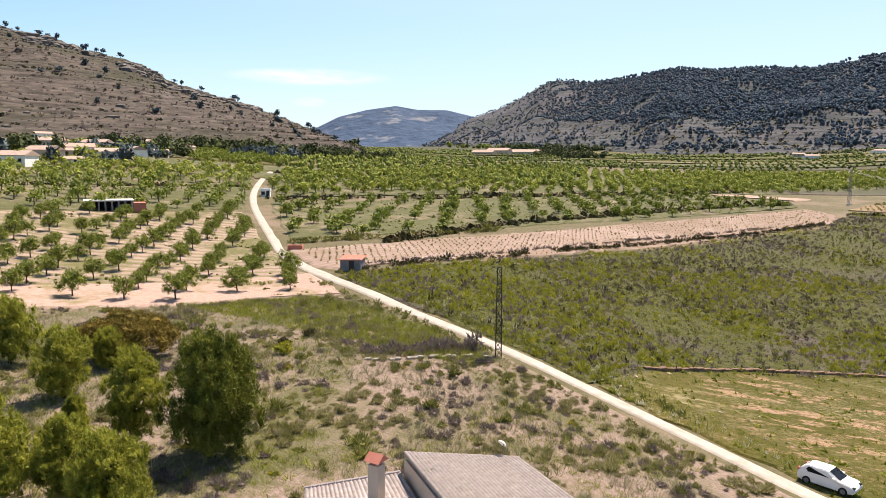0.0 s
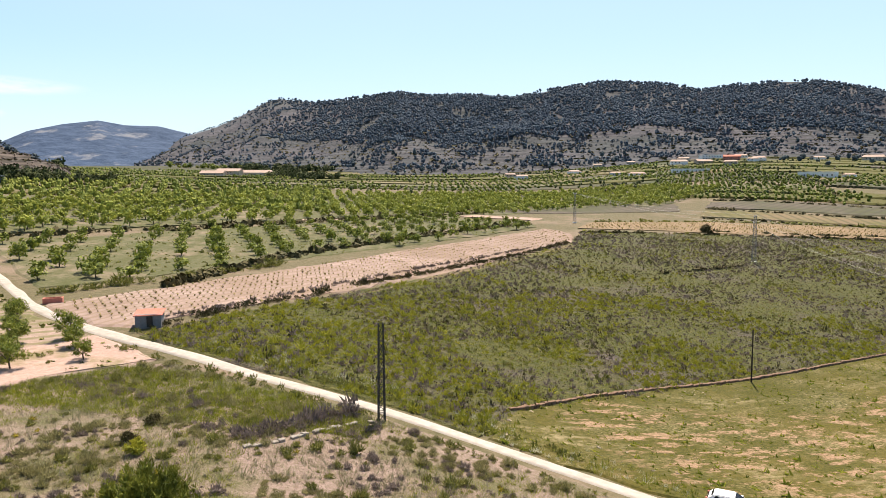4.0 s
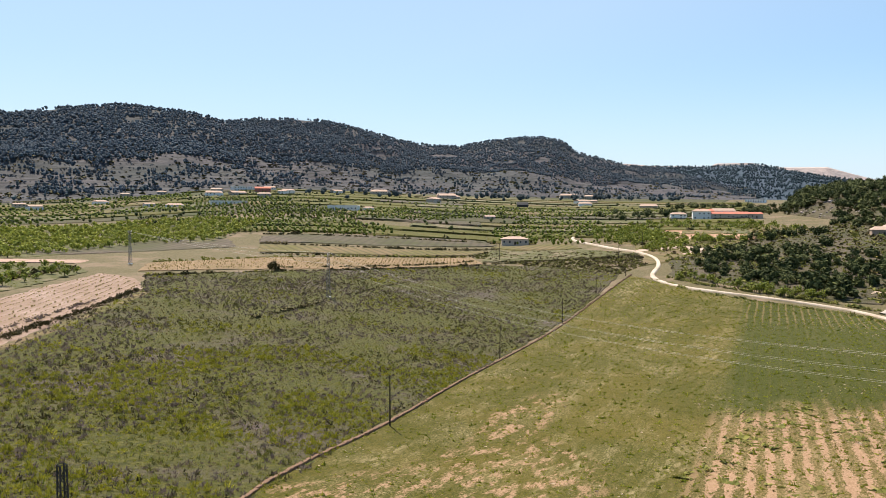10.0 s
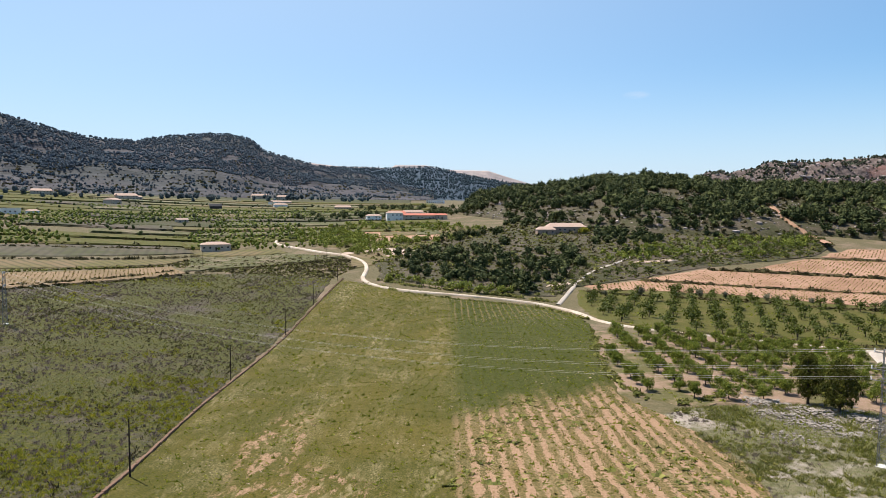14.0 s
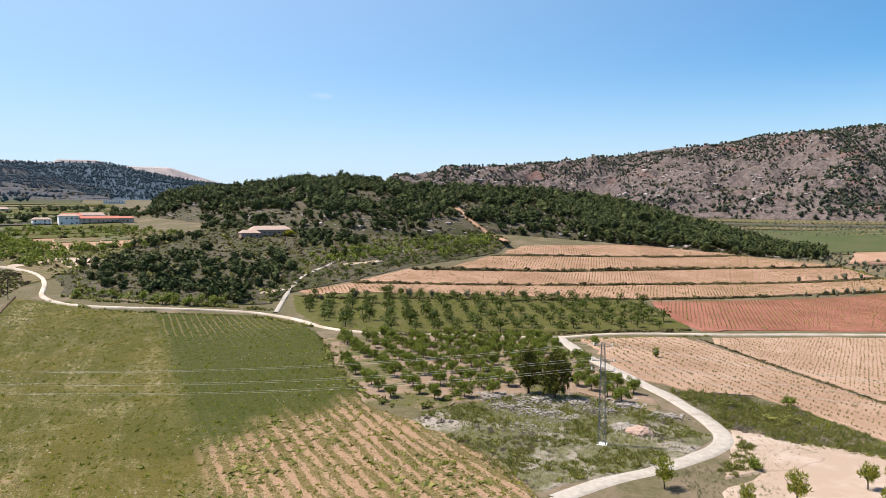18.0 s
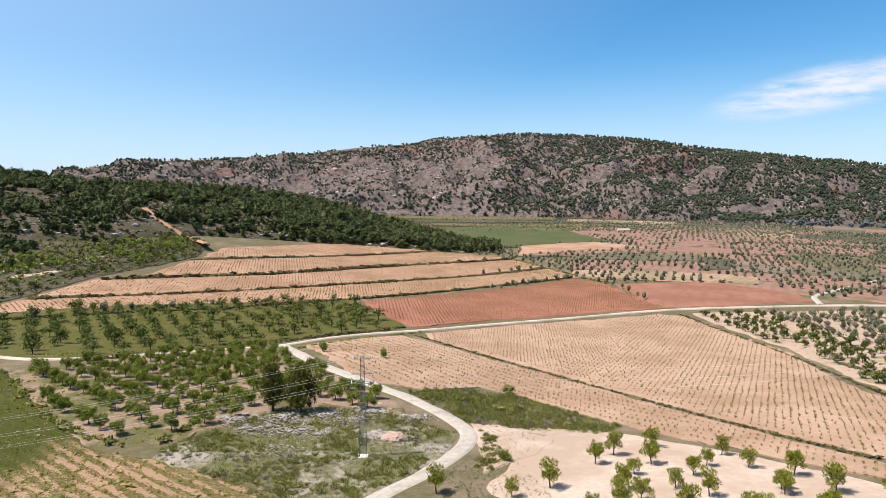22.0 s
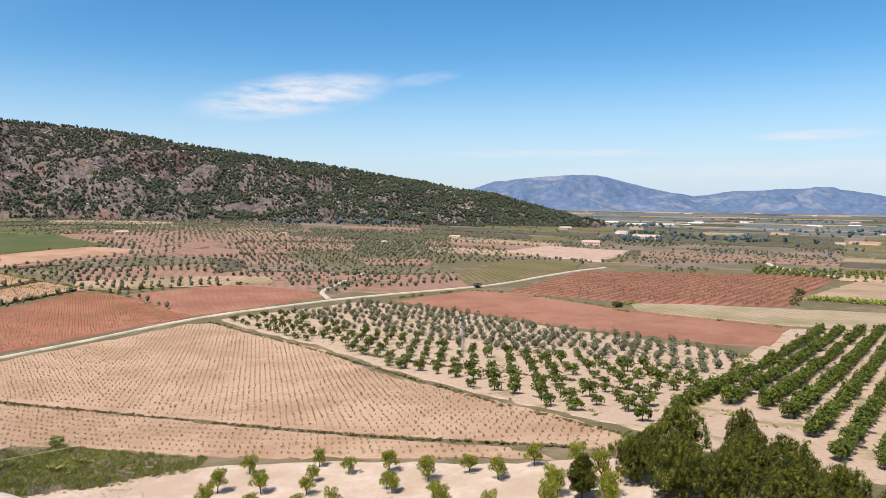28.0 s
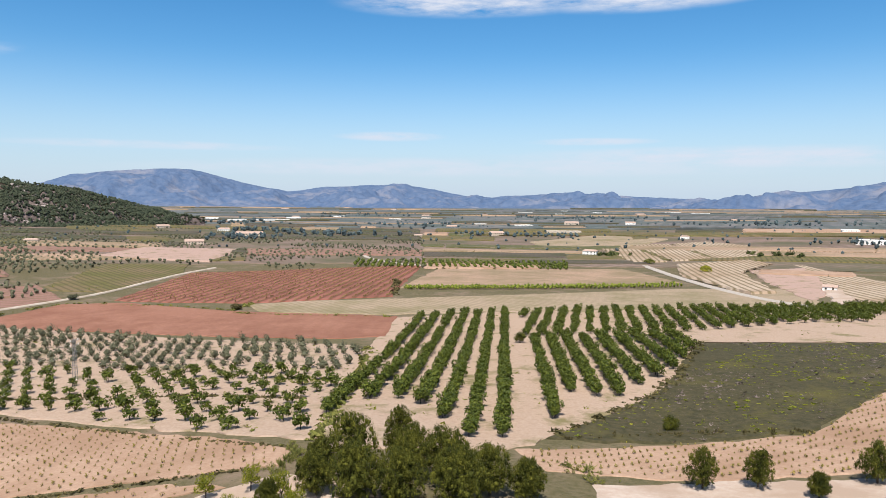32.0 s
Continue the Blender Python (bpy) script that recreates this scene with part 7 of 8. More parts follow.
tree_stuff("orchard_trees", grid_in([(318, 178), (345, 160), (420, 118), (500, 100), (520, 120), (440, 165), (360, 190)], (7, 7), 30, 233, 0.15, 0.2), 3.4, "almond_mid", "almond trees on small terraces", "orchard", 233, 70, 0.14, True)
tree_stuff("orchard_trees", off_lane(clumped(random_in([(250, 290), (300, 300), (400, 420), (340, 430), (280, 380)], 200, 234), 16, 40, -0.2)), 3.4, "almond_mid", "green trees beside the lane", "orchard", 234, 70, 0.14, True)
tree_stuff("pine_wood", on_hill("hill_pine", 700, 235, 0.0, 0.35, -0.05, 40), 6.4, "pine_grove", "scattered pines at the foot of the wood", "wood", 235, 70, 0.17, True, "round")
for poly in ([(338, 160), (360, 146), (362, 148), (341, 163)], [(366, 178), (395, 169), (396, 172), (368, 181)], [(262, 172), (276, 166), (278, 169), (264, 175)]):
    field("bare_strip", poly, M["soil_pale"], "pale bare strip between bushes", lift=0.25)

for k, q in enumerate(BANKS):
    shrub_stuff("terrace_banks", q, 1.5, "shrub_dark", "dark weedy banks between terraced fields", 240 + k, 10, 0.4, "weeds")
ROUGH = [(196, 302), (210, 252), (234, 262), (262, 298), (255, 338), (215, 362), (182, 346)]
shrub_stuff("dry_shrubs", off_lane(random_in(ROUGH, 1500, 281), 0.0), 0.8, "shrub_dark", "dark weeds between field and lane", 281, 10, 0.4)
shrub_stuff("olive_shrubs", off_lane(random_in(ROUGH, 1800, 282), 0.0), 0.7, "shrub", "green weeds between field and lane", 282, 10, 0.4)
hedge_rng = np.random.default_rng(97)
HEDGES = []
for k in range(26):
    b0, d0, span = hedge_rng.uniform(-8, 44), hedge_rng.uniform(450, 900), hedge_rng.uniform(3, 9)
    b = np.radians(b0 + np.linspace(0, span, int(span * d0 / 57 / 1.7)))
    d = d0 + hedge_rng.normal(0, 1.2, len(b)) + 14 * np.sin(b * 9 + k)
    HEDGES.append(np.c_[d * np.sin(b), 25 + d * np.cos(b)][hedge_rng.random(len(b)) > 0.2])
tree_stuff("hedge_rows", off_lane(np.vstack(HEDGES)), 2.8, "pine_grove", "dark green hedge rows along the valley terraces", "hedges", 298, 16, 0.36, False, "round")
PATCH = PARCELS["green_patch"]
shrub_stuff("yellow_shrubs", clumped(random_in(PATCH, 2200, 236), 17, 16, 0.16), 0.36, "shrub_yellow", "yellow-green weeds in fallow ground", 236, 10, 0.36, "grass", flat=0.4)
shrub_stuff("dry_shrubs", clumped(random_in(PATCH, 6000, 237), 18, 20, -0.1), 0.45, "shrub_grey", "grey dry weeds in fallow ground", 237, 10, 0.36, "grass", flat=0.4)
tree_stuff("tree_dots", off_lane(sector(-25, 52, 480, 900, 650, 239)), 3.4, "pine_grove", "scattered dark trees of the valley floor", "trees", 239, 12, 0.36, False, "round")
tree_stuff("tree_dots", sector(142, 216, 800, 3600, 2200, 238), 5.0, "forest_hazed", "scattered dark trees of the plain", "trees", 238, 12, 0.36, False, "round")

GARDEN = [(232, 262), (262, 292), (290, 330), (310, 395), (350, 430), (430, 440), (452, 380), (410, 300), (330, 285), (280, 262)]
field("garden_ground", GARDEN, M["olive_ground"], "weedy garden ground below the farm", "slope", lift=0.02)
shrub_stuff("olive_shrubs", off_lane(clear_of(random_in(GARDEN, 1500, 264), "brown_plot", "farm_yard")), 1.3, "shrub", "green bushes below the farm", 264, 12, 0.38)
shrub_stuff("dark_shrubs", off_lane(clear_of(random_in(GARDEN, 900, 265), "brown_plot", "farm_yard")), 1.4, "shrub_dark", "dark bushes below the farm", 265, 12, 0.38)
tree_stuff("garden_trees", off_lane(clumped(clear_of(random_in(GARDEN, 300, 266), "brown_plot", "farm_yard"), 20, 40, -0.1)), 3.8, "almond_mid", "green trees below the farm", "orchard", 266, 60, 0.15, True)
for poly, mat in (([(318, 330), (352, 312), (366, 330), (334, 350)], "soil_tan"), ([(268, 300), (296, 296), (300, 304), (272, 308)], "soil_pale"), ([(372, 372), (402, 352), (410, 362), (382, 382)], "soil_tan")):
    field("bare_plot", poly, M[mat], "small bare plot among bushes", lift=0.12)

tree_stuff("garden_trees", random_in([(-225, 120), (-262, 140), (-345, 225), (-372, 268), (-340, 290), (-290, 245), (-228, 165)], 90, 267), 4.6, "almond_far", "green trees between village houses", "trees", 267, 60, 0.15, True)
tree_stuff("garden_trees", random_in([(-225, 120), (-262, 140), (-345, 225), (-372, 268), (-340, 290), (-290, 245), (-228, 165)], 36, 268), 7.0, "forest_hazed", "dark pines between village houses", "trees", 268, 60, 0.15, True, "round")
BELT = [(-290, 285), (-270, 312), (-302, 345), (-352, 416), (-362, 408), (-345, 352), (-318, 300)]
tree_stuff("garden_trees", random_in(BELT, 70, 271), 6.5, "forest_hazed", "dark trees in a belt beside the village", "trees", 271, 60, 0.15, True, "round")
tree_stuff("garden_trees", random_in([(-255, 225), (-232, 255), (-275, 320), (-330, 300), (-320, 270)], 260, 272), 3.6, "almond_mid", "green fruit trees beside the village", "orchard", 272, 60, 0.15, True)
HAMLET = [(-450, 925), (-395, 925), (-300, 990), (-310, 1015), (-400, 965), (-455, 950)]
tree_stuff("garden_trees", random_in(HAMLET, 60, 273), 11, "pine_grove", "dark trees round a hamlet below the ridge", "trees", 273, 60, 0.15, True, "round")
tree_stuff("garden_trees", random_in([(-560, 960), (-470, 930), (-440, 990), (-300, 1010), (-270, 1050), (-420, 1040)], 60, 274), 9, "almond", "bright green trees round a hamlet below the ridge", "trees", 274, 60, 0.15, True, "round")
FLOWERY = [(-40, 79), (-29, 74.5), (-21, 71.5), (-11, 68.5), (-2, 65.5), (10, 61), (20, 56.5), (40, 47), (44, 50), (22, 61), (4, 70), (-18, 77), (-36, 85)]
tuft_stuff("verge_grass", random_in(FLOWERY, 2600, 269), 0.5, green_blades, "lush green verge of the farm track", 269, 12, 0.1)
WHITE = material("white_flower", [(0.55, 0.54, 0.40), (0.66, 0.64, 0.50)], 1.0, island=0.2, translucent=0.3)
tuft_stuff("white_flowers", clumped(random_in(FLOWERY, 2200, 270), 21, 6, 0.1), 0.4, WHITE, "pale flowering weeds beside the track", 270, 9, 0.09)


# ---- pines and single trees ----
def pine_tree(x, y, h, r, seed, leaves=2600, mat="pine", label="dense green Aleppo pine on a dry slope", base=0.12, leaf=0.17, group="", airy=False):
    t = thing("pine_tree", label, "tree", (x, y, h1(x, y)), 0, group)
    rng = np.random.default_rng(seed)
    bm = bmesh.new()
    lean = rng.uniform(-0.06, 0.06, 2) * h
    tip = Vector((lean[0], lean[1], h * 0.9))
    beam(bm, (0, 0, -0.4), tip * 0.5, 0.028 * h, 0.02 * h, 8)
    beam(bm, tip * 0.5, tip, 0.02 * h, 0.006 * h, 7)
    lobes = 22
    lumps = []
    for k in range(lobes):
        f = (k + 0.5) / lobes
        z = h * (base + 0.1 + (0.82 - base) * f)
        w = r * min(1.0, 0.62 + 1.5 * f) * math.sqrt(max(0.05, 1 - (max(0.0, f - 0.25) / 0.78) ** 2))
        a = k * 2.4 + rng.uniform(-0.5, 0.5)
        size = r * rng.uniform(0.32, 0.46) * (1 - 0.25 * f)
        out = max(0.0, w - size) * rng.uniform(0.75, 1.15)
        c = Vector((tip.x * f + math.cos(a) * out, tip.y * f + math.sin(a) * out, z))
        beam(bm, Vector((tip.x, tip.y, 0)) * f + Vector((0, 0, z - 0.5 * out)), c, 0.009 * h, 0.004 * h, 5)
        lumps.append((c.x, c.y, c.z - size * 0.15, size * 0.7, size * 0.7, size * 0.6))
        for j in range(16):
            e, q = rng.uniform(-0.35, 1.0), rng.uniform(0, 6.283)
            g = size * math.sqrt(1 - e * e)
            s = size * rng.uniform(0.16, 0.28)
            lumps.append((c.x + math.cos(q) * g, c.y + math.sin(q) * g, c.z + e * size * 0.95, s, s, s * rng.uniform(1.4, 2.4)))
    lumps.append((tip.x, tip.y, h * 0.92, r * 0.16, r * 0.16, h * 0.07))
    for f in (0.3, 0.45, 0.6, 0.75):
        w = r * 0.34 * math.sin((0.15 + 0.7 * f) * math.pi)
        lumps.append((tip.x * f, tip.y * f, h * f, w, w, h * 0.11))
    part("trunk", bm, M["bark"], t, "brown trunk and branches")
    v, f = blade_cloud(lumps, leaves, leaf * (1.9 if airy else 2.4), leaf * (0.5 if airy else 0.85), seed, 0.9 if airy else 0.45, 0.5, 0.4)
    part("crown", mesh_of("crown", v, f, M[mat]), None, t, "needle crown in upright tufts")
    return t


pine_tree(-13.6, 27.6, 8.0, 3.4, 401, 46000, "pine_mid", label="tall dense pine casting a dark shadow", base=0.06, leaf=0.12, airy=True)
for x, y, h, r, seed in ((-19.2, 26.0, 6.5, 2.2, 402), (-31.6, 28.6, 5.6, 2.5, 403), (-44, 31, 6.2, 3.0, 404), (-10.6, 18.6, 5.2, 2.3, 405), (-14.4, 19.0, 5.0, 2.2, 406), (-17.5, 16.5, 6.2, 2.6, 407), (-24, 25, 2.6, 0.9, 408), (-36, 35.4, 3.8, 1.6, 409)):
    pine_tree(x, y, h, r, seed, 19000, "pine_light", "airy yellow-green pine on a dry slope", 0.05, 0.11, airy=True)
for k, (x, y, h, r) in enumerate(((29.5, -48, 9.4, 5.2), (23.6, -58, 8.8, 3.1), (14.5, -46, 8.8, 4.4), (20, -48, 8.0, 4.2), (8, -44, 7.2, 3.8), (12, -38, 8.4, 4.2), (3, -43, 6.0, 3.0), (26, -38, 8.0, 4.4), (36.5, -31, 6.4, 2.0), (32.5, -40, 6.2, 3.2), (20, -38, 7.6, 4.0), (35, -50, 5.0, 2.0))):
    pine_tree(x, y, h, r, 410 + k, 17000, "pine", "dark green pine in a roadside clump", 0.08, 0.14, "pine clump", True)
for k, (x, y, h, r) in enumerate(((-24.5, -54, 6.5, 2.8), (-33, -55, 6.0, 2.6), (-51, -56, 6.5, 3.0), (-40, -50, 4.0, 1.8), (-57, -60, 7, 3.2))):
    pine_tree(x, y, h, r, 430 + k, 9000, "pine", "dark green pine beside a pale yard", 0.1, 0.14, airy=True)
pine_tree(130, 37.6, 9.8, 4.3, 440, 16000, "pine", "dark dense pine at an orchard's edge", 0.06, 0.15, airy=True)
pine_tree(132.6, 43.2, 10.2, 3.2, 441, 13000, "pine", "tall dark dense pine at an orchard's edge", 0.06, 0.15, airy=True)


def round_bush(name, x, y, h, r, seed, mat, label, leaves=1500, leaf=0.13, category="bush"):
    t = thing(name, label, category, (x, y, h1(x, y)))
    rng = np.random.default_rng(seed)
    lumps = []
    big = r > 3.5 and h > 4
    for k in range(70 if big else 14):
        a, d = rng.uniform(0, 6.28), r * (rng.uniform(0, 0.9) ** 0.6 if big else rng.uniform(0.1, 0.68))
        s = r * (rng.uniform(0.13, 0.22) if big else rng.uniform(0.3, 0.45))
        if big:
            lumps.append((math.cos(a) * d, math.sin(a) * d, h * (0.12 + 0.72 * math.sqrt(max(0.0, 1 - (d / r) ** 2)) * rng.uniform(0.75, 1.0)), s, s, s * 0.8))
            continue
        lumps.append((math.cos(a) * d, math.sin(a) * d, h * rng.uniform(0.3, 0.72) * (1 - 0.3 * d / r), s, s, h * rng.uniform(0.2, 0.3)))
    if big:
        lumps.append((0, 0, h * 0.35, r * 0.75, r * 0.75, h * 0.38))
    bm = bmesh.new()
    for k in range(5):
        a = k * 1.3
        beam(bm, (0, 0, -0.3), (math.cos(a) * r * 0.5, math.sin(a) * r * 0.5, h * 0.5), 0.07, 0.03, 5)
    part("stems", bm, M["bark"], t, "woody stems")
    v, f = blade_cloud(lumps, int(leaves * 1.6), leaf * 2.0, leaf * 0.75, seed, 0.5, 0.6, 0.6)
    part("crown", mesh_of("crown", v, f, M[mat]), None, t)
    return t


OLIVE_BROWN = material("olive_brown", [(0.13, 0.10, 0.018), (0.24, 0.175, 0.035)], 1.0, island=0.4, translucent=0.15)
M["olive_brown"] = OLIVE_BROWN
round_bush("round_bush", -38.5, 38.5, 4.9, 4.7, 451, "olive_brown", "large olive-brown rounded bush", 26000, 0.1)
round_bush("round_bush", -50, 43, 1.8, 1.3, 452, "shrub", "small round green bush at the field's edge", 700)
round_bush("small_tree", -47, 46, 2.6, 1.1, 453, "almond", "small green tree at the orchard's edge", 700, category="tree")
round_bush("round_bush", -27.6, 48.4, 1.3, 1.2, 454, "shrub_yellow", "small yellow-green bush on bare soil", 500)
round_bush("round_bush", -29.5, 50.5, 0.9, 0.9, 455, "shrub_dark", "small dark bush on the slope", 400)
round_bush("round_bush", -30, 55, 0.9, 0.9, 456, "shrub_dark", "small dark bush on the slope", 400)
round_bush("lone_tree", 62, 291, 4.6, 2.6, 457, "shrub_dark", "dark round tree at the edge of a field", 900, 0.25, "tree")
round_bush("small_tree", 196.2, 29.6, 3.4, 1.7, 458, "almond", "small green tree beside the track", 800, 0.17, "tree")
round_bush("small_tree", 185, 13, 3.2, 1.5, 459, "almond", "small green tree at the vineyard's edge", 700, 0.17, "tree")
round_bush("round_bush", 143, -11, 2.6, 1.6, 460, "almond", "small green bush above the weeds", 500, 0.17)
round_bush("round_bush", 127, -6, 2.0, 4.2, 461, "shrub", "wide low olive-green bush", 1800, 0.16)
round_bush("round_bush", 136, 2, 1.5, 2.4, 462, "shrub", "low green bush beside the track", 800, 0.2)
round_bush("lone_tree", -27, -88, 3.6, 2.2, 463, "pine", "dark green bushy tree at the edge of fallow ground", 1100, 0.17, "tree")
round_bush("lone_tree", 2.5, -196, 4.8, 2.3, 464, "pine", "dark tree standing between orchard rows", 900, 0.22, "tree")
round_bush("round_bush", 246, -308, 3.6, 4.0, 465, "olive", "grey-green bush beside the lane", 700, 0.3)
round_bush("round_bush", 145, -289, 3.4, 3.4, 466, "shrub_dark", "dark bush at a field corner", 700, 0.3)
round_bush("round_bush", 81, -403, 3.0, 3.0, 467, "shrub_dark", "dark bush at a field corner", 600, 0.3)
round_bush("small_tree", 92, 6, 2.2, 1.2, 468, "almond", "small leafy tree on pale soil", 500, 0.16, "tree")
round_bush("lone_tree", -146, -520, 7, 5, 469, "shrub_yellow", "bright yellow-green tree on the plain", 600, 0.5, "tree")
round_bush("lone_tree", -120, -615, 6, 5, 470, "shrub", "green tree beside the lane", 600, 0.5, "tree")
round_bush("lone_tree", 420, 230, 5, 4, 471, "shrub_yellow", "bright green tree beside the villa", 600, 0.4, "tree")

# ---- pylons, poles and wires ----
def lattice_pylon(x, y, h, half, turn, mat, label, arms=(), seed=0, top_half=None, steel=1.0, block=True):
    """A square lattice mast: four legs, rungs and diagonal braces, with optional crossarms and insulators."""
    z0 = h1(x, y)
    t = thing("pylon", label, "pylon", (x, y, z0), turn)
    top_half = top_half or half * 0.5
    corner = [(-1, -1), (1, -1), (1, 1), (-1, 1)]
    for cx, cy in corner:
        part("leg", beam(bmesh.new(), (cx * half, cy * half, -0.3), (cx * top_half, cy * top_half, h), 0.06 * steel, 0.05 * steel, 4), M[mat], t)
    n = max(6, int(h / 0.85))
    for side in range(4):
        a, b = corner[side], corner[(side + 1) % 4]
        for k in range(n):
            z0_, z1_ = h * k / n, h * (k + 1) / n
            r0, r1 = half + (top_half - half) * k / n, half + (top_half - half) * (k + 1) / n
            p, q = (a[0] * r0, a[1] * r0, z0_), (b[0] * r1, b[1] * r1, z1_)
            if k % 2:
                p, q = (b[0] * r0, b[1] * r0, z0_), (a[0] * r1, a[1] * r1, z1_)
            part("brace", beam(bmesh.new(), p, q, 0.03 * steel, None, 3), M[mat], t)
            part("rung", beam(bmesh.new(), (a[0] * r1, a[1] * r1, z1_), (b[0] * r1, b[1] * r1, z1_), 0.03 * steel, None, 3), M[mat], t)
    if block:
        part("footing", boxed((-half - 0.2, -half - 0.2, -0.5, half + 0.2, half + 0.2, 0.15)), M["plaster_white"], t, "pale concrete footing")
    for z, reach in arms:
        bm = bmesh.new()
        beam(bm, (-reach, 0, z), (reach, 0, z), 0.06, None, 4)
        beam(bm, (-reach, 0, z), (0, 0, z + 0.5), 0.03, None, 4)
        beam(bm, (reach, 0, z), (0, 0, z + 0.5), 0.03, None, 4)
        arm = part("crossarm", bm, M[mat], t)
        for s in (-1, 1):
            bm = bmesh.new()
            for k in range(4):
                bmesh.ops.create_cone(bm, cap_ends=True, segments=8, radius1=0.12, radius2=0.07, depth=0.12, matrix=Matrix.Translation((s * reach, 0, z + 0.1 + 0.13 * k)))
            part("insulator", bm, M["plaster_white"], arm, "white insulator")
    return t


lattice_pylon(-11.2, 62.7, 9.4, 0.3, 25, "steel", "dark slender lattice mast beside the track", top_half=0.22, steel=1.2, block=False)
lattice_pylon(66, 234, 14.6, 0.6, 62, "galvanised", "grey lattice pylon with three crossarms", ((14.2, 1.7), (12.4, 1.9), (10.6, 1.4)), top_half=0.3)
lattice_pylon(100.7, 28, 17.0, 0.62, 82, "galvanised", "grey lattice pylon on a stony mound", ((16.5, 1.5), (14.0, 1.8), (12.4, 1.8)), top_half=0.28)
lattice_pylon(12, 317, 13.0, 0.5, 62, "galvanised", "slim grey lattice pylon among fields", ((12.6, 1.5),), top_half=0.28)

lattice_pylon(132, -136, 12.0, 0.5, 82, "galvanised", "slim grey lattice pylon among orchard trees", ((11.6, 1.5), (10.2, 1.6)), top_half=0.26)


def wooden_pole(x, y, h, lean=0.0):
    t = thing("utility_pole", "dark weathered wooden pole on the field wall", "pole", (x, y, h1(x, y)), 0, "poles along the wall")
    t.rotation_euler = (radians(lean), radians(-lean * 0.5), 0)
    part("post", beam(bmesh.new(), (0, 0, -0.4), (0, 0, h), 0.14, 0.09, 8), M["wood_pole"], t)
    bm = bmesh.new()
    beam(bm, (-0.25, 0, h - 0.3), (0.25, 0, h - 0.3), 0.03, None, 5)
    part("bracket", bm, M["steel"], t)


for x, y, h, lean in ((35.4, 114, 8.6, 1.0), (84.5, 157.5, 8.4, 0.0), (130.4, 192, 8.2, 0.5), (168, 220, 8.4, 0.0), (208, 247.5, 8.4, 0.6), (242, 290, 8.4, 0.0), (192, 326, 9.0, 0.0), (285, 318, 8.4, 0.0)):
    wooden_pole(x, y, h, lean)


CABLE = material("cable", [(0.50, 0.48, 0.42), (0.58, 0.56, 0.50)], 2.0, rough=0.5, tone=0.9)


def wire(a, b, sag, label="thin pale power cable"):
    cu = bpy.data.curves.new("power_cable", "CURVE")
    cu.dimensions, cu.bevel_depth, cu.bevel_resolution = "3D", 0.015, 0
    s = cu.splines.new("POLY")
    n = 40
    s.points.add(n)
    for k in range(n + 1):
        f = k / n
        p = Vector(a).lerp(Vector(b), f)
        s.points[k].co = (p.x, p.y, p.z - 4 * sag * f * (1 - f), 1)
    cu.materials.append(CABLE)
    tagged(new("power_cable", cu), label, "cable", "power cables")


Z2, Z3 = h1(66, 234), h1(100.7, 28)
for z2, z3, reach2, reach3 in ((14.8, 17.1, 1.7, 1.5), (13.0, 14.6, 1.9, 1.8), (11.2, 13.0, 1.4, 1.8)):
    for s in (-1, 1):
        d2, d3 = Vector((math.cos(radians(62)), math.sin(radians(62)), 0)), Vector((math.cos(radians(82)), math.sin(radians(82)), 0))
        wire(Vector((66, 234, Z2 + z2)) + d2 * reach2 * s * 0.6 - Vector((0, 0, 0)), Vector((100.7, 28, Z3 + z3)) + d3 * reach3 * s * 0.6, 7.0)
        wire(Vector((100.7, 28, Z3 + z3)) + d3 * reach3 * s * 0.6, Vector((132, -136, h1(132, -136) + min(z3 - 4.6, 12.0))) + d3 * 1.2 * s, 5.0)
        wire(Vector((66, 234, Z2 + z2)) + d2 * reach2 * s * 0.6, Vector((12, 317, h1(12, 317) + 12.8)), 1.5)

# ---- walls and stones ----
def block_wall(line, h, w, seed, label, mat="wall_stone", block=0.9):
    t = thing("field_wall", label, "wall", kind="structure")
    p = smooth_line(line, 1)
    seg = np.r_[0, np.cumsum(np.hypot(*np.diff(p, axis=0).T))]
    rng = random.Random(seed)
    n = int(seg[-1] / block)
    protos = []
    for k in range(6):
        bm = boxed((-block * 0.48, -w / 2, -0.3, block * 0.48, w / 2, h))
        for v in bm.verts:
            v.co += Vector((rng.uniform(-0.06, 0.06), rng.uniform(-0.06, 0.06), rng.uniform(-0.08, 0.06)))
        bmesh.ops.bevel(bm, geom=bm.edges[:], offset=0.05, segments=1, affect="EDGES")
        me = bpy.data.meshes.new("stone")
        bm.to_mesh(me)
        bm.free()
        me.materials.append(M[mat])
        protos.append(me)
    for k in range(n):
        s = (k + 0.5) * block
        x, y = np.interp(s, seg, p[:, 0]), np.interp(s, seg, p[:, 1])
        x1, y1 = np.interp(s + 0.5, seg, p[:, 0]), np.interp(s + 0.5, seg, p[:, 1])
        if mat == "rubble" and rng.random() < 0.35:
            continue
        ob = new("stone", protos[rng.randrange(6)])
        ob.parent = t
        ob.matrix_basis = pose(x, y, h1(x, y) + rng.uniform(-0.08, 0.05), 0, 0, math.degrees(math.atan2(y1 - y, x1 - x)) + rng.uniform(-3, 3))
    return t


block_wall(WALL_LINE, 0.42, 0.5, 3, "low reddish stone wall dividing scrub and meadow", block=1.1)
block_wall([(-20, 51.5), (-18, 53), (-15.5, 57), (-13, 60.5), (-11.5, 62)], 0.22, 0.5, 4, "tumbled pale dry-stone wall beside the mast", "rubble", 0.6)


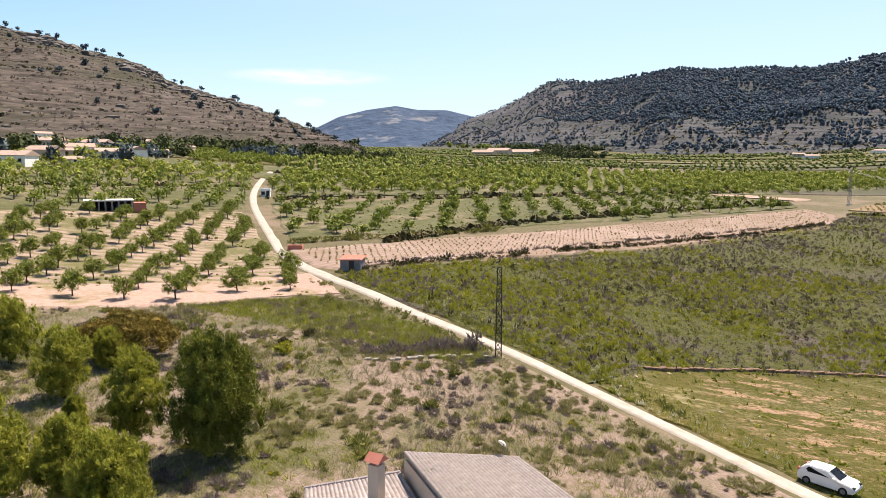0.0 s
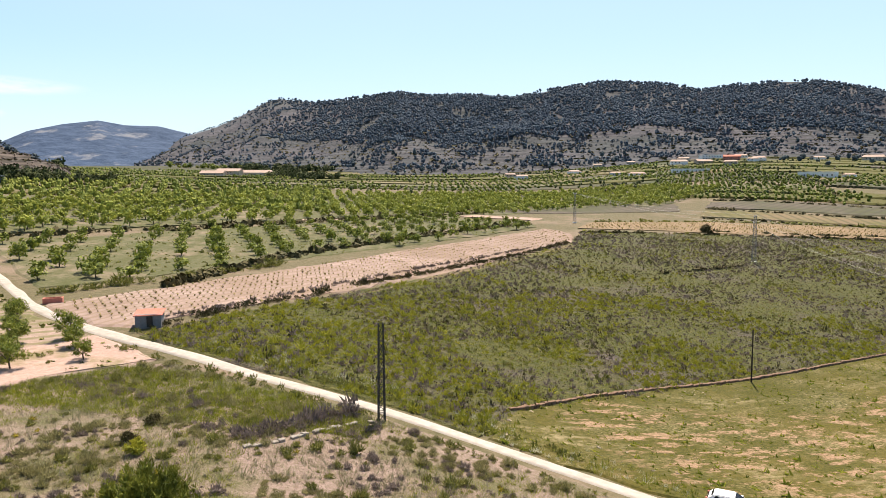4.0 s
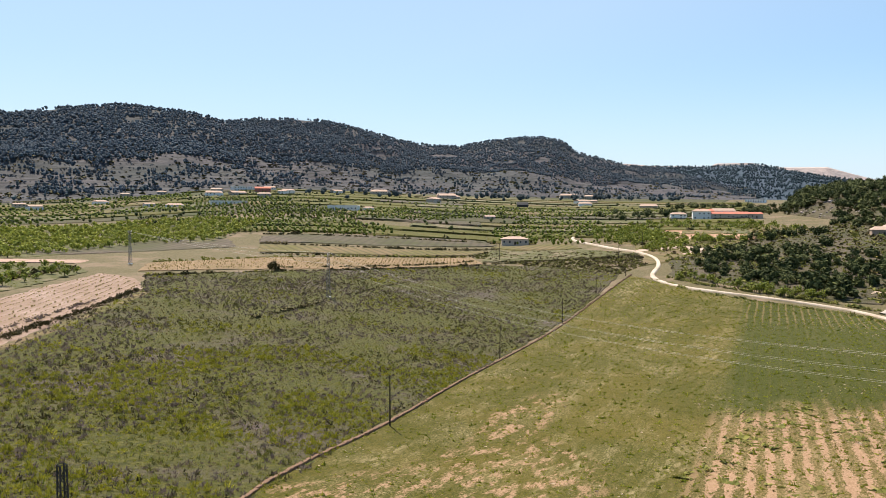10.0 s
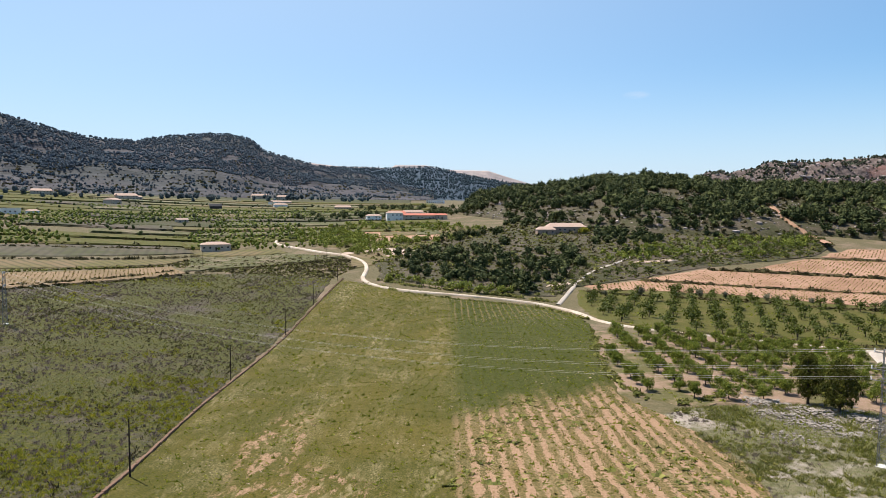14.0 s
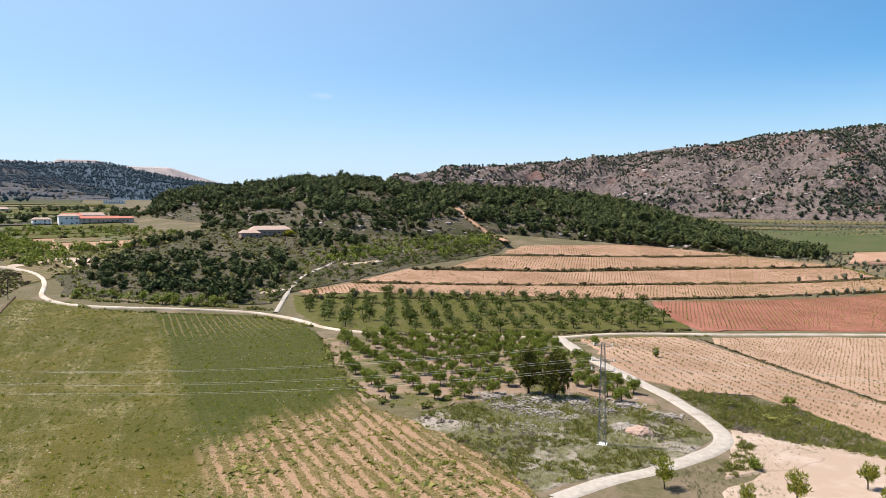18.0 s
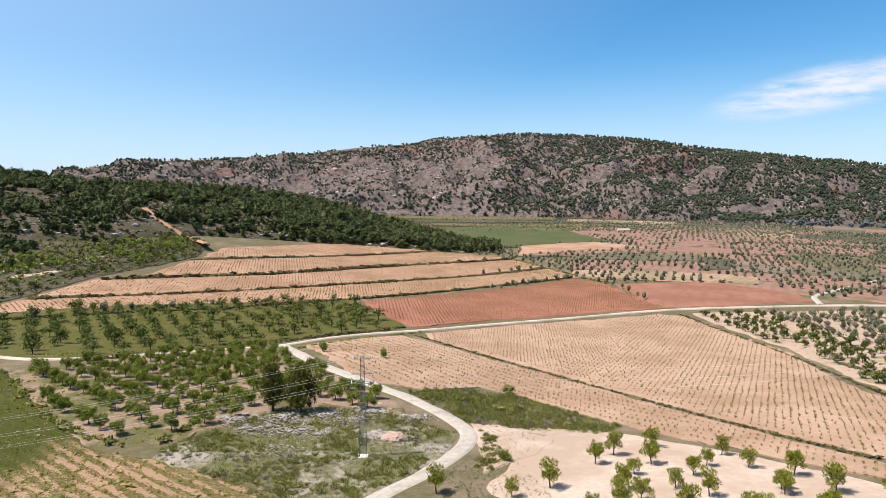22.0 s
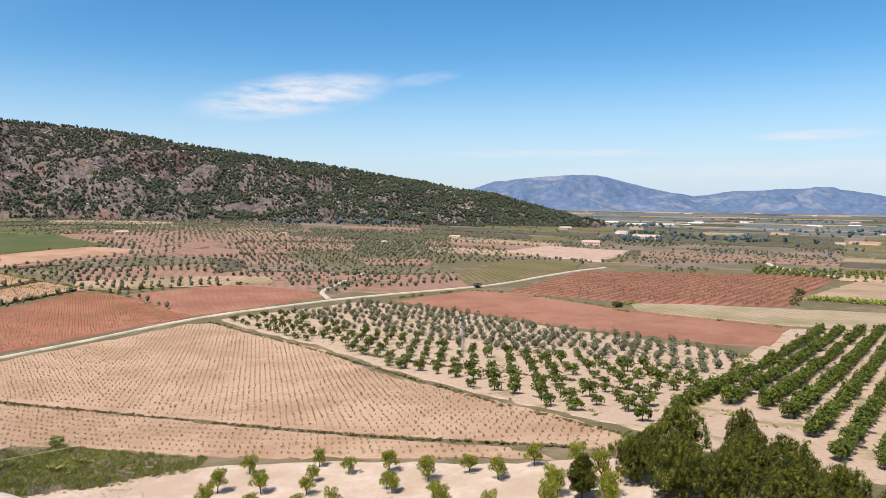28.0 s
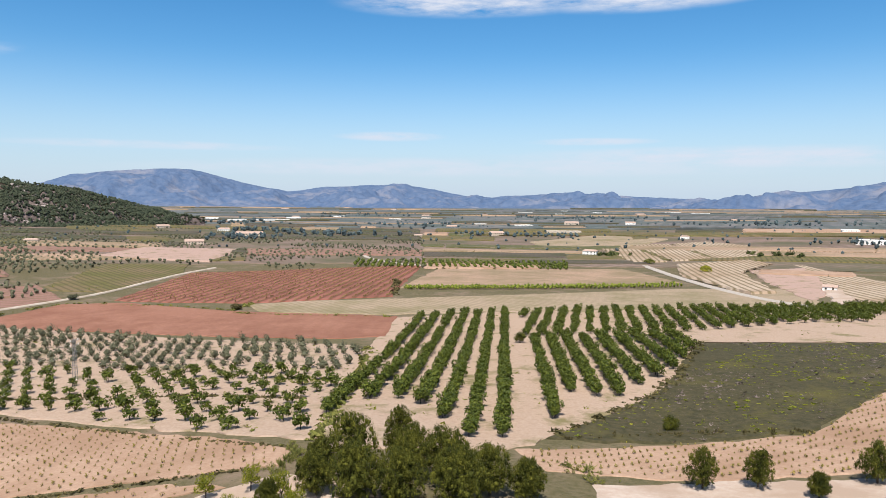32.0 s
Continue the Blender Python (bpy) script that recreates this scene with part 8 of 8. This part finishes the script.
def stone_heap(x, y, r, n, seed, label, size=0.3, mat="rubble"):
    rng = np.random.default_rng(seed)
    q = np.c_[rng.normal(x, r * 0.5, n), rng.normal(y, r * 0.5, n)]
    d = np.hypot(q[:, 0] - x, q[:, 1] - y) / r
    pts = on_ground(q, 0.0)
    pts[:, 2] += np.clip(1 - d, 0, 1) * r * 0.12
    rocks("stone_heap", pts, size, label, seed, mat, 0.4)


for k, (x, y, r, n, size) in enumerate(((126, 50, 5, 220, 0.42), (126, 41, 6, 320, 0.42), (127, 33, 5, 260, 0.42), (127, 23, 4, 180, 0.42), (121, 16, 4, 140, 0.4), (114, 34, 3.0, 110, 0.4), (110.5, 24.5, 3.0, 200, 0.45), (119, 45, 6, 220, 0.38), (116, 39, 6, 200, 0.36), (108, 20, 4, 110, 0.34), (120, 28, 7, 200, 0.32), (104, 41, 7, 110, 0.28), (109.5, 21.5, 1.9, 90, 0.6))):
    stone_heap(x, y, r, n, 500 + k, "heap of pale field stones on weedy ground", size * 0.55)
bm = bmesh.new()
bmesh.ops.create_icosphere(bm, subdivisions=4, radius=1)
for v in bm.verts:
    q = v.co.copy()
    lump = 1 + 0.22 * noise.noise(q * 1.6) + 0.12 * noise.noise(q * 4.1) + 0.05 * noise.noise(q * 9.0)
    v.co = Vector((q.x * 2.7, q.y * 2.3, max(-0.1, q.z) * 1.15 * (1 - 0.45 * q.x))) * lump
earth = new("earth_mound", bpy.data.meshes.new("earth_mound"))
bm.to_mesh(earth.data)
bm.free()
earth.data.materials.append(M["soil_pink"])
earth.location = (109.5, 21.5, h1(109.5, 21.5))
tagged(earth, "uneven heap of pale brown earth and stones", "mound")


# ---- buildings ----
def gable_house(name, x, y, turn, w, d, h, wall, roof, label, roof_h=None, seed=0, hip=0.0, storeys=1, category="house", flat=False):
    t = thing(name, label, category, (x, y, h1(x, y)), turn)
    rng = random.Random(seed)
    part("wall", boxed((-w / 2, -d / 2, -1.2, w / 2, d / 2, h)), M[wall], t)
    o = 0.35
    rh = roof_h if roof_h is not None else d * 0.22
    if flat:
        part("roof", boxed((-w / 2 - 0.15, -d / 2 - 0.15, h, w / 2 + 0.15, d / 2 + 0.15, h + 0.25)), M[roof], t)
        bmp = boxed((-w / 2 - 0.15, -d / 2 - 0.15, h + 0.25, w / 2 + 0.15, -d / 2 + 0.1, h + 0.7), (-w / 2 - 0.15, d / 2 - 0.1, h + 0.25, w / 2 + 0.15, d / 2 + 0.15, h + 0.7))
        part("parapet", bmp, M[wall], t)
    else:
        bm = bmesh.new()
        e = [(-w / 2 - o, -d / 2 - o, h - 0.05), (w / 2 + o, -d / 2 - o, h - 0.05), (w / 2 + o, d / 2 + o, h - 0.05), (-w / 2 - o, d / 2 + o, h - 0.05)]
        r = [(-w / 2 - o + hip, 0, h + rh), (w / 2 + o - hip, 0, h + rh)]
        vs = [bm.verts.new(p) for p in e + r] + [bm.verts.new((p[0], p[1], p[2] + 0.18)) for p in e]
        for f in ((6, 7, 5, 4), (8, 9, 4, 5), (9, 6, 4), (7, 8, 5), (0, 1, 7, 6), (1, 2, 8, 7), (2, 3, 9, 8), (3, 0, 6, 9), (3, 2, 1, 0)):
            bm.faces.new([vs[i] for i in f])
        bmesh.ops.recalc_face_normals(bm, faces=bm.faces)
        part("roof", bm, M[roof], t)
    n = max(2, int(w / 3.2))
    for s in range(storeys):
        zc = (s + 0.5) * h / storeys
        for k in range(n):
            cx = -w / 2 + w * (k + 0.5) / n
            for side in (-1, 1):
                yy = side * (d / 2 + 0.02)
                if s == 0 and k == n // 2 and side < 0:
                    part("door", boxed((cx - 0.5, yy - 0.04, 0.0, cx + 0.5, yy + 0.04, 2.1)), M["bark"], t, "dark wooden door")
                    continue
                if rng.random() < 0.2:
                    continue
                win = part("window", boxed((cx - 0.55, yy - 0.03, zc - 0.5, cx + 0.55, yy + 0.03, zc + 0.6)), M["opening"], t, "dark window")
                part("sill", boxed((cx - 0.7, yy - 0.12, zc - 0.62, cx + 0.7, yy + 0.12, zc - 0.5)), M["plaster_white"], win)
    return t


KINDS = {"white": ("plaster_white", "roof_tile", "white-plastered farmhouse with a tiled roof"), "cream": ("plaster_cream", "roof_tile", "cream country house with a tiled roof"),
         "pink": ("plaster_cream", "roof_red", "pinkish farm building with a red tiled roof"), "red": ("roof_red", "roof_red", "red-walled country house with a tiled roof"),
         "pale": ("plaster_cream", "plaster_white", "long pale farm building"), "v": ("plaster_cream", "roof_tile", "village house with a tan tiled roof")}
VILLAGE = [
    (-360, 213, 73, 14.0, 5.6, "v"),
    (-239, 137, 74, 9.4, 2.8, "v"),
    (-261, 164, 60, 15.6, 3.6, "v"),
    (-284, 191, 49, 17.3, 4.0, "v"),
    (-317, 226, 38, 16.3, 3.9, "v"),
    (-352, 265, 50, 16.5, 5.1, "v"),
    (-282, 227, 49, 12.1, 3.6, "v"),
    (-307, 263, 33, 13.4, 6.1, "v"),
    (-231, 151, 41, 11.8, 2.8, "v"),
]
VALLEY_HOUSES = [
    (195, 949, 8, 27.7, 7.0, "white"),
    (124, 687, -5, 33.1, 3.9, "white"),
    (207, 604, -31, 26.3, 5.1, "white"),
    (230, 603, -24, 9.2, 3.6, "white"),
    (320, 543, -13, 9.0, 3.0, "cream"),
    (614, 756, -24, 12.4, 4.7, "cream"),
    (440, 845, -14, 22.7, 6.1, "cream"),
    (359, 884, -27, 22.8, 7.0, "cream"),
    (208, 898, -14, 19.0, 5.9, "red"),
    (771, 1008, -31, 30.3, 7.0, "cream"),
    (768, 944, -58, 19.4, 7.0, "cream"),
    (574, 611, -43, 20.0, 4.0, "cream"),
    (460, 885, -38, 23.7, 4.7, "cream"),
]
VALLEY_HOUSES += [
    (891, 719, -63, 27.4, 5.5, "white"),
    (59, 724, 11, 9.3, 3.5, "white"),
    (77, 689, 8, 14.4, 3.3, "white"),
    (-343, 714, 6, 25.2, 7.0, "cream"),
    (-326, 741, 32, 38.7, 5.2, "cream"),
    (-352, 695, 7, 24.8, 4.3, "cream"),
    (-309, 786, 22, 20.2, 4.0, "cream"),
]
PLAIN_HOUSES = [
    (375, -734, -157, 20.9, 5.6, "cream"),
    (503, -631, -156, 13.6, 4.1, "cream"),
    (733, -1570, -163, 48.3, 7.0, "white"),
    (639, -1517, -146, 40.6, 7.0, "white"),
    (385, -933, -166, 37.2, 6.8, "cream"),
    (-79, -739, 160, 15.3, 5.8, "white"),
    (-82, -1214, 184, 60.0, 7.0, "pale"),
    (-250, -1038, 165, 12.6, 5.4, "white"),
    (-538, -1155, 168, 25.4, 6.4, "white"),
    (-438, -870, 144, 36.1, 7.0, "white"),
    (-185, -390, 150, 7.8, 2.7, "white"),
    (35, -1143, -167, 24.9, 6.7, "cream"),
    (-37, -2725, 179, 60.0, 7.0, "white"),
    (-591, -2712, 168, 60.0, 7.0, "white"),
    (-645, -2513, 155, 60.0, 7.0, "white"),
]
PLAIN_HOUSES += [
    (592, -1788, -182, 37.1, 7.0, "white"),
    (327, -1849, -153, 30.8, 6.2, "white"),
    (486, -486, -154, 5.8, 2.9, "cream"),
    (685, -314, -104, 12.5, 3.7, "white"),
    (480, -1067, -162, 19.5, 4.9, "white"),
    (596, -1087, -134, 20.5, 5.1, "cream"),
    (258, -1964, -177, 26.0, 6.5, "white"),
    (605, -1608, -143, 42.3, 5.6, "white"),
    (527, -2020, -164, 34.2, 6.8, "white"),
    (134, -1410, -185, 21.1, 5.9, "cream"),
    (83, -1576, -168, 26.1, 5.2, "white"),
    (158, -1067, -165, 12.7, 4.5, "cream"),
]
FARM = [(452, 402, -40, 11, 9.0, "white"), (462, 394, -42, 12, 6.0, "pink"), (462, 408, -52, 13, 8.4, "pink"), (474, 384, -44, 13, 5.2, "pink"), (442, 418, -35, 10, 6.0, "white"), (478, 402, -30, 14, 8.0, "white"), (486, 376, -50, 10, 4.6, "pink")]
FARM = [(x + 14, y + 36, turn, w * 1.3, h, kind) for x, y, turn, w, h, kind in FARM]
VILLAGE = [(x, y, turn, w * 0.58, h * 0.85, kind) for x, y, turn, w, h, kind in VILLAGE] + FARM
town = random.Random(91)
for k in range(18):
    b, d = radians(town.uniform(-8, 44)), town.uniform(720, 960)
    VALLEY_HOUSES.append((d * math.sin(b), 25 + d * math.cos(b), town.uniform(-30, 40), town.uniform(9, 20), town.uniform(3.5, 6.0), town.choice(("white", "white", "cream"))))
for k in range(22):
    b, d = radians(town.uniform(141, 203)), town.uniform(1500, 3300)
    PLAIN_HOUSES.append((d * math.sin(b), 25 + d * math.cos(b), town.uniform(140, 220), town.uniform(14, 40), town.uniform(4.5, 8.5), town.choice(("white", "white", "cream"))))
for k, (x, y, turn, w, h, kind) in enumerate(VILLAGE + VALLEY_HOUSES + PLAIN_HOUSES):
    wall, roof, label = KINDS[kind]
    if kind == "v" and k % 4 == 0:
        wall, label = "plaster_white", "white village house with a tan tiled roof"
    flat = w > 24 and kind in ("white", "pale")
    gable_house("country_house", x, y, turn, w, min(max(6, w * 0.55), 14), h * 0.8, wall, roof if not flat else "plaster_white", "long white flat-roofed building" if flat else label, seed=k, storeys=2 if h > 5.4 else 1, flat=flat, hip=2.0 if k % 2 else 0.0)
for k, (x, y, turn, w, h) in enumerate(((-225, 128, 30, 10, 3.2), (-248, 150, 15, 12, 3.4), (-270, 178, 55, 11, 3.6), (-300, 205, 20, 13, 4), (-272, 205, -10, 10, 3.4), (-330, 250, 25, 12, 4.2), (-255, 180, 70, 9, 3.2), (-295, 180, 35, 12, 4.0))):
    gable_house("village_house", x, y, turn, w, 8, h, "plaster_cream" if k % 2 else "plaster_white", "roof_tile", "village house with a faded tiled roof", seed=60 + k)
gable_house("pavilion", 243, 388, -30, 17, 11, 3.6, "plaster_cream", "roof_tile", "pale square pavilion with a hipped roof", roof_h=1.6, hip=5.0, seed=80)
gable_house("villa", 419, 243, -50, 26, 12, 3.8, "plaster_tan", "roof_tile", "long tan villa with a tiled roof", hip=3.0, seed=81)
gable_house("villa_wing", 404, 250, -50, 12, 9, 3.2, "plaster_tan", "roof_tile", "low tan wing of the villa", hip=2.0, seed=82)
gable_house("barn", 438, 664, -30, 12, 8, 4.0, "opening", "opening", "black timber barn among terraces", roof_h=3.0, seed=83, category="barn")

# unfinished block building in the west orchard
ruin = thing("block_building", "unfinished grey block building with open bays", "building", (-138, 103, h1(-138, 103)), 57)
for k in range(8):
    part("pillar", boxed((-5.2 + k * 1.45, -2.5, -0.6, -4.8 + k * 1.45, 2.5, 2.2)), M["block_grey"], ruin)
part("back_wall", boxed((-5.2, 2.3, -0.6, 5.4, 2.5, 2.2)), M["block_grey"], ruin)
part("roof", boxed((-5.4, -2.7, 2.2, 5.6, 2.7, 2.5)), M["plaster_white"], ruin)
part("brick_end", boxed((5.6, -2.4, -0.6, 8.4, 2.4, 1.7)), M["roof_red"], ruin, "low red brick end")
gable_house("hut", -148, 165, 40, 3.0, 2.6, 1.7, "plaster_white", "plaster_white", "tiny white pump hut", flat=True, seed=84, category="hut")

# tool shed beside the track
shed = thing("tool_shed", "small grey block shed with a red sheet roof", "shed", (-51, 88.5, h1(-51, 88.5)), 22)
part("wall", boxed((-1.7, -1.4, -0.5, 1.7, 1.4, 1.75)), M["block_grey"], shed)
bm = boxed((-1.9, -1.6, 1.75, 1.9, 1.6, 1.87))
for v in bm.verts:
    v.co.z += 0.12 * v.co.y
part("roof", bm, M["roof_red"], shed, "faded red sheet roof")
part("door", boxed((-0.2, -1.44, 0, 0.6, -1.39, 1.5)), M["opening"], shed, "dark open doorway")
box_wall = thing("brick_trough", "low red brick trough at the vineyard's end", "trough", (-79, 105, h1(-79, 105)), 30)
part("wall", boxed((-1.5, -0.7, -0.3, 1.5, -0.5, 0.9), (-1.5, 0.5, -0.3, 1.5, 0.7, 0.9), (-1.5, -0.5, -0.3, -1.3, 0.5, 0.9), (1.3, -0.5, -0.3, 1.5, 0.5, 0.9)), M["roof_red"], box_wall)

# ---- the house below the camera's start ----
home = thing("house", "tile-roofed country house seen from above", "house")
RA, RB, RC, RD = Vector((0.6, 28.4, 6.0)), Vector((6.1, 31.1, 6.0)), Vector((7.6, 21.9, 7.3)), Vector((12.1, 25.1, 7.3))
LE, LF, LG, LH = Vector((0.5, 28.2, 4.9)), Vector((-4.0, 25.6, 3.9)), Vector((1.6, 19.6, 4.6)), Vector((7.4, 21.9, 5.6))


def prism(quad, low):
    bm = bmesh.new()
    top = [bm.verts.new(p) for p in quad]
    bot = [bm.verts.new((p.x, p.y, p.z - 0.15 if low is None else low)) for p in quad]
    bm.faces.new(top)
    bm.faces.new(bot[::-1])
    for k in range(len(quad)):
        bm.faces.new((top[k], bot[k], bot[(k + 1) % len(quad)], top[(k + 1) % len(quad)]))
    bmesh.ops.recalc_face_normals(bm, faces=bm.faces)
    return bm


SINK = Vector((0, 0, -0.3))
part("wall", prism([p + SINK for p in (RA, RB, RD, RC)], -1.0), M["plaster_cream"], home, "cream rendered wall")
part("low_wall", prism([p + SINK for p in (LE, LH, LG, LF)], -1.0), M["plaster_cream"], home, "cream rendered wall")


def tiled(a, b, c, d, parent, columns, rows, name="roof"):
    """Curved clay tiles in overlapping courses over the quad a-b (far edge) to c-d (near edge)."""
    base = part(name, prism([p + Vector((0, 0, 0.05)) for p in (a, b, d, c)], None), M["roof_pale"], parent)
    verts, faces = [], []
    for i in range(columns):
        for j in range(rows):
            u0, u1, v0, v1 = i / columns, (i + 0.92) / columns, j / rows, (j + 1.12) / rows
            k0 = len(verts)
            for v, lift in ((v0, 0.05), (min(v1, 1.0), 0.10)):
                for s in range(5):
                    u = u0 + (u1 - u0) * s / 4
                    p = (a.lerp(b, u)).lerp(c.lerp(d, u), v)
                    verts.append((p.x, p.y, p.z + 0.05 + lift * 0.4 + 0.055 * math.sin(math.pi * s / 4)))
            for s in range(4):
                faces.append((k0 + s, k0 + s + 1, k0 + 6 + s, k0 + 5 + s))
    part("tiles", mesh_of("tiles", verts, np.array(faces), M["roof_pale"]), None, base, "overlapping pale clay tiles")["kind"] = "stuff"
    return base


main_roof = tiled(RA, RB, RC, RD, home, 30, 40)
low_roof = tiled(LE, LF, LH, LG, home, 24, 30, "low_roof")
for k in range(14):
    f = (k + 0.5) / 14
    p = RA.lerp(RB, f)
    bm = beam(bmesh.new(), p - (RB - RA).normalized() * 0.2, p + (RB - RA).normalized() * 0.21, 0.13, 0.11, 8)
    part("ridge_tile", bm, M["roof_pale"], main_roof)
for k in range(12):
    f = (k + 0.5) / 12
    p = LE.lerp(LF, f) + Vector((0, 0, 0.1))
    part("ridge_tile", beam(bmesh.new(), p - (LF - LE).normalized() * 0.2, p + (LF - LE).normalized() * 0.21, 0.13, 0.11, 8), M["roof_pale"], low_roof)
chimney = part("chimney", boxed((0.85, 24.9, 3.8, 1.45, 25.5, 6.75)), M["plaster_cream"], home, "rendered square chimney")
bm = bmesh.new()
vs = [bm.verts.new(p) for p in ((0.7, 24.75, 6.95), (1.6, 24.75, 6.95), (1.6, 25.65, 6.95), (0.7, 25.65, 6.95), (0.7, 25.2, 7.3), (1.6, 25.2, 7.3))]
for f in ((0, 1, 5, 4), (2, 3, 4, 5), (1, 2, 5), (3, 0, 4), (3, 2, 1, 0)):
    bm.faces.new([vs[i] for i in f])
part("cap", bm, M["roof_red"], chimney, "red tile chimney cap")
part("cap_post", boxed((0.9, 24.95, 6.75, 1.0, 25.05, 6.95), (1.3, 24.95, 6.75, 1.4, 25.05, 6.95), (0.9, 25.35, 6.75, 1.0, 25.45, 6.95), (1.3, 25.35, 6.75, 1.4, 25.45, 6.95)), M["plaster_cream"], chimney)
vent = part("vent_pipe", beam(bmesh.new(), (3.6, 26.3, 4.4), (3.6, 26.3, 6.45), 0.36, 0.36, 18), M["plaster_white"], home, "white round vent")
bm = bmesh.new()
for px, py, pr in ((3.5, 26.2, 0.14), (3.75, 26.4, 0.13), (3.6, 26.5, 0.12), (3.7, 26.15, 0.12)):
    bmesh.ops.create_icosphere(bm, subdivisions=2, radius=pr, matrix=Matrix.Translation((px, py, 6.5)))
part("stones", bm, M["rubble"], vent, "pale stones on the vent")
dish = thing("satellite_dish", "small white satellite dish on a mast", "satellite dish", (5.5, 30.8, 6.05))
part("mast", beam(bmesh.new(), (0, 0, -0.3), (-0.25, 0.1, 0.62), 0.025, None, 6), M["galvanised"], dish)
bm = bmesh.new()
bmesh.ops.create_uvsphere(bm, u_segments=20, v_segments=10, radius=0.36)
bmesh.ops.bisect_plane(bm, geom=bm.verts[:] + bm.edges[:] + bm.faces[:], plane_co=(0, 0, 0.24), plane_no=(0, 0, 1), clear_inner=True)
bmesh.ops.solidify(bm, geom=bm.faces[:], thickness=0.02)
bmesh.ops.transform(bm, matrix=Matrix.Translation((-0.3, 0.12, 0.68)) @ Euler((radians(50), 0, radians(160))).to_matrix().to_4x4() @ Matrix.Translation((0, 0, -0.3)), verts=bm.verts)
part("reflector", bm, M["plaster_white"], dish)


# ---- parked car ----
def car(x, y, turn):
    t = thing("car", "small white hatchback parked on the farm track", "car", (x, y, h1(x, y) + 0.12), turn)
    paint = material("car_paint", [(0.78, 0.78, 0.78), (0.80, 0.80, 0.80)], 1.0, rough=0.25, tone=0.95)
    glass = material("car_glass", [(0.03, 0.035, 0.045), (0.04, 0.045, 0.055)], 1.0, rough=0.08)
    rubber = material("car_rubber", [(0.02, 0.02, 0.02), (0.03, 0.03, 0.03)], 4.0, rough=0.8)
    side = [(-2.05, 0.35), (-2.0, 0.95), (-1.75, 1.25), (-1.35, 1.47), (0.1, 1.47), (0.95, 0.98), (1.75, 0.85), (2.02, 0.62), (2.05, 0.32), (1.6, 0.22), (-1.7, 0.22)]

    def profile(pts, half, bevel=0.06):
        bm = bmesh.new()
        f = bm.faces.new([bm.verts.new((px, -half, pz)) for px, pz in pts])
        ext = bmesh.ops.extrude_face_region(bm, geom=[f])["geom"]
        for v in ext:
            if isinstance(v, bmesh.types.BMVert):
                v.co.y = half
        for v in bm.verts:
            if v.co.z > 1.0:
                v.co.y *= 0.84
        bmesh.ops.recalc_face_normals(bm, faces=bm.faces)
        bmesh.ops.bevel(bm, geom=bm.edges[:], offset=bevel, segments=2, affect="EDGES")
        return bm

    body = part("body", profile(side, 0.86), paint, t)
    for s in (-1, 1):
        bm = bmesh.new()
        f = bm.faces.new([bm.verts.new((px, s * py, pz)) for px, py, pz in ((-1.55, 0.80, 1.0), (0.72, 0.83, 1.0), (0.08, 0.735, 1.38), (-1.25, 0.735, 1.38))])
        bmesh.ops.solidify(bm, geom=[f], thickness=0.03)
        part("side_window", bm, glass, body, "dark side window")
        for px in (-1.32, 1.28):
            wheel = part("wheel", beam(bmesh.new(), (px, s * 0.70, 0.31), (px, s * 0.89, 0.31), 0.31, None, 20), rubber, t, "black tyre")
            part("rim", beam(bmesh.new(), (px, s * 0.85, 0.31), (px, s * 0.91, 0.31), 0.19, None, 14), M["galvanised"], wheel)
        part("headlight", boxed((1.86, s * 0.62 - 0.14, 0.62, 2.0, s * 0.62 + 0.14, 0.76)), glass, t)
        part("tail_light", boxed((-2.04, s * 0.70 - 0.1, 0.85, -1.9, s * 0.70 + 0.1, 1.15)), M["roof_red"], t, "red tail light")
        part("mirror", boxed((0.55, s * 0.92 - 0.1, 0.98, 0.72, s * 0.92 + 0.1, 1.12)), paint, t)
    bm = bmesh.new()
    f = bm.faces.new([bm.verts.new(p) for p in ((1.0, -0.66, 1.01), (1.0, 0.66, 1.01), (0.2, 0.6, 1.46), (0.2, -0.6, 1.46))])
    bmesh.ops.solidify(bm, geom=[f], thickness=0.03)
    part("windscreen", bm, glass, body, "dark windscreen")
    bm = bmesh.new()
    f = bm.faces.new([bm.verts.new(p) for p in ((-1.97, -0.62, 1.02), (-1.97, 0.62, 1.02), (-1.48, 0.56, 1.45), (-1.48, -0.56, 1.45))])
    bmesh.ops.solidify(bm, geom=[f], thickness=0.03)
    part("rear_window", bm, glass, body, "dark rear window")


car(19.6, 57.6, -18)
